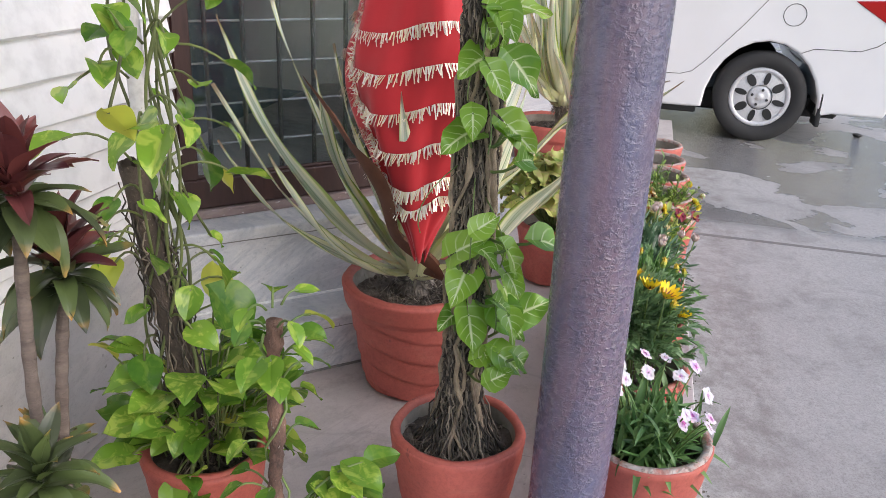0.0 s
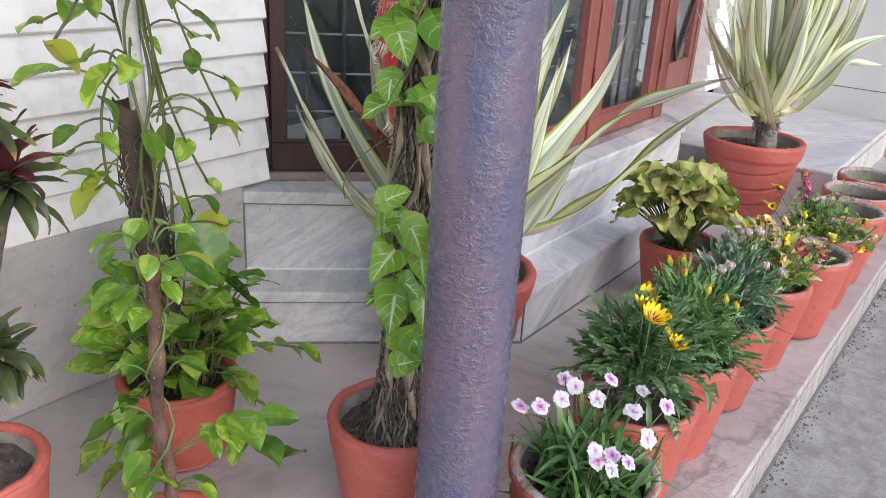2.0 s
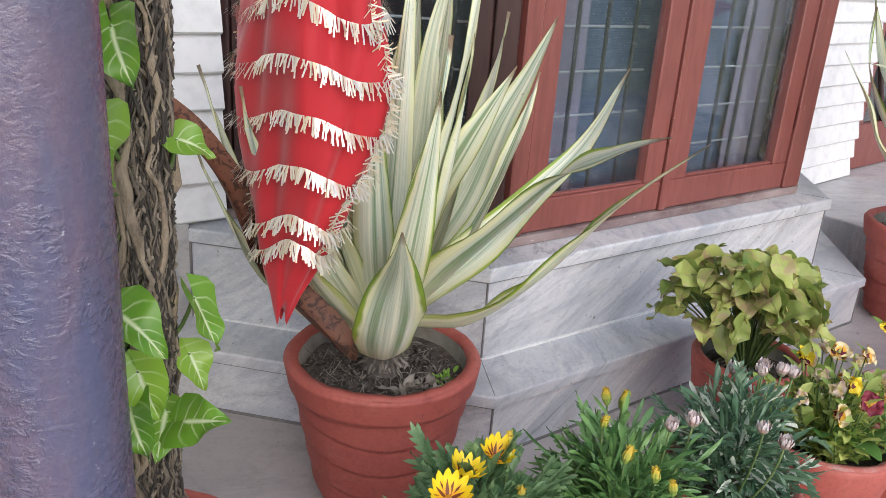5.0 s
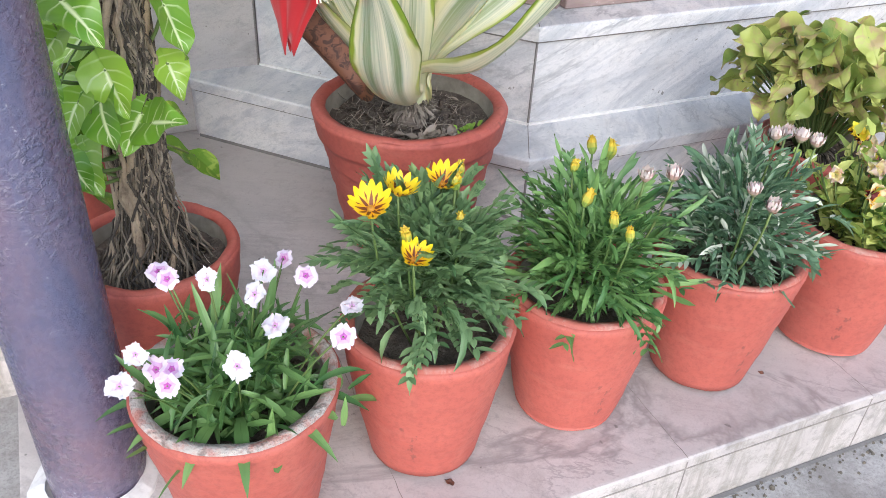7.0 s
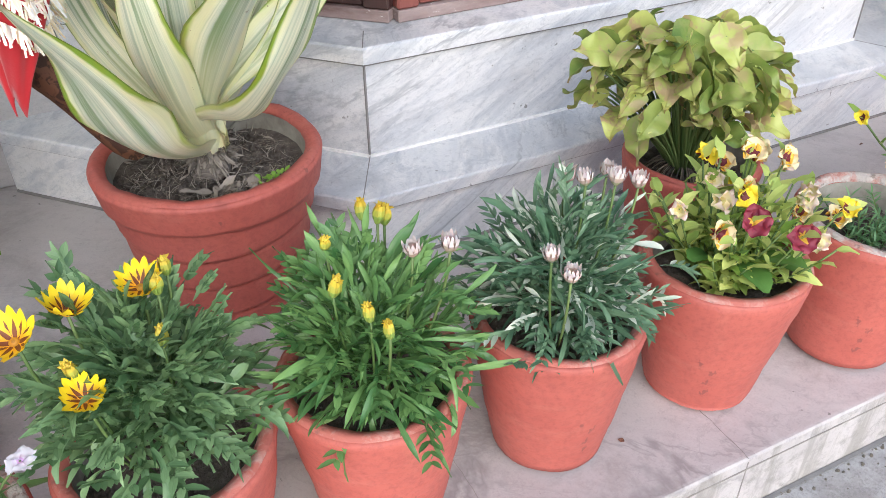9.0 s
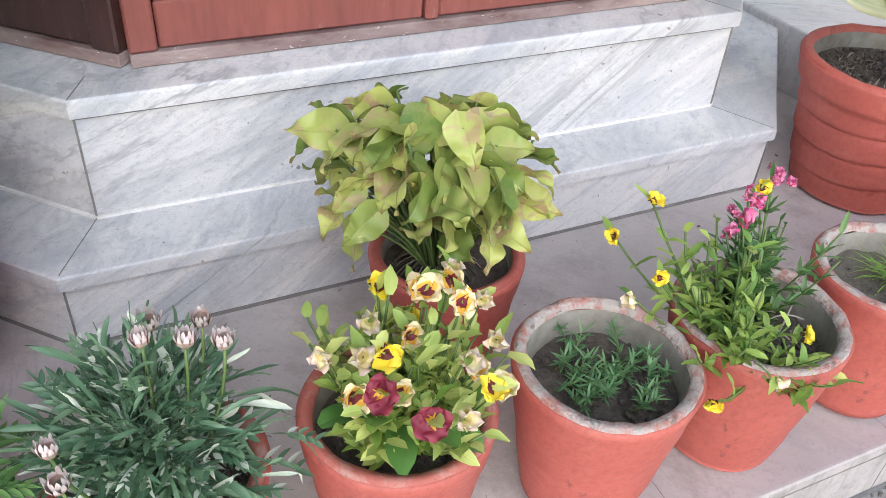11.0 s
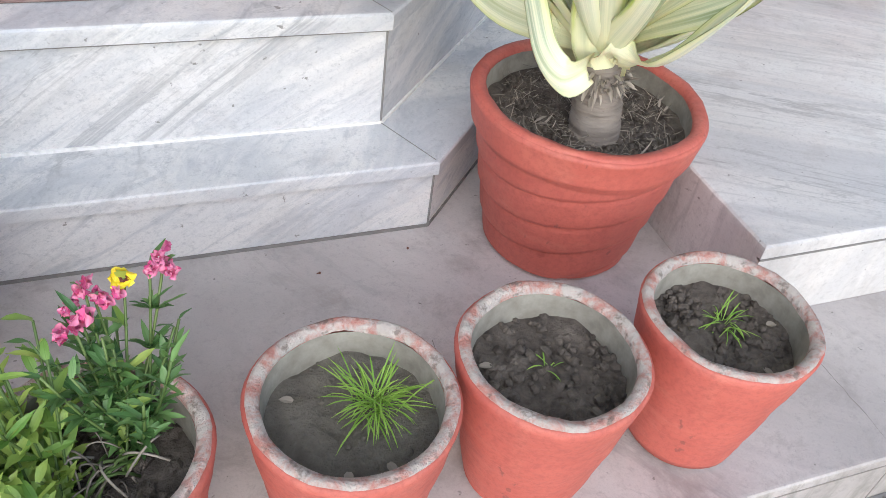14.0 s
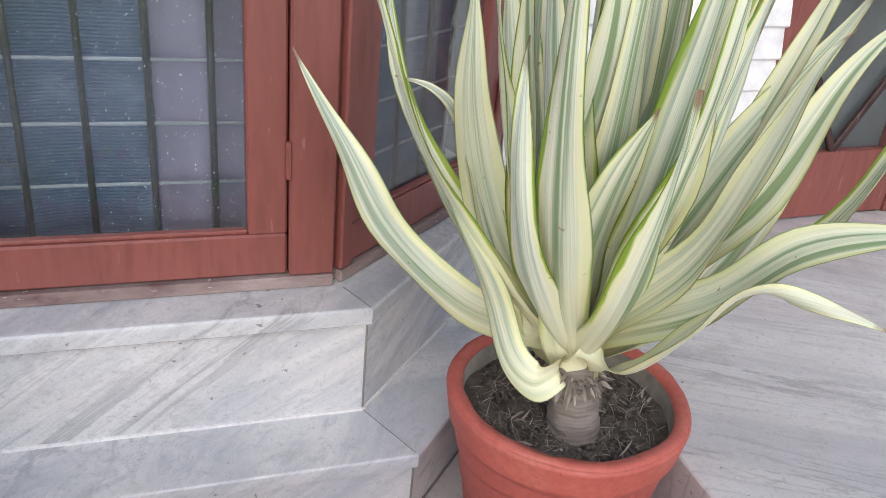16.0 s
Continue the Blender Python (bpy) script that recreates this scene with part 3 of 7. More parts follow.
def porch_door():
    """Timber door with glass crossed by diamond glazing bars."""
    d = thing("door_1", "red-brown porch door with diamond-barred glass", "door", (2.86, .825, LAND + .002), math.degrees(math.atan2(.045, .6)), kind="structure")
    W, Hh = .76, 1.95
    part("frame", box_bm((0, 0, 0), (.06, .07, Hh), .004), M_FRAME, d)
    part("frame", box_bm((W - .06, 0, 0), (W, .07, Hh), .004), M_FRAME, d)
    part("frame", box_bm((.06, 0, Hh - .06), (W - .06, .07, Hh), .004), M_FRAME, d)
    leaf = part("bottom_rail", box_bm((.063, .008, .004), (W - .063, .05, .235), .004), M_FRAME, d)
    part("stile", box_bm((.063, .008, .236), (.14, .05, Hh - .064), .004), M_FRAME, leaf)
    part("stile", box_bm((W - .14, .008, .236), (W - .063, .05, Hh - .064), .004), M_FRAME, leaf)
    part("mid_rail", box_bm((.14, .008, 1.0), (W - .14, .05, 1.09), .004), M_FRAME, leaf)
    p = part("pane", box_bm((.135, .03, .23), (W - .135, .035, Hh - .07)), M_GLASS, leaf)
    p.visible_shadow = False
    x0, x1, z0, z1 = .14, W - .14, .236, 1.0
    xm, zm = (x0 + x1) / 2, (z0 + z1) / 2
    for p, q in (((xm, z0), (x0, zm)), ((xm, z0), (x1, zm)), ((x0, zm), (xm, z1)), ((x1, zm), (xm, z1))):
        ang = math.atan2(q[1] - p[1], q[0] - p[0])
        l = math.hypot(q[0] - p[0], q[1] - p[1])
        bm = box_bm((0, .010, -.012), (l, .028, .012), .003)
        bm.transform(Matrix.Translation((p[0], 0, p[1])) @ Matrix.Rotation(-ang, 4, 'Y'))
        part("glazing_bar", bm, M_DARKFRAME, leaf, "dark diamond glazing bar")


porch_door()


def column(at, z0, label, foot=True):
    """A painted steel pipe with uneven paint."""
    c = thing("porch_column", label, "column", (*at, 0), group="porch columns")
    n = 60
    prof = [(.070, z0 + (2.755 - z0) * i / n) for i in range(n + 1)]
    vs, fs = lathe(prof, 40, .015, at[0])
    put_mesh("pipe", vs, fs, M_COLUMN, c, True)
    ring = [(.071, z0 + .001), (.0715, z0 + .012), (.080, z0 + .010), (.094, z0 + .004), (.097, z0)]
    vs, fs = lathe(ring, 36, .12, 5)
    put_mesh("plaster_collar", vs, fs, M_GROUT, c, False, "chipped white plaster collar")
    return c


column((-.96, -.432), -.004, "thick purple-grey painted steel porch column with rough paint")
far = column((3.66, -.46), .14, "purple-grey painted steel porch column on a cement block")
part("cement_block", box_bm((-.085, -.085, -.003), (.085, .085, .139), .012, segs=2), M_CEMENT, far, "chipped pale cement footing")

# ---- potted plants ----


def pot(parent, r, h, rb, seed=0, kind="plain", fill=.04, dirt=None, twist=False, lip=.0):
    """A painted clay pot: outer wall, worn rim, inside and soil."""
    t = .021 if r < .17 else .028
    prof = [(rb - .01, 0), (rb, .006)]
    n = 60 if twist else 20
    lipz = .78 if lip else 2
    for i in range(n + 1):
        f = i / n
        q = rb + (r - rb) * (f ** .9)
        if f > lipz:
            q += lip * min(1, (f - lipz) / .05)
        q *= 1 + (0 if twist else .006 * math.sin(f * 17 + seed) + .003 * math.sin(f * 41 + seed))
        prof.append((q, .006 + (h - .012) * f))
    prof.append((r + lip - .004, h - .001))
    prof.append((r + lip - t * .55, h - .0015))
    vs, fs = lathe(prof, 72 if twist else 44, .02, seed)
    if twist:
        out = []
        for x, y, z in vs:
            w = math.atan2(y, x)
            f = z / h
            g = 0.0
            if f < .8:
                s = (f * 4.6 + .35 * math.sin(w + seed) + .12 * math.sin(2 * w)) % 1.0
                g = -.013 * max(0, 1 - s / .13) * min(1, f * 12)
                g += .006 * (1 - s)
            k2 = 1 + g / max(.05, math.hypot(x, y))
            out.append((x * k2, y * k2, z))
        vs = out
    body = put_mesh("pot", vs, fs + [tuple(reversed(range(72 if twist else 44)))], M_POT, parent, True)
    ro = r + lip
    rim = [(ro - .004, h - .001), (ro - .006, h + .003), (ro - t * .5, h + .005), (ro - t, h + .001), (ro - t - .002, h - .008)]
    vs, fs = lathe(rim, 44, .03, seed)
    vs = [(x * (1 + .012 * noise.noise((x * 40, y * 40, seed))), y * (1 + .012 * noise.noise((x * 40, y * 40, seed))), z + .004 * noise.noise((x * 30, y * 30, seed + 5))) for x, y, z in vs]
    put_mesh("rim", vs, fs, {"worn": M_RIM, "scuffed": M_SCUFF}.get(kind, M_POT), body, True)
    ins = [(ro - t - .002, h - .008), (ro - t - .008, h - fill - .03)]
    vs, fs = lathe(ins, 44, .02, seed)
    put_mesh("inside_wall", vs, [tuple(reversed(f)) for f in fs], M_INSIDE, body, True)
    # soil: uneven disc
    rings, sides = 12, 40
    vs, fs = [(0, 0, h - fill)], []
    for i in range(1, rings + 1):
        for j in range(sides):
            w = 2 * math.pi * j / sides
            q = (ro - t - .001) * i / rings
            x, y = q * math.cos(w), q * math.sin(w)
            z = h - fill + .012 * noise.noise((x * 14 + seed, y * 14, 0)) + .008 * noise.noise((x * 45, y * 45 + seed, 2)) - .006 * (1 - i / rings)
            vs.append((x, y, z))
    for j in range(sides):
        fs.append((0, 1 + j, 1 + (j + 1) % sides))
    for i in range(rings - 1):
        for j in range(sides):
            a, b = 1 + i * sides, 1 + (i + 1) * sides
            q = (j + 1) % sides
            fs.append((a + j, b + j, b + q, a + q))
    put_mesh("soil", vs, fs, dirt or M_SOIL, parent, True)
    return body


# ---- leaf and flower materials ----
def leafmat(name, dark, light, rough=0.45, veins=None, blotch=None, tips=None, sub=0.22, spread=0.35, pale=None, bs=55, bump_by=0.25):
    """Leaf skin; the uv runs across (u) and along (v) each blade."""
    k = Mat(name, rough)
    uv, u, v = k.uv()
    r = k.math('FRACT', k.math('ADD', k.island(), k.math('MULTIPLY', k.rnd(), 7.31)))
    c = k.mix(r, dark, light)
    n = k.noise(k.place(), 25, 3)
    c = k.mix(k.ramp(n, (0.35, 0), (0.75, spread)), c, light)
    half = k.math('ABSOLUTE', k.math('SUBTRACT', u, 0.5))
    if blotch:
        b = k.noise(k.place((1, 1, 1)), bs, 3, 0.6, 0.8)
        m = k.math('MULTIPLY', k.ramp(b, (0.50, 0), (0.60, 1)), k.ramp(r, (0.2, 0.15), (0.7, 0.85)))
        c = k.mix(m, c, blotch)
    if veins:
        s = k.math('FRACT', k.math('SUBTRACT', k.math('MULTIPLY', v, 5.0), k.math('MULTIPLY', half, 3.2)))
        m = k.math('MAXIMUM', k.math('MULTIPLY', k.ramp(s, (0.0, 0.0), (0.08, 0.8), (0.22, 0.0)), k.ramp(half, (0.1, 1.0), (0.42, 0.2))), k.ramp(half, (0.015, 1), (0.06, 0)))
        c = k.mix(m, c, veins)
    if pale:
        c = k.mix(k.ramp(r, (0.86, 0), (0.88, 0.9)), c, pale)
    if tips:
        m = k.math('MULTIPLY', k.ramp(v, (0.82, 0), (1.0, 1)), k.ramp(n, (0.4, 0), (0.55, 1)))
        c = k.mix(m, c, tips)
    bump = k.math('ADD', n, k.math('MULTIPLY', k.ramp(half, (0.0, 0), (0.08, 1)), 0.5))
    m = k.done(c, bump, bump_by, 0.003)
    glow = k.node("ShaderNodeBsdfTranslucent", Color=c)
    both = k.node("ShaderNodeMixShader", Fac=sub)
    k.t.links.new(k.b.outputs[0], both.inputs[1])
    k.t.links.new(glow.outputs[0], both.inputs[2])
    k.t.links.new(both.outputs[0], k.t.nodes["Material Output"].inputs["Surface"])
    return m


L_POTHOS = leafmat("pothos_leaf", (0.045, 0.14, 0.017), (0.21, 0.38, 0.04), 0.26, blotch=(0.42, 0.54, 0.09), bs=30, bump_by=0.5)
L_YELLOW = leafmat("yellowing_leaf", (0.36, 0.44, 0.06), (0.56, 0.54, 0.07), 0.4)
L_SYN = leafmat("arrowhead_leaf", (0.10, 0.27, 0.022), (0.30, 0.50, 0.055), 0.30, veins=(0.70, 0.80, 0.46), bump_by=0.5)
L_FADED = leafmat("faded_leaf", (0.11, 0.20, 0.035), (0.60, 0.63, 0.18), 0.40, blotch=(0.46, 0.31, 0.19), tips=(0.3, 0.18, 0.08), bs=28, bump_by=0.9)
L_DIAN = leafmat("pink_leaf", (0.045, 0.13, 0.04), (0.20, 0.35, 0.11), 0.36)
L_GAZ = leafmat("gazania_leaf", (0.075, 0.165, 0.065), (0.27, 0.41, 0.19), 0.40)
L_GAZB = leafmat("gazania_bright_leaf", (0.05, 0.15, 0.045), (0.23, 0.40, 0.13), 0.36)
L_GAZC = leafmat("gazania_silver_leaf", (0.06, 0.145, 0.08), (0.23, 0.36, 0.21), 0.38, pale=(0.66, 0.70, 0.60))
L_PANSY = leafmat("pansy_leaf", (0.11, 0.25, 0.04), (0.44, 0.56, 0.13), 0.45)
L_PANSYF = leafmat("pansy_fresh_leaf", (0.20, 0.36, 0.05), (0.66, 0.70, 0.22), 0.5)
L_PANSYD = leafmat("pansy_dark_leaf", (0.07, 0.20, 0.04), (0.17, 0.31, 0.07), 0.45)
L_FERN = leafmat("feathery_leaf", (0.08, 0.20, 0.075), (0.19, 0.35, 0.15), 0.55)
L_GRASS = leafmat("seedling_blade", (0.17, 0.36, 0.04), (0.36, 0.55, 0.10), 0.5)
L_DRAC = leafmat("dracaena_leaf", (0.035, 0.045, 0.024), (0.10, 0.14, 0.045), 0.30, tips=(0.45, 0.24, 0.06), sub=0.1)
L_DRACR = leafmat("dracaena_red_leaf", (0.07, 0.02, 0.024), (0.17, 0.05, 0.045), 0.30, sub=0.1)
L_DEAD = leafmat("dry_leaf", (0.12, 0.045, 0.028), (0.25, 0.11, 0.065), 0.6, blotch=(0.06, 0.03, 0.025))
L_LITTER = leafmat("leaf_litter", (0.10, 0.084, 0.068), (0.40, 0.35, 0.29), 0.9, sub=0.05)
M_STEM = leafmat("green_stem", (0.09, 0.17, 0.045), (0.20, 0.28, 0.09), 0.5)
M_VINEGREEN = leafmat("olive_brown_vine", (0.075, 0.085, 0.035), (0.20, 0.25, 0.08), 0.5)
k = Mat("root_fibre", 0.95)
n = k.noise(k.place(), 60, 4, 0.7)
c = k.mix(k.ramp(k.island(), (0.3, 0), (1.0, 1)), (0.05, 0.043, 0.036), (0.36, 0.30, 0.225))
M_ROOT = k.done(k.mix(k.ramp(n, (0.4, 0), (0.7, 0.6)), c, (0.06, 0.047, 0.038)), n, 0.7, 0.004)
M_BARK = paint("mossy_bark", (0.035, 0.028, 0.022), (0.12, 0.09, 0.07), 0.95, 16, (0.32, 0.26, 0.2), bump=0.9)
M_STICK = paint("lichen_stick_bark", (0.055, 0.032, 0.026), (0.25, 0.145, 0.105), 0.95, 26, (0.52, 0.49, 0.44), bump=1.0, grain=(1, 1, 0.6))
M_VINE = paint("gnarled_vine_bark", (0.14, 0.10, 0.07), (0.46, 0.37, 0.26), 0.9, 40, (0.06, 0.045, 0.035), bump=1.0, grain=(1, 1, 0.5))
M_PIPE = paint("white_plastic_pipe", (0.66, 0.66, 0.66), (0.52, 0.51, 0.49), 0.5, 9, (0.25, 0.22, 0.2))
M_DCANE = paint("brown_ringed_cane", (0.075, 0.055, 0.046), (0.19, 0.15, 0.125), 0.9, 34, (0.05, 0.04, 0.035), bump=0.7, grain=(0.3, 0.3, 2))
M_CANE = paint("grey_cane", (0.15, 0.125, 0.105), (0.30, 0.26, 0.225), 0.9, 30, (0.12, 0.09, 0.08), bump=0.6, grain=(0.3, 0.3, 2))

# variegated sword leaf: cream middle, grey-green streaks, bright green margin
k = Mat("variegated_sword_leaf", 0.42)
uv, u, v = k.uv()
r = k.rnd()
half = k.math('ABSOLUTE', k.math('SUBTRACT', u, 0.5))
vec = k.node("ShaderNodeCombineXYZ", X=k.math('MULTIPLY', u, 6.0), Y=k.math('MULTIPLY', v, 0.55), Z=k.math('MULTIPLY', r, 40.0)).outputs[0]
st = k.math('ADD', k.noise(vec, 1.0, 4, 0.6), k.math('MULTIPLY', k.math('SUBTRACT', half, 0.24), 0.34))
fine = k.node("ShaderNodeCombineXYZ", X=k.math('MULTIPLY', u, 42.0), Y=k.math('MULTIPLY', v, 1.2), Z=k.math('MULTIPLY', r, 17.0)).outputs[0]
sf = k.noise(fine, 1.0, 4, 0.7)
invec = k.node("ShaderNodeCombineXYZ", X=u, Y=k.math('MULTIPLY', v, 1.5), Z=k.math('MULTIPLY', r, 53.0)).outputs[0]
ragged_in = k.math('ADD', half, k.math('MULTIPLY', k.math('SUBTRACT', k.noise(invec, 1.0, 3, 0.6), 0.5), 0.35))
yellow = k.ramp(r, (0.2, 0.1), (0.7, 0.85))
c = k.mix(k.ramp(st, (0.42, 0), (0.56, 1)), (0.46, 0.53, 0.45), (0.82, 0.81, 0.68))
c = k.mix(k.math('MULTIPLY', yellow, 0.38), c, (0.76, 0.74, 0.44))
c = k.mix(k.ramp(sf, (0.46, 0), (0.64, 0.42)), c, (0.33, 0.42, 0.29))
c = k.mix(k.ramp(st, (0.34, 0.85), (0.44, 0.0)), c, (0.17, 0.27, 0.12))
c = k.mix(k.ramp(ragged_in, (0.30, 0), (0.40, 0.8)), c, (0.80, 0.77, 0.46))
edgevec = k.node("ShaderNodeCombineXYZ", X=k.math('MULTIPLY', u, 1.2), Y=k.math('MULTIPLY', v, 2.4), Z=k.math('MULTIPLY', r, 91.0)).outputs[0]
ragged = k.math('ADD', half, k.math('MULTIPLY', k.math('SUBTRACT', k.noise(edgevec, 1.0, 3, 0.6), 0.5), 0.42))
edge = k.math('MULTIPLY', k.ramp(ragged, (0.425, 0), (0.47, 1)), k.ramp(k.math('FRACT', k.math('MULTIPLY', r, 17.3)), (0.2, 0.25), (0.6, 1)))
c = k.mix(edge, c, k.mix(k.ramp(v, (0.15, 0), (0.6, 1)), (0.42, 0.52, 0.02), (0.22, 0.34, 0.035)))
c = k.mix(k.math('MULTIPLY', k.ramp(half, (0.475, 0), (0.485, 1)), 0.7), c, (0.10, 0.17, 0.03))
c = k.mix(k.ramp(v, (0.0, 0.95), (0.42, 0.0)), c, (0.80, 0.76, 0.50))
dry = k.math('ADD', v, k.math('MULTIPLY', k.math('SUBTRACT', k.noise(k.place(), 30, 3), 0.5), 0.10))
c = k.mix(k.math('MULTIPLY', k.ramp(dry, (0.94, 0), (0.98, 1)), 0.85), c, (0.20, 0.12, 0.075))
c = k.mix(k.ramp(k.noise(k.place(), 60, 4, 0.6), (0.70, 0), (0.74, 0.7)), c, (0.22, 0.15, 0.08))
scar = k.node("ShaderNodeCombineXYZ", X=k.math('MULTIPLY', u, 9.0), Y=k.math('MULTIPLY', v, 6.0), Z=k.math('MULTIPLY', r, 29.0)).outputs[0]
c = k.mix(k.ramp(k.noise(scar, 1.0, 4, 0.6), (0.745, 0), (0.77, 0.8)), c, (0.25, 0.16, 0.09))
k.b.inputs["Subsurface Weight"].default_value = 0.1
k.b.inputs["Subsurface Scale"].default_value = 0.02
M_SWORD = k.done(c, k.math('ADD', sf, st), 0.3, 0.003)


def petalmat(name, inner, mid, outer, a, b):
    k = Mat(name, 0.6)
    uv, u, v = k.uv()
    n = k.noise(k.place(), 120, 3)
    q = k.math('ADD', v, k.math('MULTIPLY', k.math('SUBTRACT', n, 0.5), 0.18))
    c = k.ramp(q, (a - .02, inner), (a + .02, mid), (b - .04, mid), (b + .04, outer))
    k.b.inputs["Subsurface Weight"].default_value = 0.15
    k.b.inputs["Subsurface Scale"].default_value = 0.01
    return k.done(c)


k = Mat("gazania_petal", 0.55)
uv, u, v = k.uv()
half = k.math('ABSOLUTE', k.math('SUBTRACT', u, 0.5))
c = k.mix(k.ramp(v, (0.2, 0), (0.6, 1)), (0.78, 0.36, 0.01), (0.86, 0.62, 0.01))
streak = k.math('SUBTRACT', k.math('MULTIPLY', half, 1.6), k.math('SUBTRACT', 0.58, v))
c = k.mix(k.ramp(streak, (-0.06, 0.95), (0.04, 0.0)), c, (0.13, 0.025, 0.01))
F_GAZ = k.done(c)
F_GAZDISC = petalmat("gazania_disc", (0.65, 0.36, 0.02), (0.55, 0.26, 0.02), (0.4, 0.18, 0.02), .3, .7)
F_BUD = petalmat("gazania_bud", (0.24, 0.32, 0.06), (0.45, 0.42, 0.06), (0.66, 0.46, 0.04), .35, .6)
F_PINKBUD = petalmat("faded_gazania_bud", (0.25, 0.25, 0.14), (0.42, 0.30, 0.25), (0.66, 0.55, 0.52), .3, .6)
F_DIAN = petalmat("pink_petal", (0.45, 0.10, 0.38), (0.60, 0.36, 0.58), (0.68, 0.58, 0.68), .22, .55)
F_DIANW = petalmat("white_pink_petal", (0.55, 0.30, 0.50), (0.60, 0.50, 0.585), (0.60, 0.565, 0.60), .18, .45)
F_PANSY = petalmat("pansy_cream_petal", (0.14, 0.01, 0.02), (0.74, 0.40, 0.04), (0.76, 0.62, 0.36), .30, .56)
F_PANSYY = petalmat("pansy_yellow_petal", (0.10, 0.012, 0.01), (0.80, 0.58, 0.02), (0.82, 0.66, 0.05), .27, .7)
F_PANSYR = petalmat("pansy_wine_petal", (0.55, 0.3, 0.02), (0.18, 0.01, 0.03), (0.22, 0.02, 0.04), .18, .7)
F_PALE = petalmat("pale_wilted_petal", (0.6, 0.5, 0.2), (0.74, 0.64, 0.36), (0.74, 0.58, 0.48), .3, .7)
F_SNAP = petalmat("snapdragon_petal", (0.6, 0.12, 0.25), (0.62, 0.08, 0.24), (0.70, 0.22, 0.36), .3, .6)


# ---- leaf shapes ----
def blade(L, W, shape, segs=6, across=2, droop=0.6, fold=0.25, lobe=0.0, wave=0.0, twist=0.0, ph=0.0, wf=9):
    """One leaf from the origin along +x with its face up; bends down by droop radians."""
    vs, fs, uv = [], [], []
    x = z = 0.0
    for i in range(segs + 1):
        t = i / segs
        ang = -droop * t
        if i:
            x += L / segs * math.cos(-droop * (t - .5 / segs))
            z += L / segs * math.sin(-droop * (t - .5 / segs))
        w = W * shape(t)
        for j in range(-across, across + 1):
            s = j / across
            a = abs(s)
            back = lobe * L * a ** 1.3 * max(0, 1 - t / .35)
            up = fold * a * w + wave * W * math.sin(t * wf + ph + (2 if j > 0 else 0)) * a
            tw = twist * t
            yy, zz = s * w * math.cos(tw) - up * math.sin(tw), s * w * math.sin(tw) + up * math.cos(tw)
            vs.append(Vector((x - back * math.cos(ang) - zz * math.sin(ang), yy, z - back * math.sin(ang) + zz * math.cos(ang))))
            uv.append((.5 + .5 * s, t))
    n = 2 * across + 1
    for i in range(segs):
        for j in range(n - 1):
            a = i * n + j
            fs.append((a, a + n, a + n + 1, a + 1))
    return vs, fs, uv


def heart(t):
    return (min(1, (t / .22)) ** .55) * (1 - max(0, (t - .22) / .78) ** 1.9) * (1 if t < .999 else 0) + .001


def arrow(t):
    return (min(1, t / .14) ** .6) * (1 - max(0, (t - .14) / .86)) ** .85 * (1 + .25 * math.sin(math.pi * t)) + .002


def lance(t):
    return (math.sin(math.pi * min(1, (t * .92 + .08)) ** .8)) ** .8 * .98 + .02 if t < .999 else .01


def strap(t):
    return (.35 + .65 * min(1, t / .6)) * (1 - max(0, (t - .7) / .3) ** 2) + .01


def oval(t):
    return math.sqrt(max(0, math.sin(math.pi * (t * .96 + .02)))) + .005


def aim(p, d, up=(0, 0, 1), roll=0.0):
    """A pose at p whose x axis points along d, its z axis near up."""
    d = Vector(d).normalized()
    z = Vector(up) - d * Vector(up).dot(d)
    z = z.normalized() if z.length > 1e-3 else d.orthogonal().normalized()
    y = z.cross(d)
    m = Matrix.Identity(4)
    m.col[0][:3], m.col[1][:3], m.col[2][:3] = d, y, z
    m.translation = p
    return m @ Matrix.Rotation(roll, 4, 'X')


def face(p, n, spin=0.0, s=1.0):
    """A pose at p whose z axis points along n."""
    q = Vector(n).normalized().to_track_quat('Z', 'Y').to_matrix().to_4x4()
    return Matrix.Translation(p) @ q @ Matrix.Rotation(spin, 4, 'Z') @ Matrix.Scale(s, 4)


def curve_pts(a, b, sag, n=8):
    """Points from a to b, lifted in the middle by the vector sag."""
    a, b, sag = Vector(a), Vector(b), Vector(sag)
    return [a.lerp(b, i / n) + sag * (4 * (i / n) * (1 - i / n)) for i in range(n + 1)]


def sph(az, el):
    az, el = radians(az), radians(el)
    return Vector((math.cos(az) * math.cos(el), math.sin(az) * math.cos(el), math.sin(el)))


FLOWERS = {}


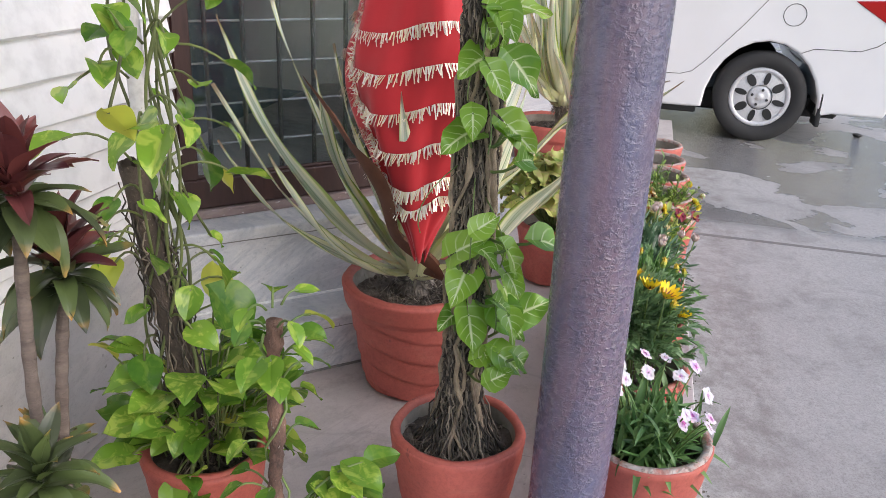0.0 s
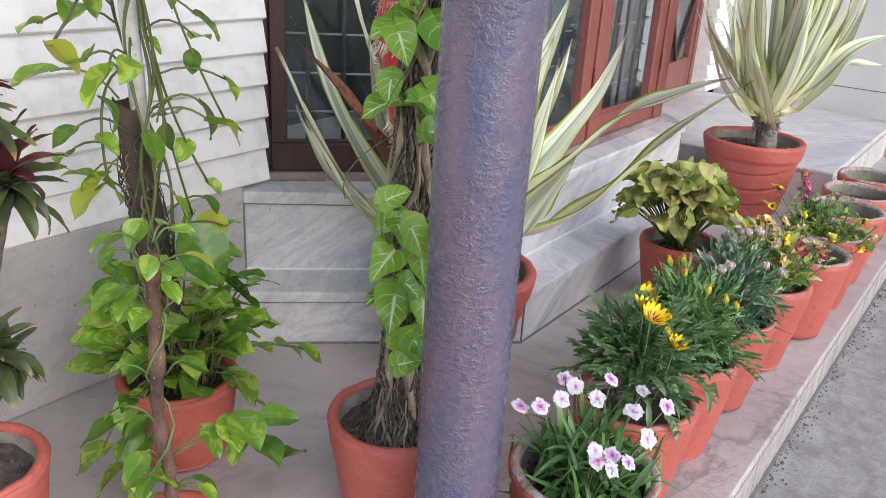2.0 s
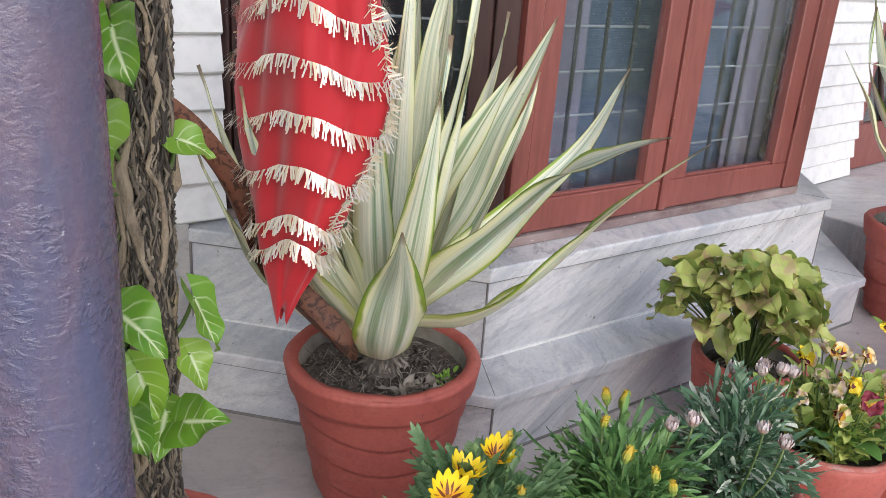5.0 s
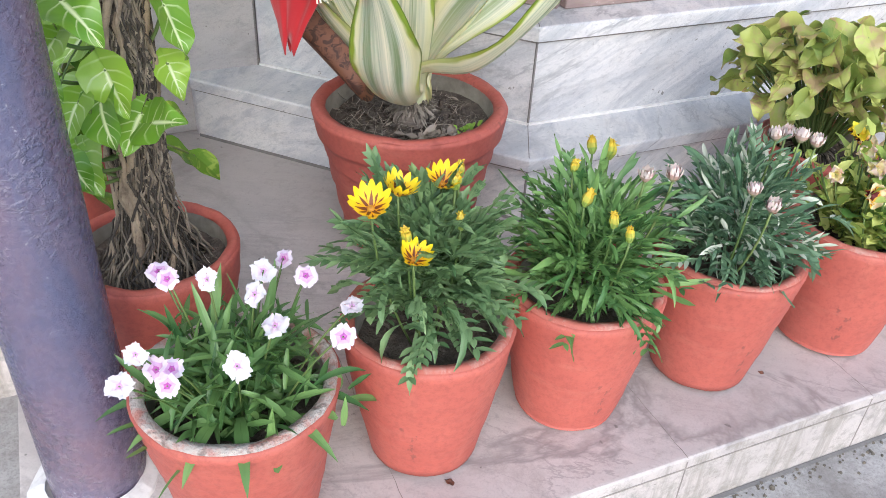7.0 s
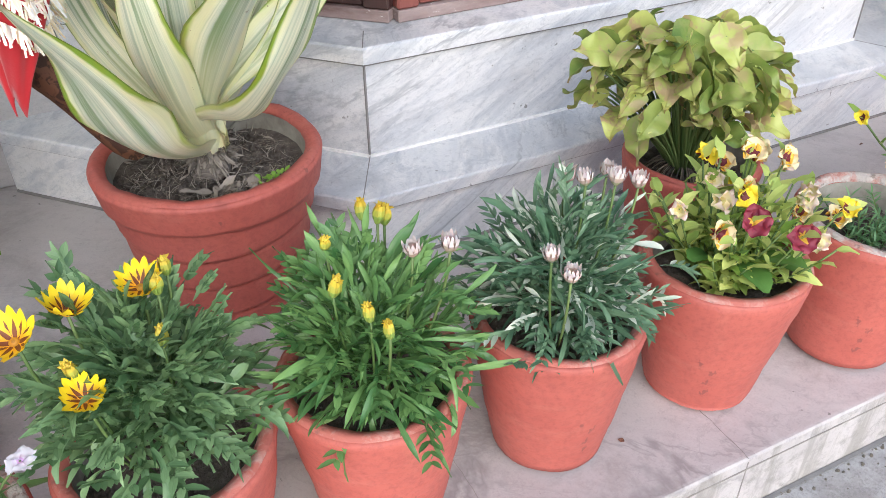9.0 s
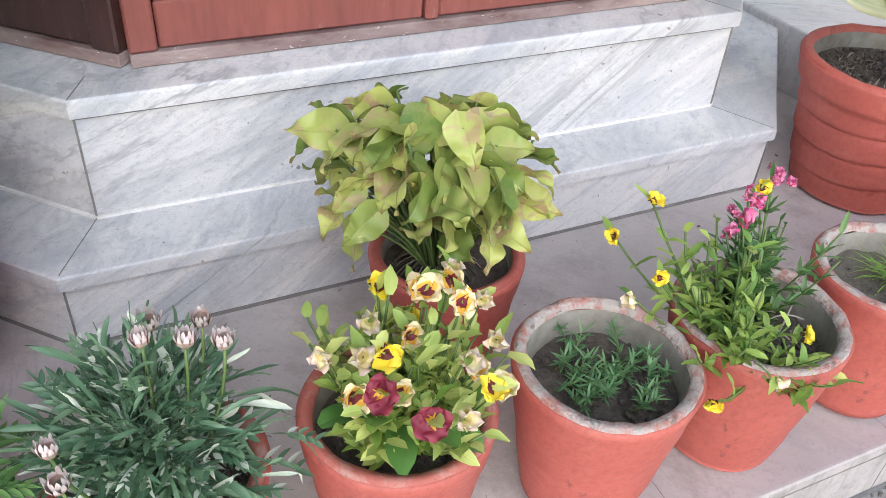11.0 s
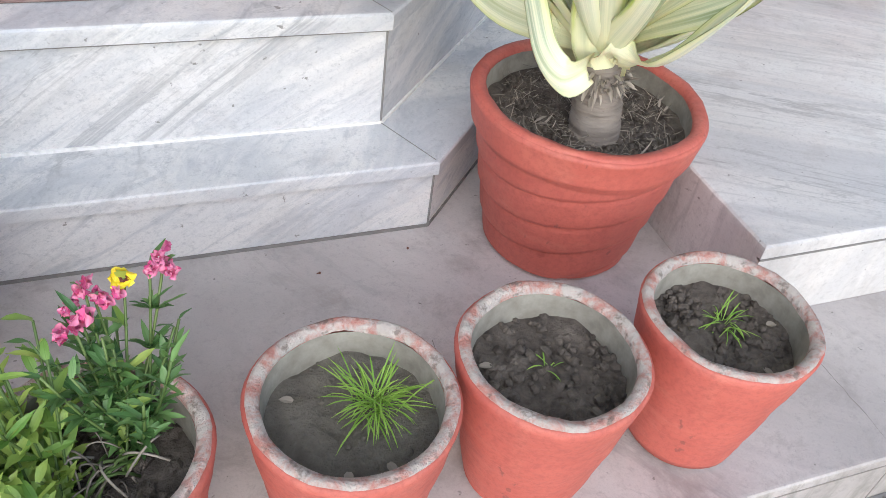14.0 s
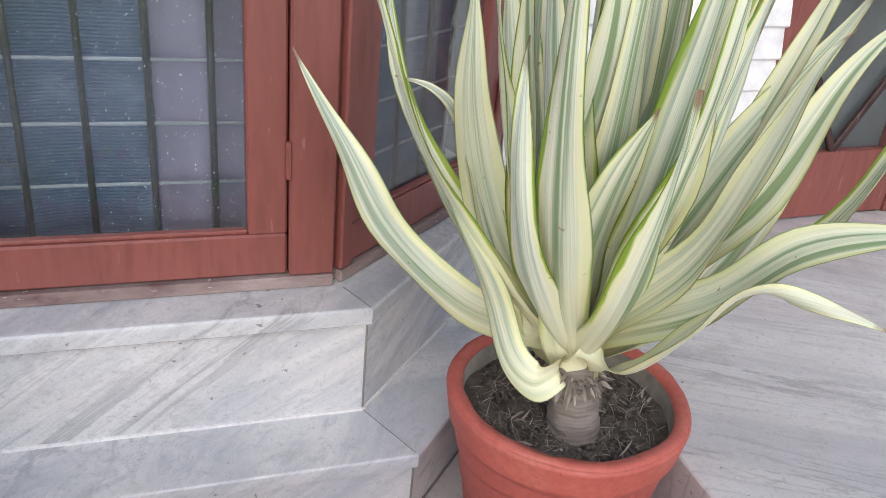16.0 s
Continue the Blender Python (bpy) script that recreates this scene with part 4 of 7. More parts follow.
def flower_mesh(name, petals, shape, L, W, mat, cup=0.3, layers=1, disc=None, fringe=0.0, discr=.006, sizes=None, wave=.12):
    h = Heap()
    for la in range(layers):
        for i in range(petals):
            w = 2 * math.pi * (i + .5 * la) / petals + random.uniform(-.06, .06)
            s = sizes[i % len(sizes)] if sizes else random.uniform(.9, 1.05)
            vs, fs, uv = blade(L * s, W * s, shape, 9, 3, random.uniform(.1, .5) - cup, .12, wave=wave, ph=w * 3)
            if fringe:
                for q in range(len(vs)):
                    if uv[q][1] > .95:
                        vs[q] = vs[q] + Vector((random.uniform(-fringe, fringe), 0, 0))
            m = Matrix.Rotation(w, 4, 'Z') @ Matrix.Translation((discr * .5, 0, .001 * la + .0006 * (i % 2))) @ Matrix.Rotation(-cup * .5 - .2 * la, 4, 'Y')
            h.add(vs, fs, uv, m)
    n0 = len(h.f)
    if disc:
        prof = [(discr, 0), (discr * .9, discr * .5), (discr * .5, discr * .75), (.0003, discr * .8)]
        vs, fs = lathe(prof, 10)
        h.add(vs, fs, [(.5, .1 + .8 * (q // 10) / 3) for q in range(len(vs))])
    o = put_mesh(name, h.v, h.f, None, None, True, "", h.u, [mat] + ([disc] if disc else []), [0] * n0 + [1] * (len(h.f) - n0))
    me = o.data
    bpy.data.objects.remove(o)
    FLOWERS[name] = me
    return me


def shape_gaz(t):
    return .35 + .65 * math.sin(math.pi * min(1, t * .9 + .1)) if t < .999 else .02


def shape_point(t):
    return .3 + .7 * math.sin(math.pi * min(1, t * .82 + .06)) * (1 - .75 * max(0, (t - .6) / .4) ** 1.4) if t < .999 else .03


def shape_wide(t):
    return min(1, .15 + t * 1.15) if t < .92 else .92


flower_mesh("gazania", 13, shape_point, .038, .0062, F_GAZ, .95, 1, F_GAZDISC, discr=.0055)
flower_mesh("gazania_bud", 9, shape_gaz, .030, .0042, F_BUD, 1.9, 2, None, discr=.006)
flower_mesh("gazania_old", 10, shape_gaz, .026, .0032, F_PINKBUD, 1.3, 2, None, discr=.006)
flower_mesh("dianthus", 5, shape_wide, .017, .0105, F_DIAN, .05, 1, None, .002, .002)
flower_mesh("dianthus_white", 5, shape_wide, .017, .0105, F_DIANW, .15, 1, None, .002, .002)
flower_mesh("pansy", 5, oval, .0185, .0115, F_PANSY, .85, 1, None, 0, .002, (1, .75, .85, 1.15, 1.05), .3)
flower_mesh("pansy_yellow", 5, oval, .0185, .0115, F_PANSYY, .85, 1, None, 0, .002, (1, .75, .85, 1.15, 1.05), .3)
flower_mesh("pansy_wine", 5, oval, .0185, .0115, F_PANSYR, .55, 1, None, 0, .002, (1, .75, .85, 1.15, 1.05), .3)
flower_mesh("pansy_pale", 5, oval, .022, .011, F_PALE, 1.25, 1, None, 0, .002, (1, .7, .9, 1.1, .8), .4)
flower_mesh("snapdragon", 6, oval, .016, .009, F_SNAP, 1.5, 1, None, 0, .003, (1, .7, .9, 1.15, .8, .95), .4)


def bloom(kind, parent, p, n, s=1.0, label=""):
    o = new("flower", FLOWERS[kind])
    o.parent = parent
    o.matrix_local = face(p, n, random.uniform(0, 6.3), s)
    if label:
        o["label"] = label
    return o


def clods(parent, r, z, seed, n=70, size=.009, mat=None):
    """Small clods lying on the soil."""
    rng = random.Random(seed)
    h = Heap()
    for _ in range(n):
        a, q = rng.uniform(0, 6.28), r * math.sqrt(rng.random())
        s = size * rng.uniform(.3, 1.0)
        bm = bmesh.new()
        bmesh.ops.create_icosphere(bm, subdivisions=1, radius=s)
        vs = [v.co * rng.uniform(.7, 1.2) + Vector((q * math.cos(a), q * math.sin(a), z + s * .1)) for v in bm.verts]
        fs = [tuple(v.index for v in f.verts) for f in bm.faces]
        bm.free()
        h.add(vs, fs)
    o = h.mesh("soil_crumb", mat or M_SOIL, parent, smooth=False)
    o["kind"] = "stuff"


def litter(parent, r, z, seed, n=50):
    """Dry scraps and root fibres on the soil."""
    rng = random.Random(seed)
    h = Heap()
    for _ in range(n):
        a, q = rng.uniform(0, 6.28), r * math.sqrt(rng.random())
        vs, fs, uv = blade(rng.uniform(.008, .045), rng.uniform(.0003, .0009) * (4.0 if rng.random() < .05 else 1), lance, 5, 1, rng.uniform(-1.6, 1.6), .4, twist=rng.uniform(-1, 1))
        h.add(vs, fs, uv, Matrix.Translation((q * math.cos(a), q * math.sin(a), z + rng.uniform(.002, .012))) @ Matrix.Rotation(rng.uniform(0, 6.3), 4, 'Z') @ Matrix.Rotation(rng.uniform(-.4, .2), 4, 'Y'))
    o = h.mesh("leaf_litter", L_LITTER, parent)
    o["kind"] = "stuff"


ROW = "row of potted flowers on the ledge"


# ---- the row of small pots ----
def gazania_pot(x, y, seed, leafm, label, blooms, buds, olds, n=190, reach=.16, thin=1.0, z0=.232, hh=.258, lobed=.35):
    rng = random.Random(seed)
    random.seed(seed)
    e = thing("potted_gazania", label, "potted plant", (x, y, 0), rng.uniform(0, 40), ROW)
    turn = e.matrix_world.to_3x3().inverted()
    pot(e, .131, hh, .088, seed * 3.1, "scuffed", .045)
    clods(e, .1, hh - .05, seed, 40)
    h = Heap()
    for i in range(int(n * 2.5)):
        a = rng.uniform(0, 360)
        q = rng.random()
        el = 88 - 78 * q ** .7
        d = (sph(a, el) + Vector((rng.gauss(0, .28), rng.gauss(0, .28), rng.gauss(0, .2)))).normalized()
        rise = rng.random()
        b = Vector((d.x, d.y, 0)) * (.075 * rng.random()) + Vector((rng.gauss(0, .022), rng.gauss(0, .022), z0 + .015 + .165 * rise * (1 - .6 * q)))
        L = rng.uniform(.034, .080) * (1.0 + .3 * q)
        vs, fs, uv = blade(L, rng.uniform(.0026, .0052) * thin, strap, 7, 1, rng.uniform(-.5, 1.6) * (.4 + q), .5, wave=.35, twist=rng.uniform(-1.8, 1.8), ph=rng.uniform(0, 6))
        h.add(vs, fs, uv, aim(b + d * .015, d, (0, 0, 1), rng.uniform(-.6, .6)))
        if rng.random() < lobed:
            for f in (.35, .5, .65, .8):
                c = Vector(vs[int(7 * f) * 3 + 1])
                for sd in (-1, 1):
                    v2, f2, u2 = blade(L * rng.uniform(.16, .3), .0040 * thin, lance, 3, 1, .3, .3)
                    h.add(v2, f2, u2, aim(b + d * .015, d) @ Matrix.Translation(c) @ Matrix.Rotation(sd * .7, 4, 'Z'))
    fo = h.mesh("foliage", leafm, e)
    fo["kind"] = "stuff"
    st = Heap()
    for kind, lst in (("gazania", blooms), ("gazania_bud", buds), ("gazania_old", olds)):
        for p in lst:
            w = turn @ (Vector(p) - Vector((x, y, 0)))
            foot = Vector((w.x * .3, w.y * .3, .22))
            pts = curve_pts(foot, w, (w.x * .15, w.y * .15, .01), 6)
            vs, fs = tube(pts, [.0019] * 7, 5)
            st.add(vs, fs)
            n_ = turn @ Vector((rng.uniform(-.5, .5), rng.uniform(-.7, .1), 1.0))
            if kind != "gazania":
                n_ = pts[-1] - pts[-2]
                n_ = n_ + Vector((rng.uniform(-.01, .01), rng.uniform(-.01, .01), .01))
            bloom(kind, e, w, n_, rng.uniform(.8, 1.0) * (1.1 if kind != "gazania" else 1.02))
    st.mesh("stem_tangle", M_STEM, e)["kind"] = "stuff"
    return e


def dianthus_pot(x, y):
    rng = random.Random(5)
    random.seed(5)
    e = thing("potted_dianthus", "terracotta pot of white and pink dianthus in bloom", "potted plant", (x, y, 0), 0, ROW)
    pot(e, .138, .255, .095, 2.2, "worn", .05)
    clods(e, .11, .20, 4, 30)
    h, st = Heap(), Heap()
    spots = [(-0.821, -0.464), (-0.813, -0.499), (-0.766, -0.515), (-0.692, -0.504), (-0.715, -0.56), (-0.656, -0.464), (-0.647, -0.553),
             (-0.705, -0.625), (-0.865, -0.63), (-0.847, -0.63), (-0.83, -0.646), (-0.839, -0.678), (-0.887, -0.671), (-0.761, -0.676), (-.60, -.60), (-.63, -.66)]
    for i, (fx, fy) in enumerate(spots):
        p = Vector((fx - x, fy - y, .365 + rng.uniform(-.015, .02)))
        pts = curve_pts((p.x * .35, p.y * .35, .2), p, (0, 0, .015), 5)
        vs, fs = tube(pts, [.0016] * 6, 4)
        st.add(vs, fs)
        bloom("dianthus" if i % 5 < 2 or 7 < i < 12 and i % 2 else "dianthus_white", e, p, (rng.uniform(-.5, .1), rng.uniform(-.8, -.2), rng.uniform(.4, 1)), rng.uniform(.72, .92))
    for i in range(470):
        a, el = rng.uniform(0, 360), rng.uniform(0, 85)
        b = Vector((rng.gauss(0, .045), rng.gauss(0, .045), rng.uniform(.19, .31)))
        d = sph(a, el)
        vs, fs, uv = blade(rng.uniform(.035, .095), rng.uniform(.003, .0068), lance, 6, 1, rng.uniform(-.3, 1.3), .4, wave=.15, twist=rng.uniform(-.9, .9))
        h.add(vs, fs, uv, aim(b, d, (0, 0, 1), rng.uniform(-.4, .4)))
    for a in (200, 235, 262, 300, 330, 20, 175):
        vs, fs, uv = blade(rng.uniform(.10, .14), .009, lance, 6, 1, 1.0, .35)
        h.add(vs, fs, uv, aim((.06 * math.cos(radians(a)), .06 * math.sin(radians(a)), .24), sph(a, 20)))
    fo = h.mesh("foliage", L_DIAN, e)
    fo["kind"] = "stuff"
    st.mesh("stem_tangle", M_STEM, e)["kind"] = "stuff"


def sprig(h, st, b, d, L, rng, n=9, size=.03, w=.008, sh=None):
    """A leafy shoot from b along d."""
    b, d = Vector(b), Vector(d).normalized()
    tip = b + d * L
    pts = curve_pts(b, tip, (0, 0, -.01 * L / .1), 5)
    vs, fs = tube(pts, [.0018] * 6, 4)
    st.add(vs, fs)
    for i in range(n):
        t = (i + 1) / n
        p = pts[min(5, int(t * 5))]
        a = rng.uniform(0, 360)
        dd = (sph(a, rng.uniform(0, 50)) + d * .6).normalized()
        vs, fs, uv = blade(size * rng.uniform(.6, 1.2), w * rng.uniform(.7, 1.2), sh or lance, 4, 1, rng.uniform(.1, .9), .3, wave=.2, ph=a)
        h.add(vs, fs, uv, aim(p, dd, (0, 0, 1), rng.uniform(-.5, .5)))


def pansy_pot(x, y):
    rng = random.Random(8)
    random.seed(8)
    e = thing("potted_pansy", "terracotta pot of cream and wine pansies in full bloom", "potted plant", (x, y, 0), 0, ROW)
    pot(e, .133, .26, .09, 12.4, "scuffed", .045)
    clods(e, .1, .213, 8, 40)
    spots = [(0.455, -0.446, "pansy"), (0.51, -0.449, "pansy_pale"), (0.435, -0.517, "pansy"), (0.469, -0.555, "pansy"), (0.353, -0.59, "pansy_yellow"), (0.328, -0.641, "pansy_wine"),
             (0.37, -0.69, "pansy_wine"), (0.474, -0.657, "pansy"), (0.334, -0.57, "pansy_pale"), (0.42, -0.673, "pansy_pale"), (0.52, -0.514, "pansy_pale"), (0.515, -0.572, "pansy_pale"),
             (.39, -.47, "pansy_yellow"), (.30, -.53, "pansy_pale"), (.36, -.62, "pansy"), (.31, -.60, "pansy"), (.41, -.50, "pansy_pale"), (.47, -.60, "pansy"), (.36, -.52, "pansy_pale"), (.44, -.69, "pansy_yellow"), (.49, -.48, "pansy"), (.40, -.55, "pansy"), (.45, -.61, "pansy_pale"), (.43, -.48, "pansy_yellow")]
    h, st, hd = Heap(), Heap(), Heap()
    for fx, fy, kind in spots:
        p = Vector((fx - x, fy - y, .375 + rng.uniform(-.045, .035)))
        sprig(h, st, (p.x * .3, p.y * .3, .22), p - Vector((p.x * .3, p.y * .3, .22)), (p - Vector((p.x * .3, p.y * .3, .22))).length, rng, 8, .04, .009)
        bloom(kind, e, p, (rng.uniform(-.6, .2), rng.uniform(-.9, -.3), rng.uniform(.2, .8)), rng.uniform(1.0, 1.3))
    for _ in range(64):
        a = rng.uniform(0, 360)
        sprig(h, st, (rng.uniform(-.05, .05), rng.uniform(-.05, .05), .225), sph(a, rng.uniform(42, 88)), rng.uniform(.10, .18), rng, 13, .036, .0085)
    for a, el in ((250, 10), (280, 25), (300, -5), (330, 20), (70, 35), (200, 30), (230, 50)):
        vs, fs, uv = blade(.085, .02, oval, 6, 2, .7, .2, wave=.1)
        hd.add(vs, fs, uv, aim((.05 * math.cos(radians(a)), .05 * math.sin(radians(a)), .28), sph(a, el + 15)))
    h.mesh("foliage", L_PANSYF, e)["kind"] = "stuff"
    hd.mesh("broad_foliage", L_PANSYD, e)["kind"] = "stuff"
    st.mesh("stem_tangle", M_STEM, e)["kind"] = "stuff"


def fern_pot(x, y):
    rng = random.Random(9)
    e = thing("potted_seedlings", "worn terracotta pot with low feathery green seedlings", "potted plant", (x, y, 0), 0, ROW)
    pot(e, .136, .27, .092, 15, "worn", .055)
    clods(e, .108, .213, 9, 170, .008)
    h, st = Heap(), Heap()
    for i in range(30):
        a = rng.uniform(0, 6.28)
        q = .082 * math.sqrt(rng.random())
        b = Vector((q * math.cos(a) + .012, q * math.sin(a) + .01, .212))
        d = sph(rng.uniform(0, 360), rng.uniform(35, 85))
        L = rng.uniform(.03, .065)
        vs, fs = tube([b, b + d * L], [.0013, .001], 4)
        st.add(vs, fs)
        for j in range(20):
            t = .3 + .7 * j / 19
            dd = (sph(rng.uniform(0, 360), rng.uniform(-10, 50)) + d * .5).normalized()
            vs, fs, uv = blade(rng.uniform(.014, .026), .0017, lance, 3, 1, .4, .2)
            h.add(vs, fs, uv, aim(b + d * L * t, dd))
    h.mesh("foliage", L_FERN, e)["kind"] = "stuff"
    st.mesh("stem_tangle", M_STEM, e)["kind"] = "stuff"


def mixed_pot(x, y):
    rng = random.Random(10)
    random.seed(10)
    e = thing("potted_pansy", "terracotta pot with leggy yellow pansies and pink snapdragon", "potted plant", (x, y, 0), 0, ROW)
    pot(e, .136, .27, .092, 18, "worn", .06)
    clods(e, .108, .207, 10, 130, .011)
    h, st = Heap(), Heap()
    fl = [((0.792, -0.545, 0.347), "pansy_yellow", (-.2, -.9, .5)), ((0.78, -0.446, 0.356), "pansy_yellow", (-.9, -.3, .4)), ((1.026, -0.474, 0.406), "pansy_yellow", (-.2, -.8, .5)),
          ((0.843, -0.441, 0.401), "pansy_yellow", (.3, -.3, .9)), ((.925, -.70, .33), "pansy_yellow", (.4, -.8, .4)), ((.752, -.735, .30), "pansy_yellow", (-.6, -.6, -.4)),
          ((.836, -.744, .32), "pansy_pale", (.1, -.8, -.4)), ((.745, -.553, .33), "pansy_pale", (-1, -.2, .1))]
    for p, kind, n_ in fl:
        p = Vector(p) - Vector((x, y, 0))
        b = Vector((-.04 if p.x < .03 else .03, .0, .215))
        if p.y < -.1:
            b = Vector((-.03, -.06, .225))
        L = (p - b).length
        low = p.z < .31
        sprig(h, st, b, p - b, L, rng, 4 if low else 14, .036, .0055)
        bloom(kind, e, p, n_, rng.uniform(.8, .95))
    for _ in range(34):
        b = Vector((rng.uniform(-.09, -.02), rng.uniform(-.06, .05), .215))
        sprig(h, st, b, sph(rng.uniform(80, 270), rng.uniform(38, 82)), rng.uniform(.09, .20), rng, 15, .036, .0058)
    for _ in range(5):
        sprig(h, st, (-.02, -.08, .225), sph(rng.uniform(230, 320), rng.uniform(10, 50)), rng.uniform(.05, .10), rng, 8, .036, .009)
    h2 = Heap()
    for i in range(9):
        b = Vector((.045 + rng.uniform(-.015, .015), .045 + rng.uniform(-.015, .015), .215))
        sprig(h2, st, b, sph(rng.uniform(0, 360), rng.uniform(60, 88)), rng.uniform(.12, .20), rng, 26, .034, .0045)
    for p in ((.992, -.485, .395), (.975, -.50, .385), (1.07, -.456, .405), (1.055, -.463, .41), (.985, -.49, .41), (.965, -.505, .375)):
        b = Vector((.05 + rng.uniform(-.02, .02), .05 + rng.uniform(-.02, .02), .215))
        w = Vector(p) - Vector((x, y, 0))
        sprig(h2, st, b, w - b, (w - b).length, rng, 34, .034, .0042)
        sprig(h2, st, b, (w - b) * .8 + Vector((rng.uniform(-.04, .05), rng.uniform(-.04, .04), -.03)), (w - b).length * .7, rng, 18, .032, .004)
        bloom("snapdragon", e, Vector(p) - Vector((x, y, 0)), (rng.uniform(-1, 1), rng.uniform(-1, 0), rng.uniform(.1, .8)), rng.uniform(.8, 1.1))
        for _ in range(2):
            bloom("snapdragon", e, w + Vector((rng.uniform(-.022, .022), rng.uniform(-.022, .022), rng.uniform(-.03, .012))), (rng.uniform(-1, 1), rng.uniform(-1, .3), rng.uniform(-.2, .8)), rng.uniform(.6, .95))
    straw = Heap()
    for i in range(34):
        a = Vector((rng.uniform(-.07, .05), rng.uniform(-.06, .05), .212 + rng.uniform(0, .03)))
        vs, fs = tube(curve_pts(a, a + Vector((rng.uniform(-.05, .05), rng.uniform(-.05, .05), rng.uniform(-.01, .035))), (rng.uniform(-.01, .01), 0, .012), 5), [rng.uniform(.0007, .0018)] * 6, 5)
        straw.add(vs, fs, [(.5, rng.random())] * len(vs))
    straw.mesh("dry_straw", L_LITTER, e, "dry straw-coloured stems")["kind"] = "stuff"
    front = Heap()
    for az, el in ((250, 35), (275, 55), (300, 30), (225, 40), (262, 70), (320, 45)):
        vs, fs, uv = blade(rng.uniform(.055, .085), rng.uniform(.010, .014), oval, 8, 2, rng.uniform(.3, .9), .3, wave=.2, ph=az)
        front.add(vs, fs, uv, aim((-.005 + .03 * math.cos(radians(az)), -.06 + .02 * math.sin(radians(az)), .225), sph(az, el)))
    front.mesh("broad_foliage", L_PANSYF, e)["kind"] = "stuff"
    for i in range(6):
        vs, fs = tube(curve_pts((rng.uniform(-.06, .0), rng.uniform(-.05, .03), .21), (rng.uniform(.02, .06), rng.uniform(-.02, .06), .2), (0, 0, .03), 6), [.0022] * 7, 5)
        st.add(vs, fs)
    h.mesh("pansy_foliage", L_PANSY, e)["kind"] = "stuff"
    h2.mesh("snapdragon_foliage", L_DIAN, e)["kind"] = "stuff"
    st.mesh("stem_tangle", M_STEM, e)["kind"] = "stuff"


def grass_pot(x, y, seed, label, n, L, ox=0.0, oy=0.0, dirt=None, name="potted_seedling"):
    rng = random.Random(seed)
    e = thing(name, label, "potted plant", (x, y, 0), 0, ROW)
    pot(e, .137, .27, .092, seed * 2.7, "worn", .05, dirt)
    clods(e, .11, .218, seed, 70 if dirt else 260, .005 if dirt else .010, dirt)
    h = Heap()
    for i in range(n):
        d = sph(rng.uniform(0, 360), rng.uniform(20, 88))
        vs, fs, uv = blade(L * rng.uniform(.6, 1.1), rng.uniform(.0007, .0012), strap, 6, 1, rng.uniform(.3, 2.3), .3)
        h.add(vs, fs, uv, aim((ox + rng.gauss(0, .008), oy + rng.gauss(0, .008), .216), d))
    h.mesh("seedling", L_GRASS, e)["kind"] = "stuff"
    for i in range(3):
        a = rng.uniform(0, 6.28)
        vs, fs, uv = blade(.02, .006, lance, 4, 1, .3, .3)
        put_mesh("leaf_scrap", [Matrix.Translation((.08 * math.cos(a), .08 * math.sin(a), .226)) @ Matrix.Rotation(a, 4, 'Z') @ v for v in vs], fs, L_LITTER, e, False, "", uv)


dianthus_pot(-.752, -.57)
gazania_pot(-.465, -.54, 21, L_GAZ, "terracotta pot of gazania with open yellow flowers",
            [(-.567, -.579, .485), (-.519, -.546, .478), (-.524, -.618, .424), (-.445, -.518, .465)],
            [(-.415, -.51, .468), (-.44, -.575, .425), (-.525, -.599, .44), (-.43, -.53, .46)], [], 165, thin=1.25, lobed=.85, z0=.27)
gazania_pot(-.197, -.54, 22, L_GAZB, "terracotta pot of gazania with closed yellow buds",
            [], [(-.171, -.467, .44), (-.16, -.49, .445), (-.238, -.521, .449), (-.254, -.583, .43), (-.212, -.644, .398), (-.225, -.62, .41), (-.145, -.475, .43)],
            [(-.152, -.577, .448), (-.106, -.583, .443)], 205, thin=1.05, z0=.235)
gazania_pot(.087, -.545, 23, L_GAZC, "terracotta pot of silver-leaved gazania with faded pink buds",
            [], [], [(.112, -.50, .435), (.10, -.56, .465), (.14, -.57, .46), (.179, -.57, .445), (.001, -.638, .428), (.006, -.673, .42), (.165, -.52, .44)], 240, thin=.95, z0=.230)
pansy_pot(.387, -.556)
fern_pot(.687, -.595)
mixed_pot(.966, -.597)
grass_pot(1.268, -.595, 31, "worn terracotta pot with a tuft of fine seedlings", 130, .088, .035, .015, M_SILT)
grass_pot(1.55, -.585, 32, "worn terracotta pot of dark soil with one tiny seedling", 7, .045, .0, .01)
grass_pot(1.845, -.58, 33, "worn terracotta pot of dark soil with a small seedling tuft", 34, .062, .015, .02)


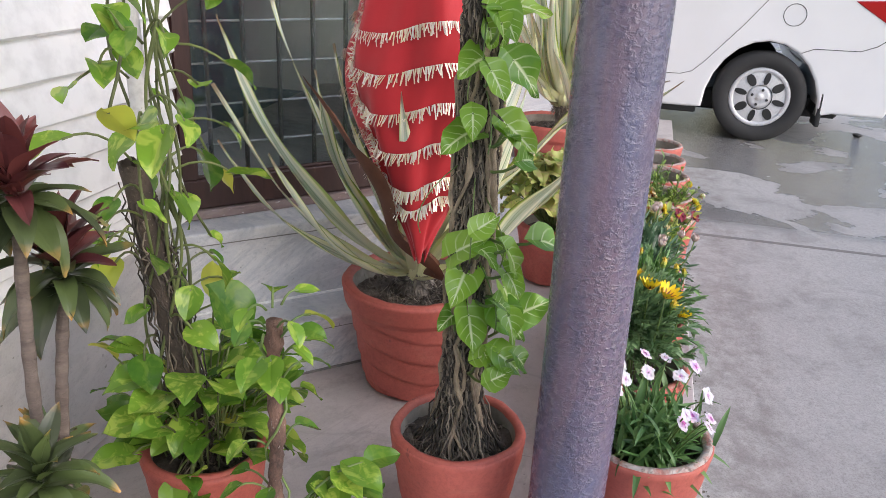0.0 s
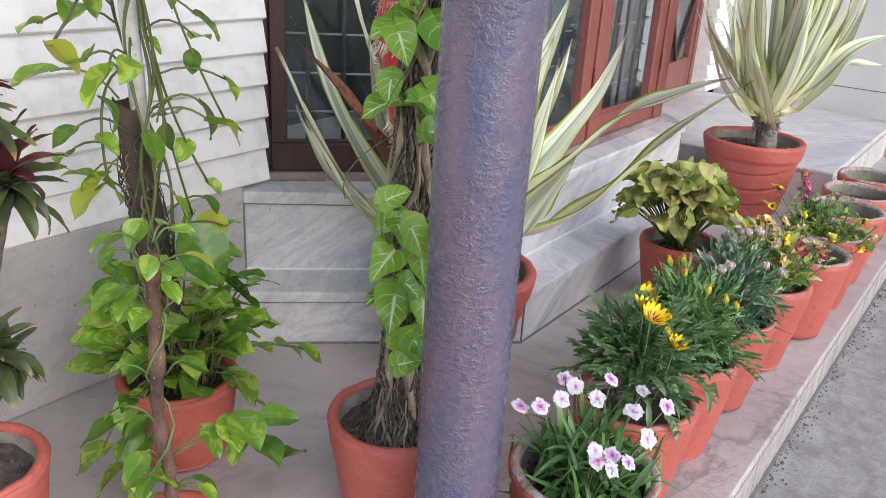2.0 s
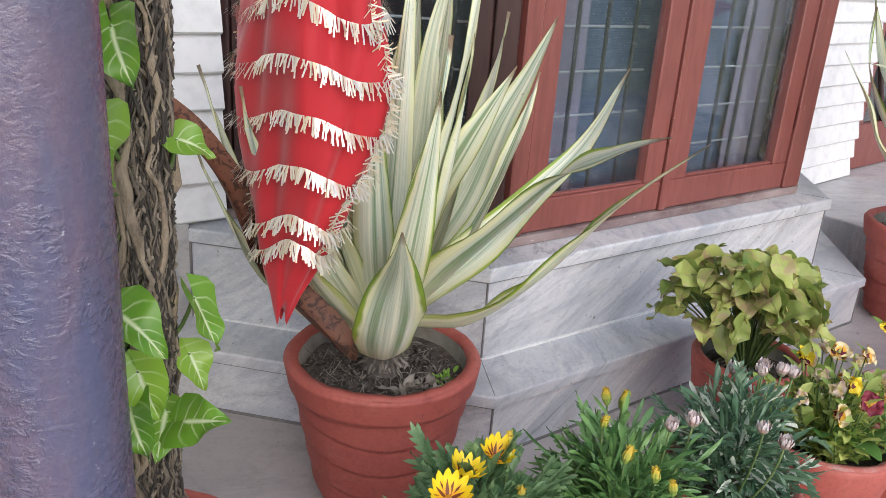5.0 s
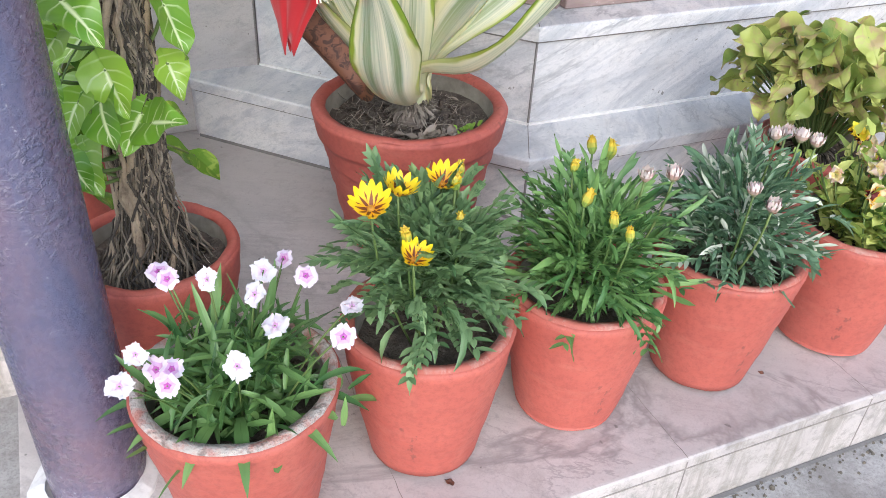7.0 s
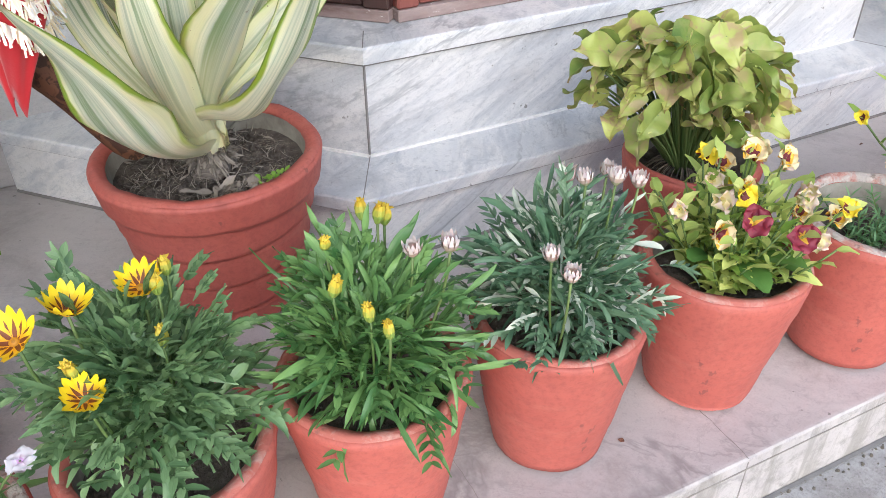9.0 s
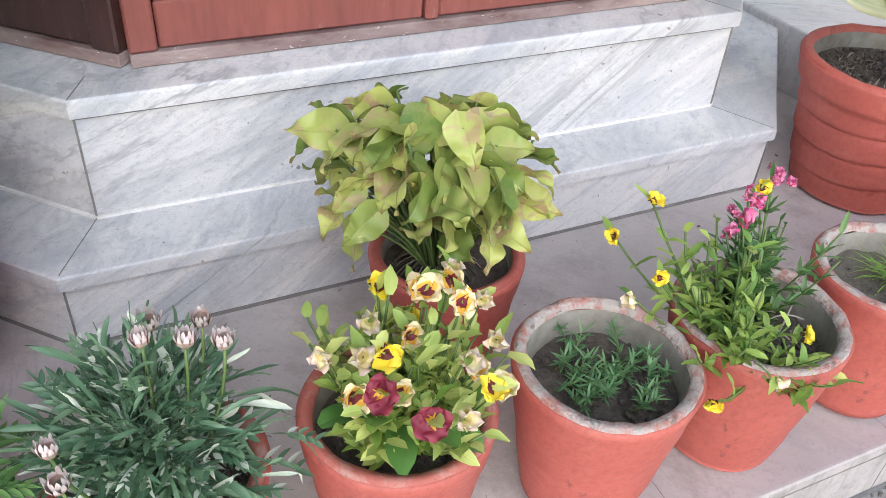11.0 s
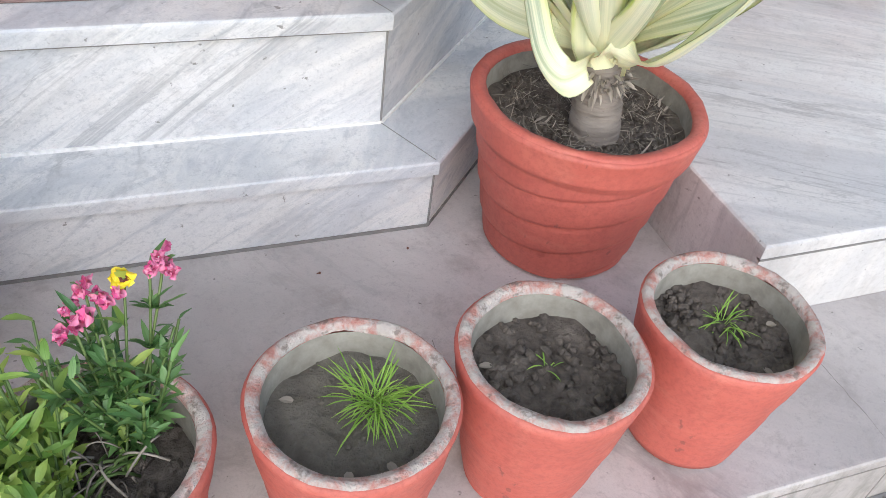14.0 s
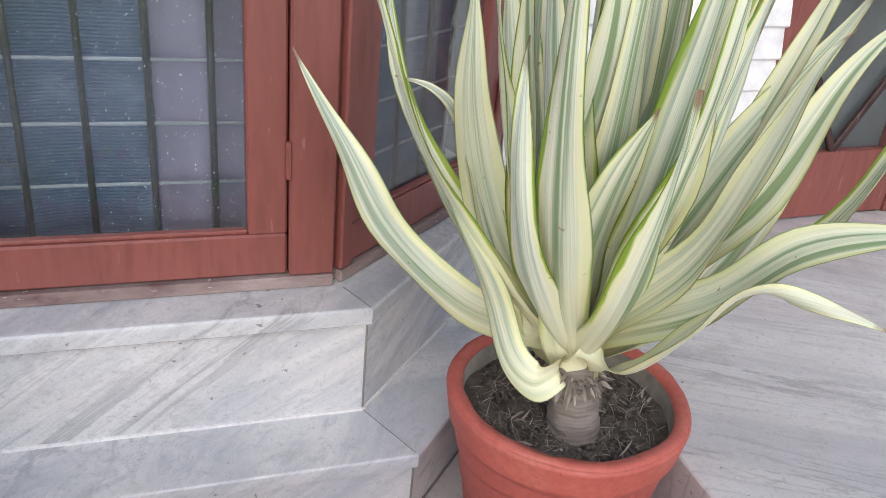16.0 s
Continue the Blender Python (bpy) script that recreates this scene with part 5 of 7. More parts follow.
# ---- large plants ----
def sword_leaf(parent, base, tip, lift, width, mat=M_SWORD, segs=18, across=4, curl=0.0, name="leaf", label="", fold=.55, neck=.5, roll=0.0):
    """A long channelled leaf from base to tip, bowed by lift."""
    pts = curve_pts(base, tip, lift, segs)
    vs, fs, uv = [], [], []
    side0 = (Vector(tip) - Vector(base)).cross(Vector((0, 0, 1)))
    if side0.length < .05:
        side0 = Vector((1, 0, 0))
    out = Vector((tip[0] - base[0], tip[1] - base[1], 0))
    out = out.normalized() if out.length > .02 else Vector((0, -1, 0))
    ph = random.uniform(0, 6)
    for i, p in enumerate(pts):
        t = i / segs
        d = (pts[min(i + 1, segs)] - pts[max(i - 1, 0)]).normalized()
        s = side0.normalized()
        s = (s - d * s.dot(d)).normalized()
        s = Matrix.Rotation(roll + curl * t, 3, d) @ s
        n = s.cross(d)
        if n.dot(out) > 0:
            n = -n
        w = .92 * width * (neck + (1 - neck) * math.sin(min(1, t / .45) * math.pi / 2)) * (1 - max(0, (t - .36) / .64) ** 1.4)
        w = max(w, .0012)
        f = fold * (1 - .55 * t)
        for j in range(-across, across + 1):
            q = j / across
            wob = .17 * width * math.sin(t * 13 + ph + (1.5 if q > 0 else 0)) * q * q
            vs.append(p + s * (q * w * (1 - .25 * f)) + n * (f * w * q * q + wob))
            uv.append((.5 + .5 * q, t))
    nn = 2 * across + 1
    for i in range(segs):
        for j in range(nn - 1):
            a = i * nn + j
            fs.append((a, a + 1, a + nn + 1, a + nn))
    # thin body: a second skin a little behind, closed by the edges
    m = len(vs)
    for i, p in enumerate(pts):
        t = i / segs
        for j in range(nn):
            v = vs[i * nn + j]
            inner = .004 * (1 - t) * (1 - abs(2 * j / (nn - 1) - 1)) + .0006
            d = (pts[min(i + 1, segs)] - pts[max(i - 1, 0)]).normalized()
            s = (vs[i * nn + nn - 1] - vs[i * nn]).normalized()
            n = s.cross(d)
            if n.dot(out) > 0:
                n = -n
            vs.append(v - n * inner)
            uv.append(uv[i * nn + j])
    for i in range(segs):
        for j in range(nn - 1):
            a = m + i * nn + j
            fs.append((a, a + nn, a + nn + 1, a + 1))
    o = put_mesh(name, vs, fs, mat, parent, True, label, uv)
    return o


def agave(name, x, y, label, rim, h, rb, base_z, leaves, ring, seed, trunk, foot=(0, 0), neck=.6, spread=.03, girth=.05):
    rng = random.Random(seed)
    random.seed(seed)
    e = thing(name, label, "potted plant", (x, y, 0), 0, "variegated agaves")
    pot(e, rim, h, rb, seed * 1.3, "plain", .045, twist=True, lip=.012)
    clods(e, rim * .82, h - .045, seed, 620, .0075)
    litter(e, rim * .8, h - .045, seed, 800)
    b0 = Vector((foot[0], foot[1], h - .05))
    top = Vector((foot[0], foot[1], base_z))
    lean = Vector((-.016, .012, 0)) if trunk > .08 else Vector((0, 0, 0))
    b0 = b0 - lean
    n = 72
    vs, fs = tube([b0.lerp(top, i / n) for i in range(n + 1)], [girth * (1.0 - .10 * i / n) + .0011 * abs(math.sin(i * .62 + 2.5 * noise.noise((i * .09, seed, 3)))) + .0022 * noise.noise((i * .3, seed, 0)) for i in range(n + 1)], 28)
    vs = [v + Vector((noise.noise(v * 40), noise.noise(v * 40 + Vector((5, 0, 0))), .5 * noise.noise(v * 25))) * .005 for v in vs]
    put_mesh("trunk", vs, fs, M_CANE, e, True, "ringed grey trunk")
    if trunk > .06:
        hh = Heap()
        for i in range(260):
            a = rng.uniform(0, 360)
            d = sph(a, rng.uniform(-70, 30))
            vs, fs, uv = blade(rng.uniform(.010, .034), rng.uniform(.0008, .0045), lance, 4, 1, rng.uniform(-1, 1.2), .4, twist=rng.uniform(-1, 1))
            hh.add(vs, fs, uv, aim(top + Vector((girth * .93 * math.cos(radians(a)), girth * .93 * math.sin(radians(a)), rng.uniform(-.045, -.002))), d))
        hh.mesh("dry_collar", L_LITTER, e)["kind"] = "stuff"
    for az, el, L, lift, w, curl in leaves:
        d = sph(az, el)
        b = top + Vector((d.x, d.y, 0)) * spread
        sword_leaf(e, b, b + d * L, lift, w, curl=curl, neck=neck, fold=.35)
    for count, el0, el1, l0, l1, w0, up in ring:
        a0 = rng.uniform(0, 360)
        for i in range(count):
            az = a0 + 360 * i / count + rng.uniform(-14, 14)
            el = rng.uniform(el0, el1)
            d = sph(az, el)
            o = Vector((d.x, d.y, 0))
            b = top + o * spread * .8 + Vector((0, 0, rng.uniform(0, .02)))
            L = rng.uniform(l0, l1)
            sword_leaf(e, b, b + d * L, o.normalized() * rng.uniform(.5, 1.1) * L * up + Vector((-o.y, o.x, 0)) * rng.uniform(-.06, .06) * L + Vector((0, 0, -.04 * L)), w0 * rng.uniform(.85, 1.15), curl=rng.uniform(-.7, .7), neck=neck)
    return e


def lf(base, tip):
    """Azimuth, elevation and length from a leaf's foot to its tip."""
    d = Vector(tip) - Vector(base)
    return math.degrees(math.atan2(d.y, d.x)), math.degrees(math.asin(d.z / d.length)), d.length


def sword(parent, path, width, neck=.55, mat=M_SWORD, name="leaf", label="", facing=None, across=5, cup=.32, ripple=.16):
    """A fleshy strap leaf swung through a few stations from the crown outwards."""
    crown = CROWN[parent.name]
    p0, p1 = Vector(path[0]), Vector(path[-1])
    out = Vector((p1.x - crown.x, p1.y - crown.y, 0)).normalized()
    if mat is M_SWORD:
        path = [crown + out * .028 - Vector((0, 0, .012))] + list(path)
    ctl = [Vector(p) for p in path]
    ctl = [ctl[0] * 2 - ctl[1]] + ctl + [ctl[-1] * 2 - ctl[-2]]
    pts = []
    for i in range(1, len(ctl) - 2):
        a, b, c, d = ctl[i - 1:i + 3]
        for s in range(7):
            t = s / 7
            pts.append(.5 * (2 * b + (c - a) * t + (2 * a - 5 * b + 4 * c - d) * t * t + (3 * b - a - 3 * c + d) * t ** 3))
    pts.append(ctl[-2])
    run = [0.0]
    for a, b in zip(pts, pts[1:]):
        run.append(run[-1] + (b - a).length)
    front = Vector((-.3, -.85, 0))
    if facing is None:
        facing = -out if out.dot(front) > .55 else -out * .45 + front * .6 + Vector((0, 0, .35))
    facing = Vector(facing)
    ph, lop = random.uniform(0, 6), random.uniform(-.12, .12)
    vs, fs, uv, back = [], [], [], []
    n, nn = len(pts) - 1, 2 * across + 1
    for i, p in enumerate(pts):
        t = run[i] / run[-1]
        d = (pts[min(i + 1, n)] - pts[max(i - 1, 0)]).normalized()
        s = d.cross(facing).normalized()
        s = Matrix.Rotation(.35 * math.sin(t * 3 + ph) * t, 3, d) @ s
        up = s.cross(d)
        if up.dot(facing) < 0:
            up = -up
        p = p + s * (.010 * t * math.sin(run[i] * 9 + ph)) + up * (.008 * t * math.sin(run[i] * 13 + 2 * ph))
        w = max(width * (1 + .10 * math.sin(run[i] * 15 + 1.7 * ph)) * (neck + (1 - neck) * math.sin(min(1, t / .42) * math.pi / 2)) * (1 - max(0, (t - .42) / .58) ** 1.5), .0012)
        for j in range(-across, across + 1):
            q = j / across
            edge = ripple * w * math.sin(run[i] * 24 + ph + (1.7 if j > 0 else 0)) * q * q
            vs.append(p + s * (q * w * (1 + lop * q) * (1 - .2 * cup)) + up * (cup * w * q * q * (1.5 - t) + edge))
            uv.append((.5 + .5 * q, t))
            back.append(vs[-1] - up * (.005 * (1 - t) * (1 - abs(q)) + .0007))
    m = len(vs)
    vs, uv = vs + back, uv + uv
    for i in range(n):
        for j in range(nn - 1):
            a = i * nn + j
            fs += [(a, a + 1, a + nn + 1, a + nn), (m + a, m + a + nn, m + a + nn + 1, m + a + 1)]
    return put_mesh(name, vs, fs, mat, parent, True, label, uv)


A1 = (-.265, .06)
b1 = (A1[0], A1[1], .33)
agave1 = agave("potted_agave", *A1, "variegated cream and green agave in a ribbed terracotta pot", .192, .312, .132, .33,
      [(*lf(b1, (-.46, .50, .837)), (-.03, 0, -.10), .042, .5), (*lf(b1, (-.34, .56, .66)), (-.05, 0, -.07), .036, .4), (*lf(b1, (-.33, .56, .98)), (-.03, .03, -.08), .042, -.4),
       (*lf(b1, (-.27, .45, 1.05)), (0, .03, -.04), .044, 0.3), (*lf(b1, (-.52, .33, .70)), (-.03, 0, -.08), .036, .4)],
      [(5, 60, 70, .52, .64, .044, .09), (8, 70, 80, .62, .80, .046, .05), (7, 78, 87, .74, .88, .046, .02)], 41, .07, (0, 0), .7, .042, .034)
CROWN = {agave1.name: Vector((0, 0, .33))}
sword(agave1, [(-.07, -.12, .375), (-.125, -.21, .455), (-.185, -.32, .61), (-.231, -.416, .747)], .064, .5)
sword(agave1, [(-0.002, -0.031, 0.415), (-0.022, -0.045, 0.582), (-0.035, -0.040, 0.739), (-0.011, -0.039, 0.938), (-0.000, -0.021, 1.093)], 0.052)
sword(agave1, [(-0.050, -0.003, 0.395), (-0.133, 0.017, 0.545), (-0.175, 0.032, 0.702), (-0.183, 0.067, 0.844), (-0.168, 0.094, 0.964)], 0.034)
sword(agave1, [(-0.000, -0.075, 0.422), (0.028, -0.210, 0.584), (0.072, -0.351, 0.758), (0.073, -0.476, 0.829), (0.060, -0.596, 0.894)], 0.048)
sword(agave1, [(-0.010, -0.073, 0.404), (0.036, -0.217, 0.461), (0.062, -0.355, 0.595), (0.087, -0.491, 0.748), (0.099, -0.623, 0.894)], 0.042)
sword(agave1, [(0.023, -0.030, 0.412), (0.168, -0.104, 0.560), (0.307, -0.166, 0.745), (0.398, -0.200, 0.914)], 0.042)
sword(agave1, [(0.009, -0.003, 0.402), (0.061, -0.044, 0.611), (0.122, -0.077, 0.766), (0.206, -0.097, 0.908)], 0.05)
sword(agave1, [(-0.002, 0.001, 0.413), (0.043, -0.016, 0.680), (0.081, -0.009, 0.921), (0.124, 0.008, 1.096)], 0.05)
sword(agave1, [(0.036, 0.008, 0.407), (0.176, -0.022, 0.612), (0.241, -0.035, 0.810), (0.330, -0.057, 0.995)], 0.055)
sword(agave1, [(-.10, -.05, .375), (-.144, -.087, .40), (-.227, -.008, .506), (-.291, .017, .632), (-.345, .075, .756), (-.42, .10, .866), (-.47, .12, .93)], .048, .22, L_DEAD, "dead_leaf", "dry brown rolled leaf", (.6, -.75, .2), cup=.5)

wr = random.Random(19)
weed, curl = Heap(), Heap()
for _ in range(34):
    p = Vector((.085 + wr.gauss(0, .016), -.115 + wr.gauss(0, .014), .268))
    d = sph(wr.uniform(0, 360), wr.uniform(30, 85))
    vs, fs, uv = blade(wr.uniform(.008, .016), wr.uniform(.003, .0055), oval, 5, 1, .5, .2)
    weed.add(vs, fs, uv, aim(p + d * wr.uniform(.004, .022), d))
weed.mesh("weed", L_GRASS, agave1, "tiny green weed in the pot")["kind"] = "stuff"
for _ in range(16):
    p = Vector((.02 + wr.gauss(0, .035), -.11 + wr.gauss(0, .022), .276))
    vs, fs, uv = blade(wr.uniform(.025, .06), wr.uniform(.005, .011), lance, 8, 2, wr.uniform(-1.2, 1.2), .5, wave=.4, twist=wr.uniform(-1, 1))
    curl.add(vs, fs, uv, aim(p, sph(wr.uniform(0, 360), wr.uniform(-5, 25)), (0, 0, 1), wr.uniform(-.6, .6)))
curl.mesh("dry_curled_foliage", L_LITTER, agave1, "pale dry curled leaves on the soil")["kind"] = "stuff"

A2 = (1.852, -.07)
b2 = (1.83, -.10, .43)
agave2 = agave("potted_agave", *A2, "large variegated agave on a short trunk in a ribbed terracotta pot", .212, .335, .15, .43,
      [(*lf(b2, (2.35, .05, .90)), (.05, 0, -.10), .045, .3), (*lf(b2, (2.15, .30, 1.0)), (.03, 0, -.08), .048, -.3)],
      [(8, 55, 70, .58, .78, .042, .12), (10, 66, 79, .70, .88, .046, .07), (8, 77, 87, .78, .96, .046, .03)], 43, .1, (-.025, -.045), .7, .035, .046)
CROWN[agave2.name] = Vector((-.025, -.045, .43))
sword(agave2, [(-0.066, -0.003, 0.452), (-0.206, 0.047, 0.498), (-0.331, 0.100, 0.624), (-0.407, 0.147, 0.766), (-0.483, 0.193, 0.902)], 0.042)
sword(agave2, [(-0.064, 0.019, 0.461), (-0.154, 0.086, 0.611), (-0.210, 0.144, 0.794), (-0.252, 0.169, 0.853), (-0.315, 0.208, 0.870)], 0.028)
sword(agave2, [(-.075, -.078, .438), (-.125, -.090, .430), (-.172, -.078, .475), (-.208, -.050, .570), (-.242, -.025, .655), (-.268, .015, .740)], .044, neck=.42, ripple=.06, facing=(.55, -.75, .35))
sword(agave2, [(-0.054, -0.069, 0.482), (-0.083, -0.110, 0.644), (-0.078, -0.136, 0.786), (-0.047, -0.156, 0.915)], 0.056, neck=.5)
sword(agave2, [(-0.070, -0.024, 0.483), (-0.103, -0.039, 0.698), (-0.093, -0.068, 0.905), (-0.082, -0.064, 1.095), (-0.082, -0.028, 1.209)], 0.066, neck=.4)
sword(agave2, [(-0.064, 0.031, 0.465), (-0.107, 0.080, 0.706), (-0.128, 0.105, 0.918), (-0.127, 0.116, 1.101)], 0.046)
sword(agave2, [(-0.077, 0.027, 0.469), (-0.161, 0.090, 0.641), (-0.212, 0.133, 0.836), (-0.206, 0.141, 1.045)], 0.05)
sword(agave2, [(-0.018, -0.056, 0.492), (0.023, -0.116, 0.764), (0.043, -0.140, 0.966), (0.085, -0.154, 1.143)], 0.062, neck=.4)
sword(agave2, [(-0.008, -0.074, 0.502), (0.062, -0.163, 0.667), (0.087, -0.237, 0.887), (0.109, -0.263, 1.006), (0.139, -0.269, 1.046)], 0.044)
sword(agave2, [(0.017, -0.030, 0.490), (0.133, -0.089, 0.753), (0.223, -0.121, 0.972), (0.274, -0.141, 1.102)], 0.05)
sword(agave2, [(0.030, -0.026, 0.492), (0.179, -0.118, 0.740), (0.254, -0.164, 0.951), (0.313, -0.199, 1.062)], 0.05)
sword(agave2, [(-0.009, -0.062, 0.483), (0.091, -0.181, 0.606), (0.159, -0.270, 0.748), (0.246, -0.358, 0.807), (0.296, -0.401, 0.805)], 0.048)
sword(agave2, [(-0.053, -0.081, 0.473), (0.000, -0.161, 0.488), (0.040, -0.244, 0.605), (0.071, -0.298, 0.692), (0.134, -0.360, 0.712), (0.202, -0.425, 0.690)], 0.034)


def scarf():
    """Red votive cloth gathered round the leaves, with rows of silver tinsel fringe."""
    e = thing("red_scarf", "red votive cloth with silver tinsel fringe tied round agave leaves", "cloth", (-.525, -.015, 0))
    rows = [(.487, .010), (.512, .018), (.545, .028), (.58, .042), (.625, .057), (.67, .070), (.71, .080), (.755, .092), (.80, .103), (.84, .111), (.88, .116), (.925, .117), (.97, .111), (1.01, .104), (1.08, .092), (1.2, .07)]
    n = 56
    vs, fs = [], []

    def at(i, j):
        z, r = rows[i]
        w = 2 * math.pi * j / n
        q = r * (1 + .10 * math.sin(5 * w + z * 8) + .05 * math.sin(11 * w - z * 12))
        return Vector((q * math.cos(w) * .9 + min(max(z, .49) - .5, .35) * .20, q * math.sin(w) * 1.4 + min(z - .5, .35) * .10, z + .018 * math.sin(3 * w + z * 3)))

    for i in range(len(rows)):
        for j in range(n):
            vs.append(at(i, j))
    for i in range(len(rows) - 1):
        for j in range(n):
            q = (j + 1) % n
            fs.append((i * n + j, i * n + q, (i + 1) * n + q, (i + 1) * n + j))
    cloth = put_mesh("cloth", vs, fs, M_CLOTH, e, True)
    cloth.modifiers.new("thickness", 'SOLIDIFY').thickness = .002
    rng = random.Random(3)
    for i in (4, 5, 7, 9, 11, 13):
        h = Heap()
        for j in range(n * 6):
            if rng.random() < .12:
                continue
            a = at(i, j / 6)
            w0 = 2 * math.pi * j / (6 * n)
            d = Vector((math.cos(w0), math.sin(w0), 0))
            L = rng.uniform(.012, .030)
            s = Vector((-d.y, d.x, 0)) * rng.uniform(-.007, .007)
            w = Vector((-d.y, d.x, 0)) * .0014
            p = a + d * .006
            q = p - Vector((0, 0, L)) + s + d * rng.uniform(0, .02)
            h.add([p - w, p + w, q + w, q - w], [(0, 1, 2, 3)])
        h.mesh("tinsel_fringe", M_TINSEL, e, "silver tinsel fringe", False)["kind"] = "stuff"
    # tinsel edging running up the cloth
    fr = Heap()
    for a0 in (268, 105, 20):
        for i in range(4, len(rows) - 1):
            for q in range(34):
                f = q / 34
                w = n * (a0 + 25 * math.sin((rows[i][0] - .5) * 5)) / 360
                p = at(i, w).lerp(at(i + 1, w), f)
                dd = Vector((math.cos(2 * math.pi * w / n), math.sin(2 * math.pi * w / n), 0))
                p = p + dd * .004
                s = Vector((-dd.y, dd.x, 0))
                e2 = p + s * rng.uniform(-.024, .024) + dd * rng.uniform(.0, .012) + Vector((0, 0, rng.uniform(-.016, .010)))
                wv = Vector((0, 0, .0012))
                fr.add([p - wv, p + wv, e2 + wv, e2 - wv], [(0, 1, 2, 3)])
    fr.mesh("tinsel_edge", M_TINSEL, e, "silver tinsel edging", False)["kind"] = "stuff"


k = Mat("red_cloth", 0.7)
a = k.noise(k.place(), 9, 4)
b = k.noise(k.place(), 300, 2)
M_CLOTH = k.done(k.mix(a, (0.42, 0.008, 0.016), (0.56, 0.015, 0.025)), b, 0.3, 0.001)
k.b.inputs["Sheen Weight"].default_value = 0.3
k = Mat("silver_tinsel", 0.3, 0.45)
M_TINSEL = k.done(k.mix(k.island(), (0.85, 0.84, 0.80), (0.75, 0.62, 0.40)))
scarf()


def arrow_leaf(parent, p, d, L, mat, droop=.5, up=(0, 0, 1), name="leaf", lobe=.42, W=.36):
    vs, fs, uv = blade(L, L * W, arrow, 12, 3, droop, .3, lobe, .20, ph=random.uniform(0, 6))
    m = aim(p, d, up, random.uniform(-.25, .25))
    return put_mesh(name, [m @ v for v in vs], fs, mat, parent, True, "", uv)


def rooted_pole(parent, r, z0, z1, seed, mat=M_BARK, fibres=90, lean=(0, 0)):
    """A fibrous pole wrapped by clinging roots."""
    rng = random.Random(seed)
    n = 26
    prof = [(r * (1.15 if i == 0 else 1) * (1 + .12 * noise.noise((i * .7, seed, 0))), z0 + (z1 - z0) * i / n) for i in range(n + 1)]
    vs, fs = lathe(prof, 20, .25, seed)
    vs = [(v[0] + lean[0] * (v[2] - z0), v[1] + lean[1] * (v[2] - z0), v[2]) for v in vs]
    put_mesh("pole", vs, fs, mat, parent, True, "fibrous bark-covered climbing pole")
    h = Heap()
    for i in range(fibres):
        a = rng.uniform(0, 6.28)
        top = z0 + (z1 - z0) * rng.random() ** 1.6
        pts, rad = [], []
        w = a
        q = r * 1.04
        steps = 14
        end = max(z0, top - rng.uniform(.08, .4))
        flare = end <= z0 + .02
        for s in range(steps + 1):
            t = s / steps
            z = top + (end - top) * t
            w += rng.uniform(-.24, .24)
            qq = q + rng.uniform(-.001, .015) + (.055 * t ** 4 if flare else 0)
            pts.append((qq * math.cos(w) + lean[0] * (z - z0), qq * math.sin(w) + lean[1] * (z - z0), z))
            rad.append(rng.uniform(.0007, .0026))
        vs, fs = tube(pts, rad, 5)
        h.add(vs, fs)
    h.mesh("root_tangle", M_ROOT, parent, "tangle of brown aerial roots")["kind"] = "stuff"


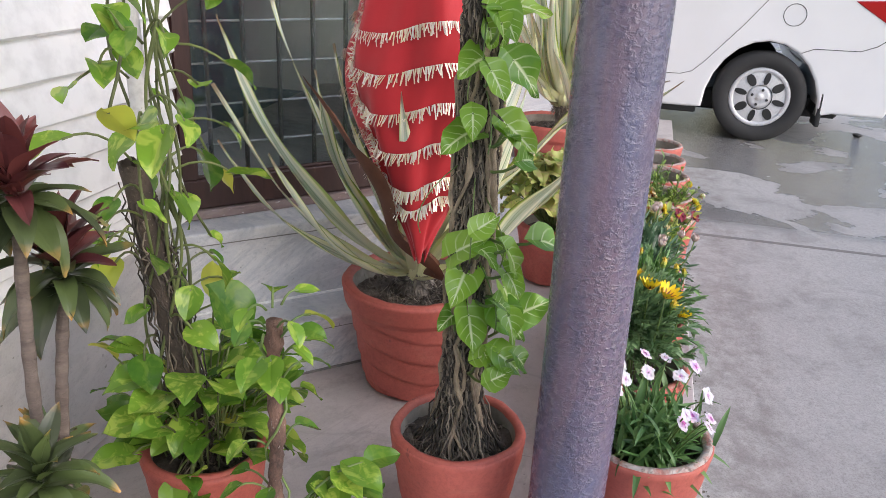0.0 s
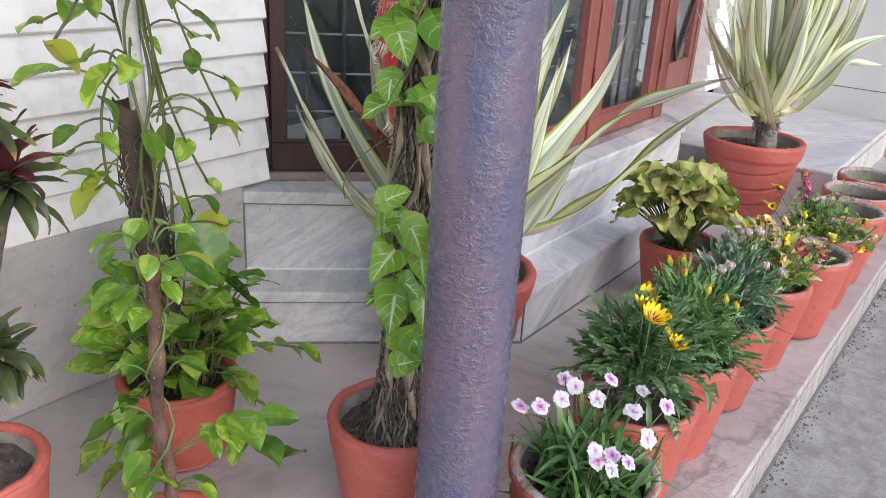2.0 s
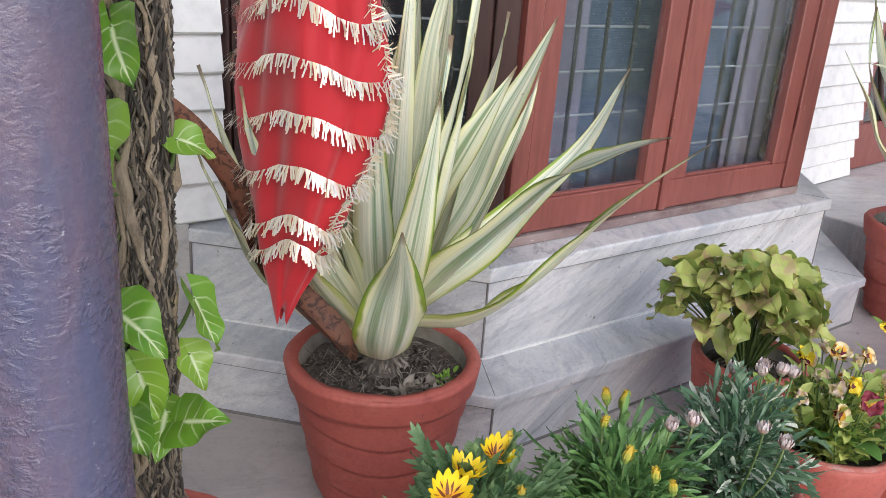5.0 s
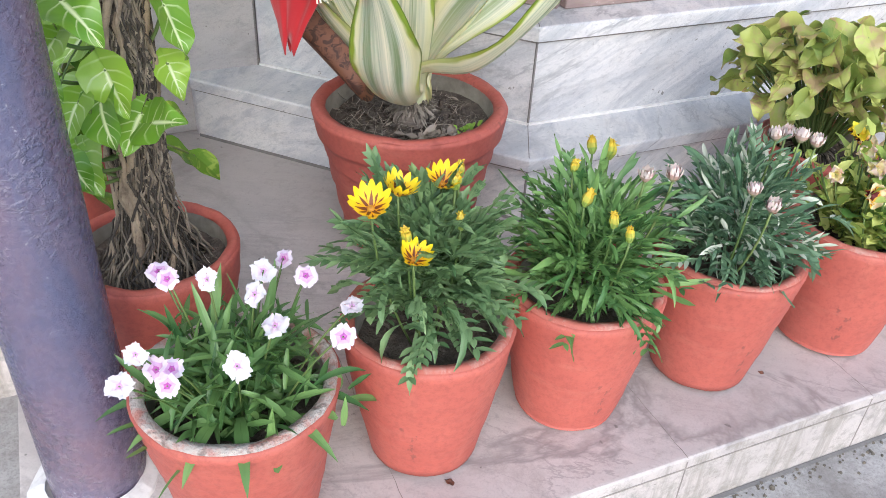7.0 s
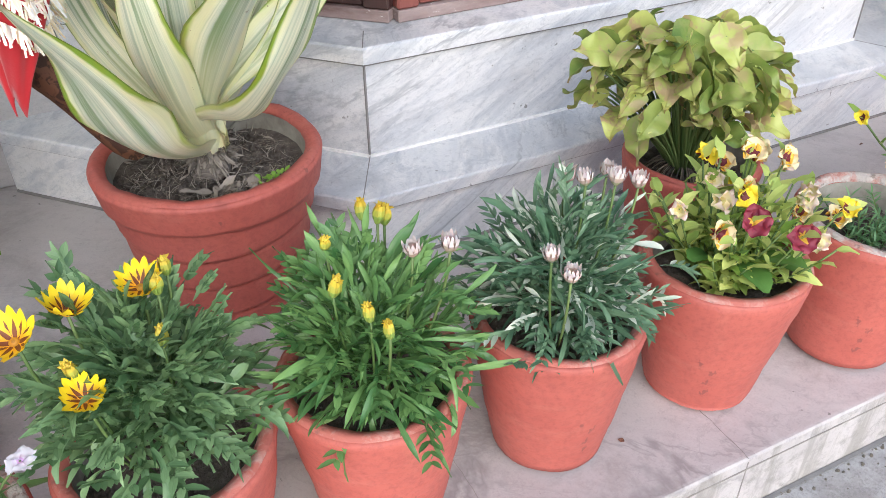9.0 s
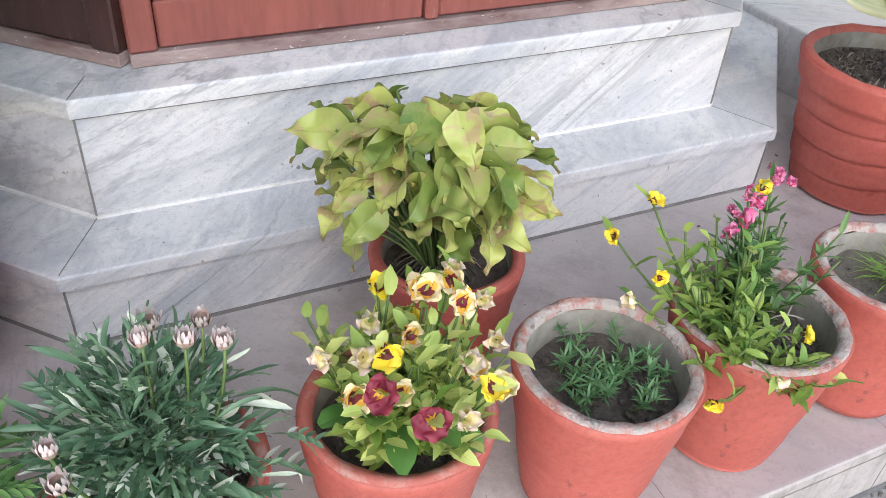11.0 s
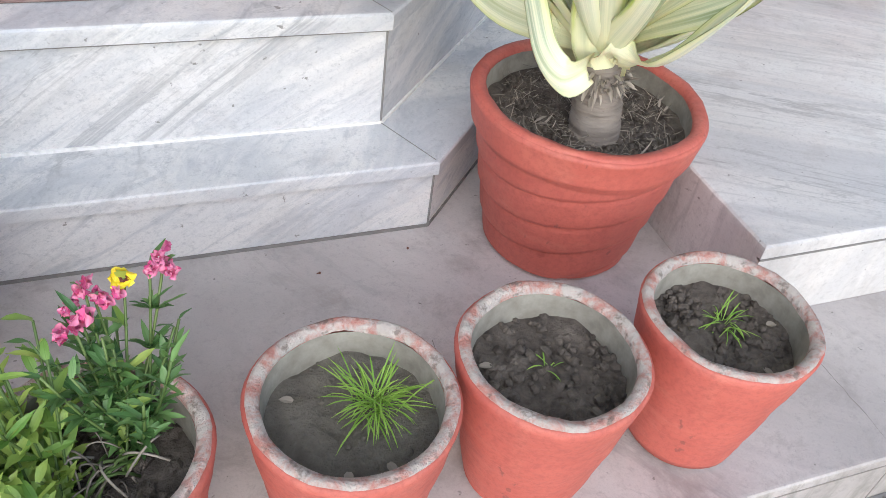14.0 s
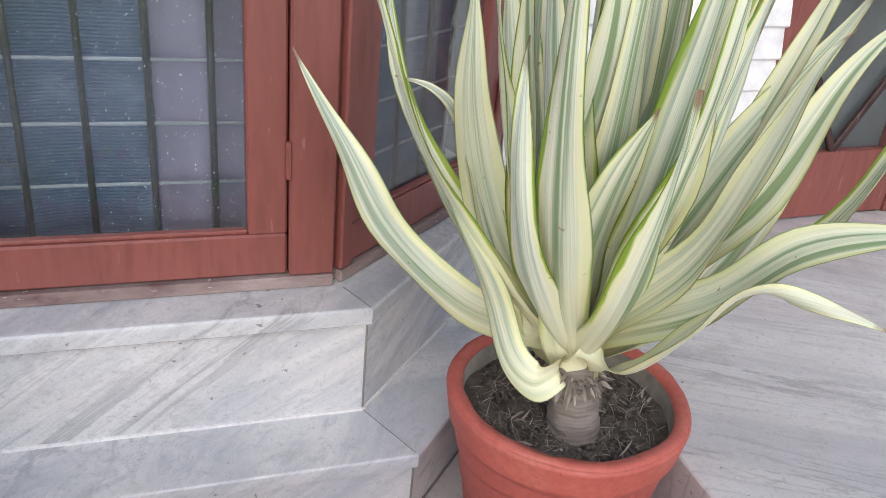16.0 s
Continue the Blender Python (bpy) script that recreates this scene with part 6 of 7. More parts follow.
def syngonium(x, y):
    rng = random.Random(51)
    random.seed(51)
    e = thing("potted_syngonium", "arrowhead vine climbing a rooted pole in a terracotta pot", "potted plant", (x, y, 0))
    pot(e, .143, .237, .105, 51, "plain", .035)
    clods(e, .115, .20, 51, 120)
    litter(e, .11, .205, 51, 90)
    rooted_pole(e, .028, .195, 1.45, 51, fibres=1500, lean=(.03, 0))
    for a0, r0 in ((232, .0062), (262, .0042), (205, .0045), (325, .0045), (178, .004), (100, .006)):
        pts, rad = [], []
        for i in range(42):
            w = radians(a0 + 26 * math.sin(i * .17 + a0) + 12 * math.sin(i * .9 + a0) + rng.uniform(-10, 10))
            z = .20 + i * .03
            q = .041 + rng.uniform(-.004, .005) + .035 * max(0, 1 - i / 5) ** 2
            pts.append((q * math.cos(w) + .03 * (z - .22), q * math.sin(w), z))
            rad.append(r0 * rng.uniform(.6, 1.25) * (1.45 if i % 5 == 0 else 1))
        vs, fs = tube(pts, rad, 9)
        put_mesh("vine_stem", vs, fs, M_VINE, e, True, "gnarled tan vine stem")
    st = Heap()

    def leaf(p, tip, droop=.4, k=1.0):
        p, tip = Vector(p) - Vector((x, y, 0)), Vector(tip) - Vector((x, y, 0))
        b = Vector((.03 * (p.z - .3), 0, max(.24, p.z - rng.uniform(.02, .07))))
        o = Vector((p.x - b.x, p.y - b.y, 0))
        b = b + o.normalized() * .035
        vs, fs = tube(curve_pts(b, p, (0, 0, -.01), 4), [.003] * 5, 5)
        st.add(vs, fs)
        d = tip - p
        d = d.normalized() * d.length + o.normalized() * .45 * d.length
        arrow_leaf(e, p, d.normalized(), min(.080, max(.05, d.length * k * .58)), L_SYN, droop + rng.uniform(-.2, .4), (o.normalized() * .45 + Vector((rng.uniform(-.5, .1), rng.uniform(-.5, .1), .9))), lobe=.42, W=.44)

    leaf((-.80, -.25, .50), (-.875, -.33, .45), .3, 1.15)
    leaf((-.79, -.29, .50), (-.735, -.375, .565), .2, 1.1)
    leaf((-.89, -.27, .46), (-.84, -.345, .40), .5)
    leaf((-.836, -.264, .575), (-.80, -.27, .475), .2, 1.1)
    leaf((-.745, -.215, .64), (-.765, -.27, .51), .3)
    leaf((-.75, -.20, .55), (-.77, -.25, .47), .3, 1.0)
    leaf((-.87, -.33, .69), (-.80, -.385, .66), .5, 1.2)
    leaf((-.845, -.19, .60), (-.915, -.18, .53), .3, 1.3)
    leaf((-.865, -.175, .645), (-.83, -.30, .74), .2)
    leaf((-.864, -.205, .52), (-.89, -.235, .42), .3, 1.1)
    leaf((-.85, -.26, .53), (-.835, -.325, .45), .3, 1.1)
    leaf((-.85, -.175, .51), (-.90, -.145, .49), .4)
    leaf((-.845, -.185, .87), (-.91, -.13, .845), .4, 1.3)
    leaf((-.85, -.25, .89), (-.85, -.31, .83), .3, 1.2)
    leaf((-.845, -.20, 1.0), (-.91, -.16, .985), .4, 1.4)
    leaf((-.835, -.25, 1.0), (-.815, -.31, .90), .3, 1.2)
    leaf((-.76, -.22, .86), (-.70, -.24, .84), .5)
    for _ in range(10):
        p = Vector((rng.uniform(-.93, -.87), rng.uniform(-.31, -.22), rng.uniform(.42, .72)))
        leaf(p, p + Vector((rng.uniform(-.05, .06), rng.uniform(-.05, .0), rng.uniform(-.09, .05))), rng.uniform(.2, .7), 1.1)
    for _ in range(8):
        p = Vector((rng.uniform(-.93, -.86), rng.uniform(-.30, -.16), rng.uniform(.80, 1.2)))
        leaf(p, p + Vector((rng.uniform(-.06, .08), rng.uniform(-.05, .0), rng.uniform(-.08, .06))), rng.uniform(.2, .7), 1.1)
    for _ in range(5):
        p = Vector((rng.uniform(-.85, -.74), rng.uniform(-.28, -.1), rng.uniform(1.05, 1.35)))
        leaf(p, p + Vector((rng.uniform(-.08, .10), rng.uniform(-.10, .05), rng.uniform(-.02, .08))), rng.uniform(.2, .7), 1.2)
    for _ in range(7):
        a = rng.uniform(130, 260)
        q, z = Vector((.04 * math.cos(radians(a)), .04 * math.sin(radians(a)), 0)), rng.uniform(.5, 1.2)
        pts = curve_pts(q + Vector((.03 * (z - .22), 0, z)), q * rng.uniform(1.8, 3) + Vector((rng.uniform(-.03, .03), 0, z - rng.uniform(.05, .16))), q * .8, 7)
        vs, fs = tube(pts, [.0013] * 8, 4)
        st.add(vs, fs)
    st.mesh("petiole_tangle", M_STEM, e)["kind"] = "stuff"


def pothos(x, y):
    rng = random.Random(61)
    random.seed(61)
    e = thing("potted_pothos", "pothos vine climbing a pipe in a terracotta pot", "potted plant", (x, y, 0))
    pot(e, .13, .195, .098, 61, "plain", .03)
    clods(e, .1, .16, 61, 50)
    rooted_pole(e, .030, .15, .78, 61, fibres=80, lean=(.0, .16))
    vs, fs = tube([(.012, .07, .5), (.008, .085, .9), (-.01, .10, 1.5)], [.0175, .0175, .0175], 14)
    put_mesh("support_pipe", vs, fs, M_PIPE, e, True, "white plastic support pipe")
    st = Heap()
    # vines up the pole
    for s in range(5):
        pts, w0, sway = [], rng.uniform(0, 6.28), rng.uniform(2.5, 5.0)
        for i in range(61):
            f = i / 60
            w = w0 + sway * f + .7 * math.sin(f * 11 + s)
            q = .034 + .014 * math.sin(f * 17 + 2 * s) + .02 * max(0, math.sin(f * 7 + s))
            pts.append((q * math.cos(w), .04 + .06 * f + q * math.sin(w), .20 + 1.15 * f))
        vs, fs = tube(pts, [.0034 + .0006 * math.sin(i * .8) for i in range(61)], 7)
        st.add(vs, fs)

    def leaf(p, d, L, droop=None, yellow=.03):
        mat = L_YELLOW if rng.random() < yellow else L_POTHOS
        vs, fs, uv = blade(L, L * rng.uniform(.38, .46), heart, 10, 3, droop if droop is not None else rng.uniform(.2, 1.1), rng.uniform(.1, .45), .24, .10, ph=rng.uniform(0, 6), twist=rng.uniform(-.5, .5))
        m = aim(p, d, (0, 0, 1), rng.uniform(-.6, .6))
        put_mesh("leaf", [m @ v for v in vs], fs, mat, e, True, "", uv)

    for i in range(44):
        z = .42 + .9 * (i + rng.random()) / 44
        o = sph(rng.uniform(140, 350) if rng.random() < .75 else rng.uniform(0, 360), 0)
        b = Vector((0, .075, z)) + o * .03
        pt = b + o * rng.uniform(.03, .15) + Vector((0, 0, rng.uniform(-.02, .06)))
        vs, fs = tube(curve_pts(b, pt, (rng.uniform(-.01, .01), 0, .025), 6), [.0024] * 7, 5)
        st.add(vs, fs)
        leaf(pt, (o * .7 + Vector((rng.uniform(-.5, .5), rng.uniform(-.5, .5), rng.uniform(-.8, .3)))).normalized(), rng.uniform(.045, .082), yellow=.09)
    for i in range(96):
        az = rng.uniform(0, 360)
        o = sph(az, 0)
        b = Vector((0, 0, .18)) + o * rng.uniform(.0, .08)
        q = rng.random()
        pt = b + o * rng.uniform(.01, .12) + Vector((0, 0, rng.uniform(.05, .33) * (1 - .45 * q)))
        vs, fs = tube(curve_pts(b, pt, (0, 0, .03), 5), [.0022] * 6, 5)
        st.add(vs, fs)
        leaf(pt, (o * .8 + Vector((rng.uniform(-.5, .5), rng.uniform(-.5, .5), rng.uniform(0, .6)))).normalized(), rng.uniform(.045, .10), rng.uniform(.2, .9))
    # two broad blotched leaves low on the pole
    leaf(Vector((.03, -.03, .52)), Vector((.25, -.5, -.75)).normalized(), .13, .3, 0)
    leaf(Vector((.08, -.05, .42)), Vector((.45, -.5, -.5)).normalized(), .12, .3, 0)
    # runners trailing off the pot
    for az, L, dz in ((-20, .30, -.02), (-5, .24, .05), (195, .19, -.13), (180, .19, -.1), (205, .17, -.14), (300, .17, -.05)):
        d = sph(az, 0)
        pts = curve_pts((d.x * .06, d.y * .06, .2), (d.x * L, d.y * L, .2 + dz), (0, 0, .03), 8)
        vs, fs = tube(pts, [.0025] * 9, 5)
        st.add(vs, fs)
        for i in (4, 6, 8):
            leaf(pts[i], (d + Vector((rng.uniform(-.6, .6), rng.uniform(-.6, .6), -.4))).normalized(), rng.uniform(.055, .085))
    # hanging loops by the pipe
    for p, q in (((.06, .1, 1.25), (.20, .05, .72)), ((.02, .05, 1.2), (.15, .12, .5)), ((-.05, .1, 1.2), (-.20, .0, .92)), ((-.02, .05, 1.0), (-.17, -.02, 1.04)), ((.03, .06, .95), (.13, .03, .60)), ((-.02, .06, .86), (-.12, .0, .66)), ((.05, .08, 1.15), (.17, .02, 1.08))):
        pts = curve_pts(p, q, (rng.uniform(-.05, .06), rng.uniform(-.03, .03), rng.uniform(0, .06)), 8)
        vs, fs = tube(pts, [.0028] * 9, 5)
        st.add(vs, fs)
        for i in (4, 6, 8):
            leaf(pts[i], (rng.uniform(-1, 1), rng.uniform(-1, 0), -.6), rng.uniform(.04, .065), yellow=.2)
    st.mesh("vine_tangle", M_VINEGREEN, e)["kind"] = "stuff"


def stick_plant(x, y):
    """A lichen-covered stake with pothos on it, in a low pot."""
    rng = random.Random(71)
    random.seed(71)
    e = thing("potted_vine", "young pothos on a lichen-covered stake in a low pot", "potted plant", (x, y, 0))
    pot(e, .105, .075, .085, 71, "plain", .03)
    vs, fs = tube([(.006 * math.sin(i * .12), .004 * math.cos(i * .2), .06 + .0075 * i) for i in range(76)], [.0125 + .0015 * math.sin(i * .28) + .0035 * noise.noise((i * .35, 7, 0)) for i in range(76)], 14)
    vs = [v + Vector((noise.noise(v * 90), noise.noise(v * 90 + Vector((3, 0, 0))), 0)) * .0028 for v in vs]
    put_mesh("stake", vs, fs, M_STICK, e, True, "lichen-covered wooden stake")
    st = Heap()
    pts = [(.02 * math.cos(i * 1.1), .02 * math.sin(i * 1.1), .12 + .035 * i) for i in range(15)]
    vs, fs = tube(pts, [.0024] * 15, 5)
    st.add(vs, fs)
    for end, lift in (((.20, -.10, .17), .05), ((.13, -.12, .30), .03), ((-.10, .02, .10), .03)):
        pts = curve_pts((.01, 0, .22), end, (0, 0, lift), 8)
        vs, fs = tube(pts, [.0022] * 9, 5)
        st.add(vs, fs)
        for i in (3, 5, 6, 8):
            L = rng.uniform(.055, .085)
            vs, fs, uv = blade(L, L * .43, heart, 10, 3, rng.uniform(.2, .8), .3, .24, .10, ph=rng.uniform(0, 6))
            m = aim(pts[i], (rng.uniform(-.6, .8), rng.uniform(-.9, .1), rng.uniform(-.7, .3)), (0, 0, 1), rng.uniform(-.4, .4))
            put_mesh("leaf", [m @ v for v in vs], fs, L_POTHOS, e, True, "", uv)
    for i in range(26):
        z = rng.choice((.65, .64, .62, .60, .56, .52, .40, .31, .24, .2, .16))
        d = sph(rng.uniform(0, 360), 0)
        b = Vector((0, 0, z)) + d * .015
        pt = b + d * rng.uniform(.02, .06) + Vector((0, 0, .02))
        vs, fs = tube(curve_pts(b, pt, (0, 0, .01), 4), [.002] * 5, 5)
        st.add(vs, fs)
        L = rng.uniform(.035, .06)
        vs, fs, uv = blade(L, L * .42, heart, 8, 3, rng.uniform(.3, 1), .22, .22, .05)
        m = aim(pt, (d + Vector((0, 0, rng.uniform(-.7, .1)))).normalized(), (0, 0, 1), rng.uniform(-.4, .4))
        put_mesh("leaf", [m @ v for v in vs], fs, L_POTHOS if i % 11 else L_YELLOW, e, True, "", uv)
    st.mesh("vine_tangle", M_STEM, e)["kind"] = "stuff"


def faded_bush(x, y):
    rng = random.Random(81)
    random.seed(81)
    e = thing("potted_syngonium", "bushy yellowing arrowhead plant with crinkled leaves in a terracotta pot", "potted plant", (x, y, 0))
    pot(e, .137, .222, .10, 81, "plain", .04)
    clods(e, .11, .175, 81, 60)
    st, rt = Heap(), Heap()
    for i in range(110):
        a = rng.uniform(0, 6.28)
        q = rng.uniform(.02, .055)
        vs, fs = tube(curve_pts((q * math.cos(a) * .6 - .02, q * math.sin(a) * .6, .21), (q * 1.6 * math.cos(a) - .02, q * 1.6 * math.sin(a), .172), (0, 0, .01), 4), [.0013] * 5, 4)
        rt.add(vs, fs)
    rt.mesh("root_tangle", M_ROOT, e)["kind"] = "stuff"
    for i in range(112):
        az = rng.uniform(0, 360)
        o = sph(az, 0)
        q = rng.random() ** .6
        el = rng.random()
        b = Vector((-.02, 0, .19)) + o * .02
        pt = Vector((-.035, .03, .315)) + o * (.155 * q) + Vector((0, 0, .01 + .165 * el * (1.05 - .45 * q * q)))
        vs, fs = tube(curve_pts(b, pt, (0, 0, .02), 5), [.0024] * 6, 5)
        st.add(vs, fs)
        L = rng.uniform(.05, .086)
        vs, fs, uv = blade(L, L * .40, arrow, 16, 4, rng.uniform(-.3, 1.7), rng.uniform(.0, .5), .42, .21, wf=10 + 4 * rng.random(), twist=rng.uniform(-.9, .9), ph=rng.uniform(0, 6))
        m = aim(pt, (o + Vector((rng.uniform(-.5, .5), rng.uniform(-.5, .5), rng.uniform(-.8, .5)))).normalized(), (0, 0, 1), rng.uniform(-1.1, 1.1))
        put_mesh("leaf", [m @ v for v in vs], fs, L_FADED, e, True, "", uv)
    st.mesh("petiole_tangle", M_STEM, e)["kind"] = "stuff"


def dracaena(x, y):
    rng = random.Random(91)
    random.seed(91)
    e = thing("potted_dracaena", "dark red-green dracaena with several canes in a terracotta pot", "potted plant", (x, y, 0))
    pot(e, .13, .225, .095, 91, "plain", .035)
    clods(e, .1, .19, 91, 50)
    heads = [((.17, .08, .655), .135, 44, .5), ((.10, .08, .80), .15, 46, .42), ((.11, .11, .33), .11, 30, 2), ((-.02, .0, .42), .12, 26, 2), ((.16, .16, .27), .09, 20, 2)]
    for (hx, hy, hz), L, n, red in heads:
        pts = curve_pts((hx * .25, hy * .25, .18), (hx, hy, hz), (-.02, 0, 0), 22)
        vs, fs = tube(pts, [.0088 + .0014 * (i % 2) for i in range(23)], 10)
        put_mesh("cane", vs, fs, M_DCANE, e, True, "ringed brown cane")
        for i in range(n):
            f = i / n
            az = i * 137.5 + rng.uniform(-15, 15)
            d = sph(az, -12 + 96 * f + rng.uniform(-10, 10))
            LL = L * rng.uniform(.7, 1.08) * (1 - .2 * f)
            vs, fs, uv = blade(LL, LL * .17, lance, 9, 2, rng.uniform(.5, 1.9) * (1.1 - .8 * f), .4, wave=.12, ph=rng.uniform(0, 6), twist=rng.uniform(-.4, .4))
            m = aim(Vector((hx, hy, hz + .06 * f)), d)
            put_mesh("leaf", [m @ v for v in vs], fs, L_DRACR if f > red else L_DRAC, e, True, "", uv)


syngonium(-.818, -.19)
pothos(-.975, .31)
stick_plant(-1.2, .04)
faded_bush(.613, -.228)
dracaena(-1.43, .28)


# ---- the parked car ----
k = Mat("white_car_paint", 0.25)
k.b.inputs["Coat Weight"].default_value = 0.6
dust = k.noise(k.place(), 3.0, 5)
M_CARPAINT = k.done(k.mix(k.ramp(dust, (0.45, 0), (0.75, 0.35)), (0.88, 0.88, 0.885), (0.80, 0.80, 0.80)))
M_TYRE = paint("tyre_rubber", (0.025, 0.025, 0.026), (0.05, 0.05, 0.05), 0.8, 20)
M_ALLOY = paint("silver_wheel", (0.74, 0.74, 0.75), (0.68, 0.68, 0.69), 0.3, 12, metal=0.15, bump=0.02)
M_BLACK = paint("black_plastic", (0.015, 0.015, 0.016), (0.03, 0.03, 0.03), 0.55, 20)
k = Mat("car_window", 0.05)
M_CARGLASS = k.done((0.02, 0.025, 0.03))
k = Mat("red_lamp", 0.12)
M_REDLAMP = k.done((0.45, 0.01, 0.015))


def car(x, y0):
    """A white saloon standing along y; x: its near side, y0: the rear axle."""
    c = thing("car", "white saloon car parked beyond the porch", "car", (x, y0, ROAD))
    W = 1.68
    out = [(-.84, .25), (-.90, .36), (-.90, .72), (-.86, 1.0), (-.70, 1.06), (-.2, 1.11), (1.0, 1.12), (2.2, 1.02), (2.9, .88), (3.2, .70), (3.25, .45), (3.2, .24), (2.97, .22)]
    for i in range(13):
        a = math.pi * i / 12
        out.append((2.58 + .40 * math.cos(a), .325 + .40 * math.sin(a) - .1 * (1 - math.sin(a))))
    out += [(2.1, .22), (.5, .22)]
    for i in range(13):
        a = math.pi * i / 12
        out.append((0 + .40 * math.cos(a), .325 + .40 * math.sin(a) - .1 * (1 - math.sin(a))))
    out += [(-.5, .25)]
    bm = bmesh.new()
    a = [bm.verts.new((0, p, q)) for p, q in out]
    b = [bm.verts.new((W, p, q)) for p, q in out]
    f1 = bm.faces.new(list(reversed(a)))
    f2 = bm.faces.new(b)
    n = len(out)
    for i in range(n):
        bm.faces.new((a[i], a[(i + 1) % n], b[(i + 1) % n], b[i]))
    bmesh.ops.recalc_face_normals(bm, faces=bm.faces[:])
    bmesh.ops.bevel(bm, geom=[e for e in bm.edges if (e.verts[0] in a and e.verts[1] in a) or (e.verts[0] in b and e.verts[1] in b)], offset=.02, segments=4, affect='EDGES', profile=.5)
    body = part("body", bm, M_CARPAINT, c, smooth=False)
    # cabin
    bm = bmesh.new()
    lo = [bm.verts.new(v) for v in ((.05, -.45, 1.07), (W - .05, -.45, 1.07), (W - .05, 2.0, 1.02), (.05, 2.0, 1.02))]
    hi = [bm.verts.new(v) for v in ((.24, .05, 1.42), (W - .24, .05, 1.42), (W - .24, 1.25, 1.45), (.24, 1.25, 1.45))]
    bm.faces.new(lo)
    bm.faces.new(list(reversed(hi)))
    for i in range(4):
        bm.faces.new((lo[i], lo[(i + 1) % 4], hi[(i + 1) % 4], hi[i]))
    bmesh.ops.recalc_face_normals(bm, faces=bm.faces[:])
    part("window", bm, M_CARGLASS, c, "dark tinted car windows")
    part("roof", box_bm((.22, .0, 1.425), (W - .22, 1.3, 1.475), .02, segs=2), M_CARPAINT, c)
    for py in (.35, 1.1):
        bm = box_bm((.03, py - .03, .98), (.07, py + .03, 1.45), .005)
        for v in bm.verts:
            v.co.x += (v.co.z - .98) * .41
        part("pillar", bm, M_BLACK, c)
    # seams
    vs, fs = tube([(-.001, .0, 1.09), (-.001, .05, 1.02), (-.001, .20, .82), (-.001, .42, .56), (-.001, .50, .48), (-.001, .58, .455), (-.001, .85, .45), (-.001, 1.5, .45)], [.0022] * 8, 5)
    put_mesh("door_seam", vs, fs, M_BLACK, body)
    vs, fs = tube([(-.001, 1.55, .23), (-.001, 1.56, 1.05)], [.0022] * 2, 5)
    put_mesh("door_seam", vs, fs, M_BLACK, body)
    vs, fs = tube([(-.001, -.22, .66), (-.001, -.30, .695), (-.001, -.60, .70), (-.001, -.70, .74), (-.001, -.80, .82)], [.0026] * 5, 5)
    put_mesh("bumper_seam", vs, fs, M_BLACK, body)
    vs, fs = tube([(-.001, -.13 + .075 * math.cos(q * math.pi / 12), .915 + .075 * math.sin(q * math.pi / 12)) for q in range(25)], [.0025] * 25, 5, False)
    put_mesh("fuel_flap", vs, fs, M_BLACK, body)
    part("side_skirt", box_bm((.05, .43, .17), (W - .05, 2.12, .225), .01), M_BLACK, c)
    bm = bmesh.new()
    shape = [(-.50, 1.03), (-.72, 1.045), (-.875, .99), (-.905, .84), (-.86, .80), (-.78, .86)]
    near, far_ = [bm.verts.new((-.007, p, q)) for p, q in shape], [bm.verts.new((.16, p, q)) for p, q in shape]
    bm.faces.new(near), bm.faces.new(list(reversed(far_)))
    for q in range(6):
        bm.faces.new((near[q], far_[q], far_[(q + 1) % 6], near[(q + 1) % 6]))
    bmesh.ops.recalc_face_normals(bm, faces=bm.faces[:])
    bmesh.ops.bevel(bm, geom=bm.edges[:], offset=.008, segments=2, affect='EDGES', profile=.6)
    part("taillight", bm, M_REDLAMP, c, "red tail lamp")
    for wy in (0, 2.58):
        vs, fs = [], []
        for q in range(19):
            a = math.pi * (q / 18 * 1.16 - .08)
            for px in (.035, .5, W - .5, W - .035):
                vs.append((px, wy + .392 * math.cos(a), .325 + .392 * math.sin(a)))
            if q:
                b0 = 4 * q - 4
                fs += [(b0, b0 + 1, b0 + 5, b0 + 4), (b0 + 2, b0 + 3, b0 + 7, b0 + 6)]
        put_mesh("wheel_arch_liner", vs, fs, M_BLACK, c, True, "black wheel arch liner")
    part("mud_flap", box_bm((.0, -.435, .15), (.2, -.40, .40), .012, segs=2), M_BLACK, c)
    part("underbody", box_bm((.27, -.60, .17), (W - .27, 3.1, .33), .02), M_BLACK, c)
    for wy in (0, 2.58):
        for side in (0, 1):
            wh = wheel(c)
            wh.matrix_local = Matrix.Translation((.10 if side == 0 else W - .10, wy, .325)) @ (Matrix.Identity(4) if side == 0 else Matrix.Rotation(math.pi, 4, 'Z'))
    return c


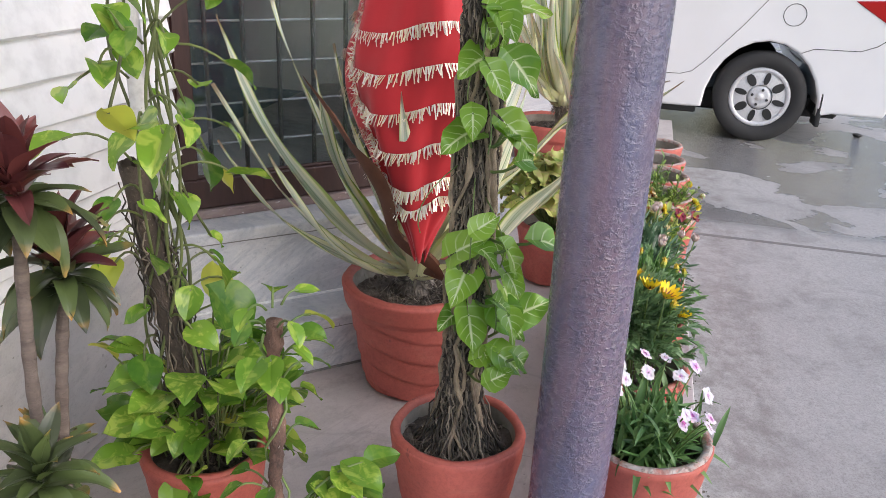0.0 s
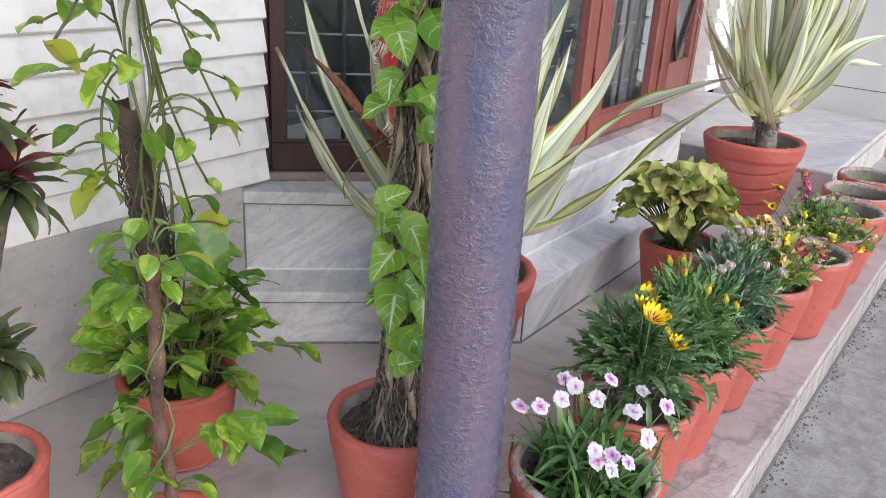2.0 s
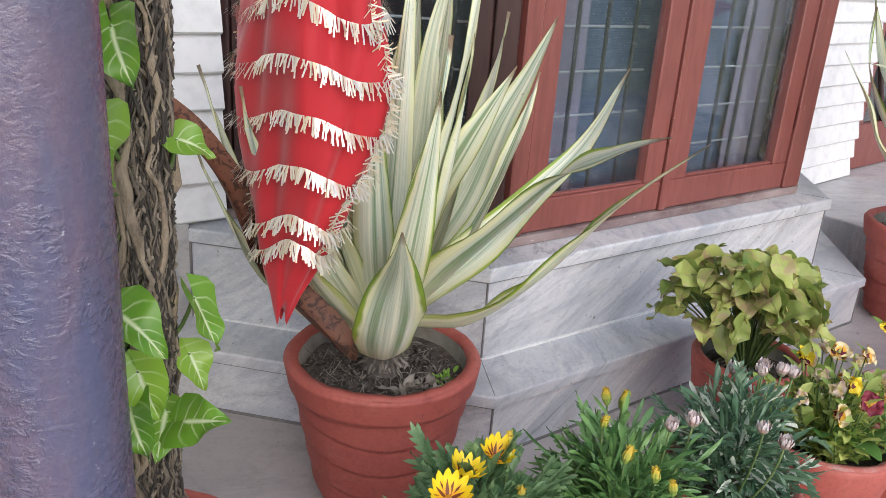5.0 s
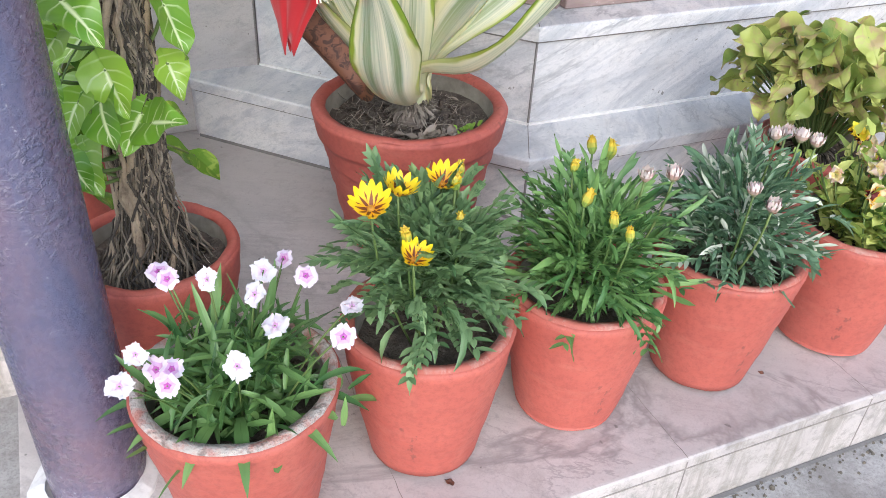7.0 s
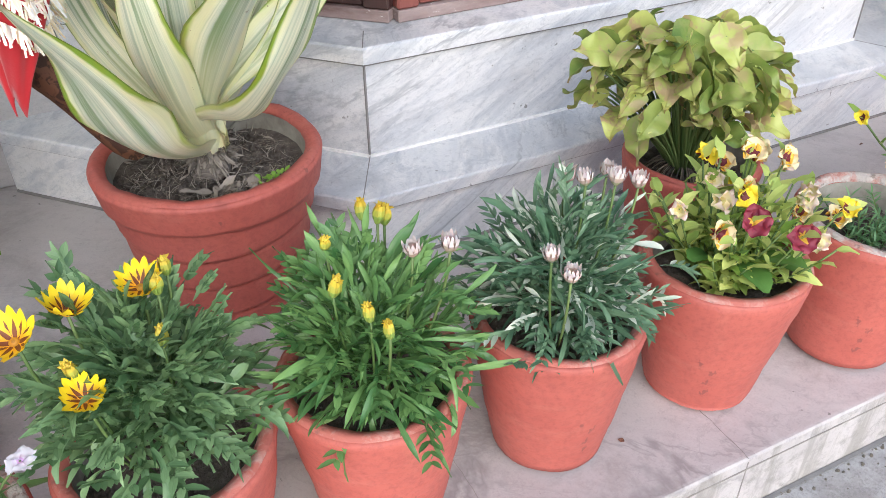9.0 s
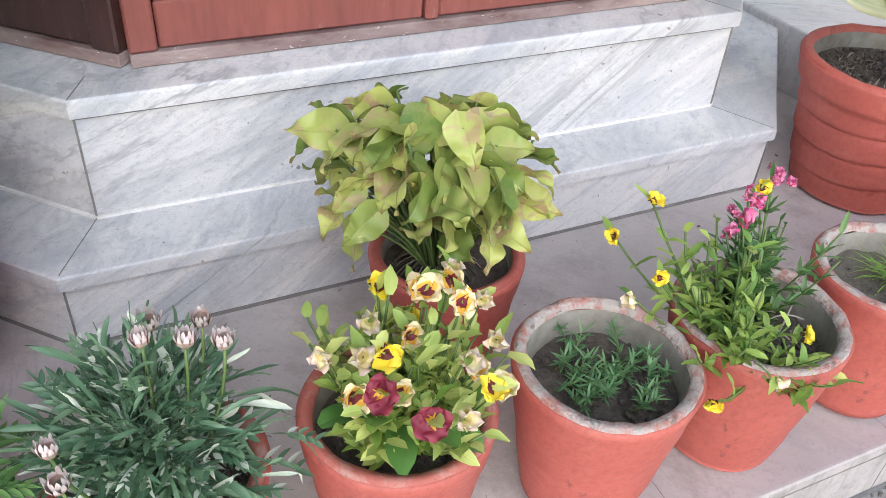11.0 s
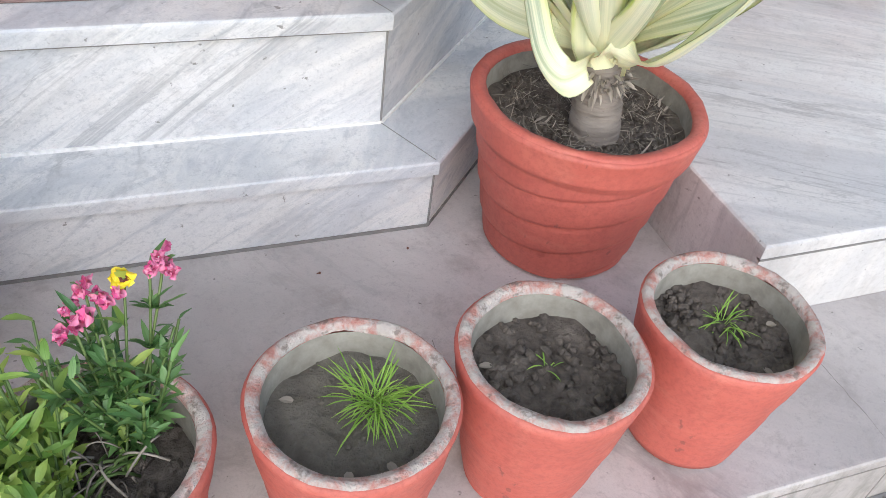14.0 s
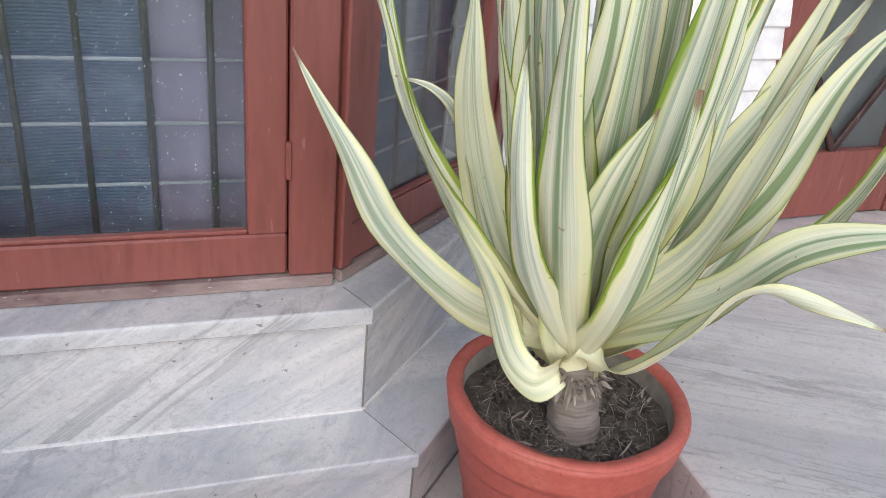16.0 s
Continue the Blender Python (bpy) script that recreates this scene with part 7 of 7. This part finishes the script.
def wheel(parent):
    """A wheel whose outer side faces -x: tyre, closed cover with eight black plates as openings, nuts."""
    def turned(vs):
        return [(-v[2], v[0], v[1]) for v in vs]
    prof = [(.20, -.09), (.26, -.10), (.31, -.095), (.325, -.06), (.325, .06), (.312, .082), (.27, .09), (.225, .078), (.212, .06), (.20, .0), (.20, -.09)]
    vs, fs = lathe(prof, 48)
    w = put_mesh("wheel", turned(vs), fs, M_TYRE, parent, True)
    vs, fs = lathe([(.212, .02), (.001, .02)], 32)
    put_mesh("dark_back", turned(vs), fs, M_BLACK, w)
    h = Heap()
    vs, fs = lathe([(.214, .03), (.214, .068), (.205, .074), (.182, .072), (.180, .05)], 48)
    h.add(vs, fs)
    vs, fs = lathe([(.088, .04), (.085, .066), (.05, .074), (.03, .066), (.028, .07), (.001, .071)], 32)
    h.add(vs, fs)
    vs, fs = lathe([(.213, .058), (.150, .070), (.09, .072)], 48)
    h.add(vs, fs)
    put_mesh("wheel_cover", turned(h.v), h.f, M_ALLOY, w, True, "silver wheel cover with eight black plates as openings")
    # black plates on the closed cover stand in for the dark of its openings
    for i in range(8):
        a = 2 * math.pi * (i + .3) / 8
        wide = .030 if i % 2 else .021
        q = []
        for r0, w0 in ((.095, .35), (.11, .8), (.135, 1.0), (.165, .85), (.182, .4)):
            for sg in (-1, 1):
                q.append((r0 * math.cos(a) - sg * w0 * wide * math.sin(a), r0 * math.sin(a) + sg * w0 * wide * math.cos(a), .0775 - .07 * max(0, r0 - .11)))
        q += [(p[0], p[1], .05) for p in q]
        ff = [(0, 1, 11, 10), (9, 8, 18, 19)]
        for b0 in range(0, 8, 2):
            ff += [(b0, b0 + 1, b0 + 3, b0 + 2), (b0, b0 + 2, b0 + 12, b0 + 10), (b0 + 1, b0 + 11, b0 + 13, b0 + 3)]
        put_mesh("cover_slot", turned(q), ff, M_BLACK, w, False, "black plate standing for a shaded opening in the cover")
    for i in range(4):
        a = 2 * math.pi * i / 4 + .3
        vs, fs = lathe([(.010, .06), (.010, .078), (.006, .082), (.0005, .082)], 10)
        put_mesh("wheel_nut", turned([(v[0] + .055 * math.cos(a), v[1] + .055 * math.sin(a), v[2]) for v in vs]), fs, M_TYRE, w)
    return w


car(4.02, -1.33)


# ---- dirt along the foot of the ledge ----
rng = random.Random(77)
h = Heap()
for _ in range(900):
    bm = bmesh.new()
    s = rng.uniform(.001, .0042) * (1.8 if rng.random() < .05 else 1)
    bmesh.ops.create_icosphere(bm, subdivisions=1, radius=s)
    px, py = rng.uniform(-1.0, 3.6), -.742 - abs(rng.gauss(0, .022))
    h.add([v.co * rng.uniform(.7, 1.2) + Vector((px, py, ROAD + s * .3)) for v in bm.verts], [tuple(v.index for v in f.verts) for f in bm.faces])
    bm.free()
tagged(h.mesh("grit", M_SILT, None, smooth=False), "grey grit and crumbs along the foot of the ledge", "grit", kind="stuff")


# ---- scraps lying on the ledge and the driveway ----
def scrap(x, y, z, size, seed):
    """A curled flake of dry leaf."""
    r = random.Random(seed)
    vs, fs, uv = blade(size, size * .32, lance, 8, 2, r.uniform(-.8, .8), .4, wave=.25, twist=r.uniform(-.6, .6), ph=seed)
    low = min(v.z for v in vs)
    o = put_mesh("leaf_scrap", [v - Vector((size / 2, 0, low)) for v in vs], fs, L_DEAD, None, True, "", uv)
    o.location, o.rotation_euler = (x, y, z), (0, 0, r.uniform(0, 6.28))
    o.modifiers.new("thickness", 'SOLIDIFY').thickness = .0006
    tagged(o, "small brown dry leaf scrap on the marble ledge", "leaf scrap", "scraps on the ledge")


for i, (x, y, size) in enumerate(((-0.461, -0.640, 0.016), (0.184, -0.614, 0.011), (1.769, 0.109, 0.010), (1.342, -0.089, 0.009), (1.532, -0.053, 0.008))):
    scrap(x, y, -.0035, size, i + 3)

bm = bmesh.new()
bmesh.ops.create_icosphere(bm, subdivisions=3, radius=.035)
for v in bm.verts:
    v.co = Vector((v.co.x * 1.3, v.co.y * .9, v.co.z * .45)) * (1 + .25 * noise.noise(v.co * 30))
stone = part("stone", bm, M_TYRE, None, smooth=True)
stone.location = (4.57, -2.17, ROAD + .014)
tagged(stone, "small dark stone on the wet driveway", "stone")
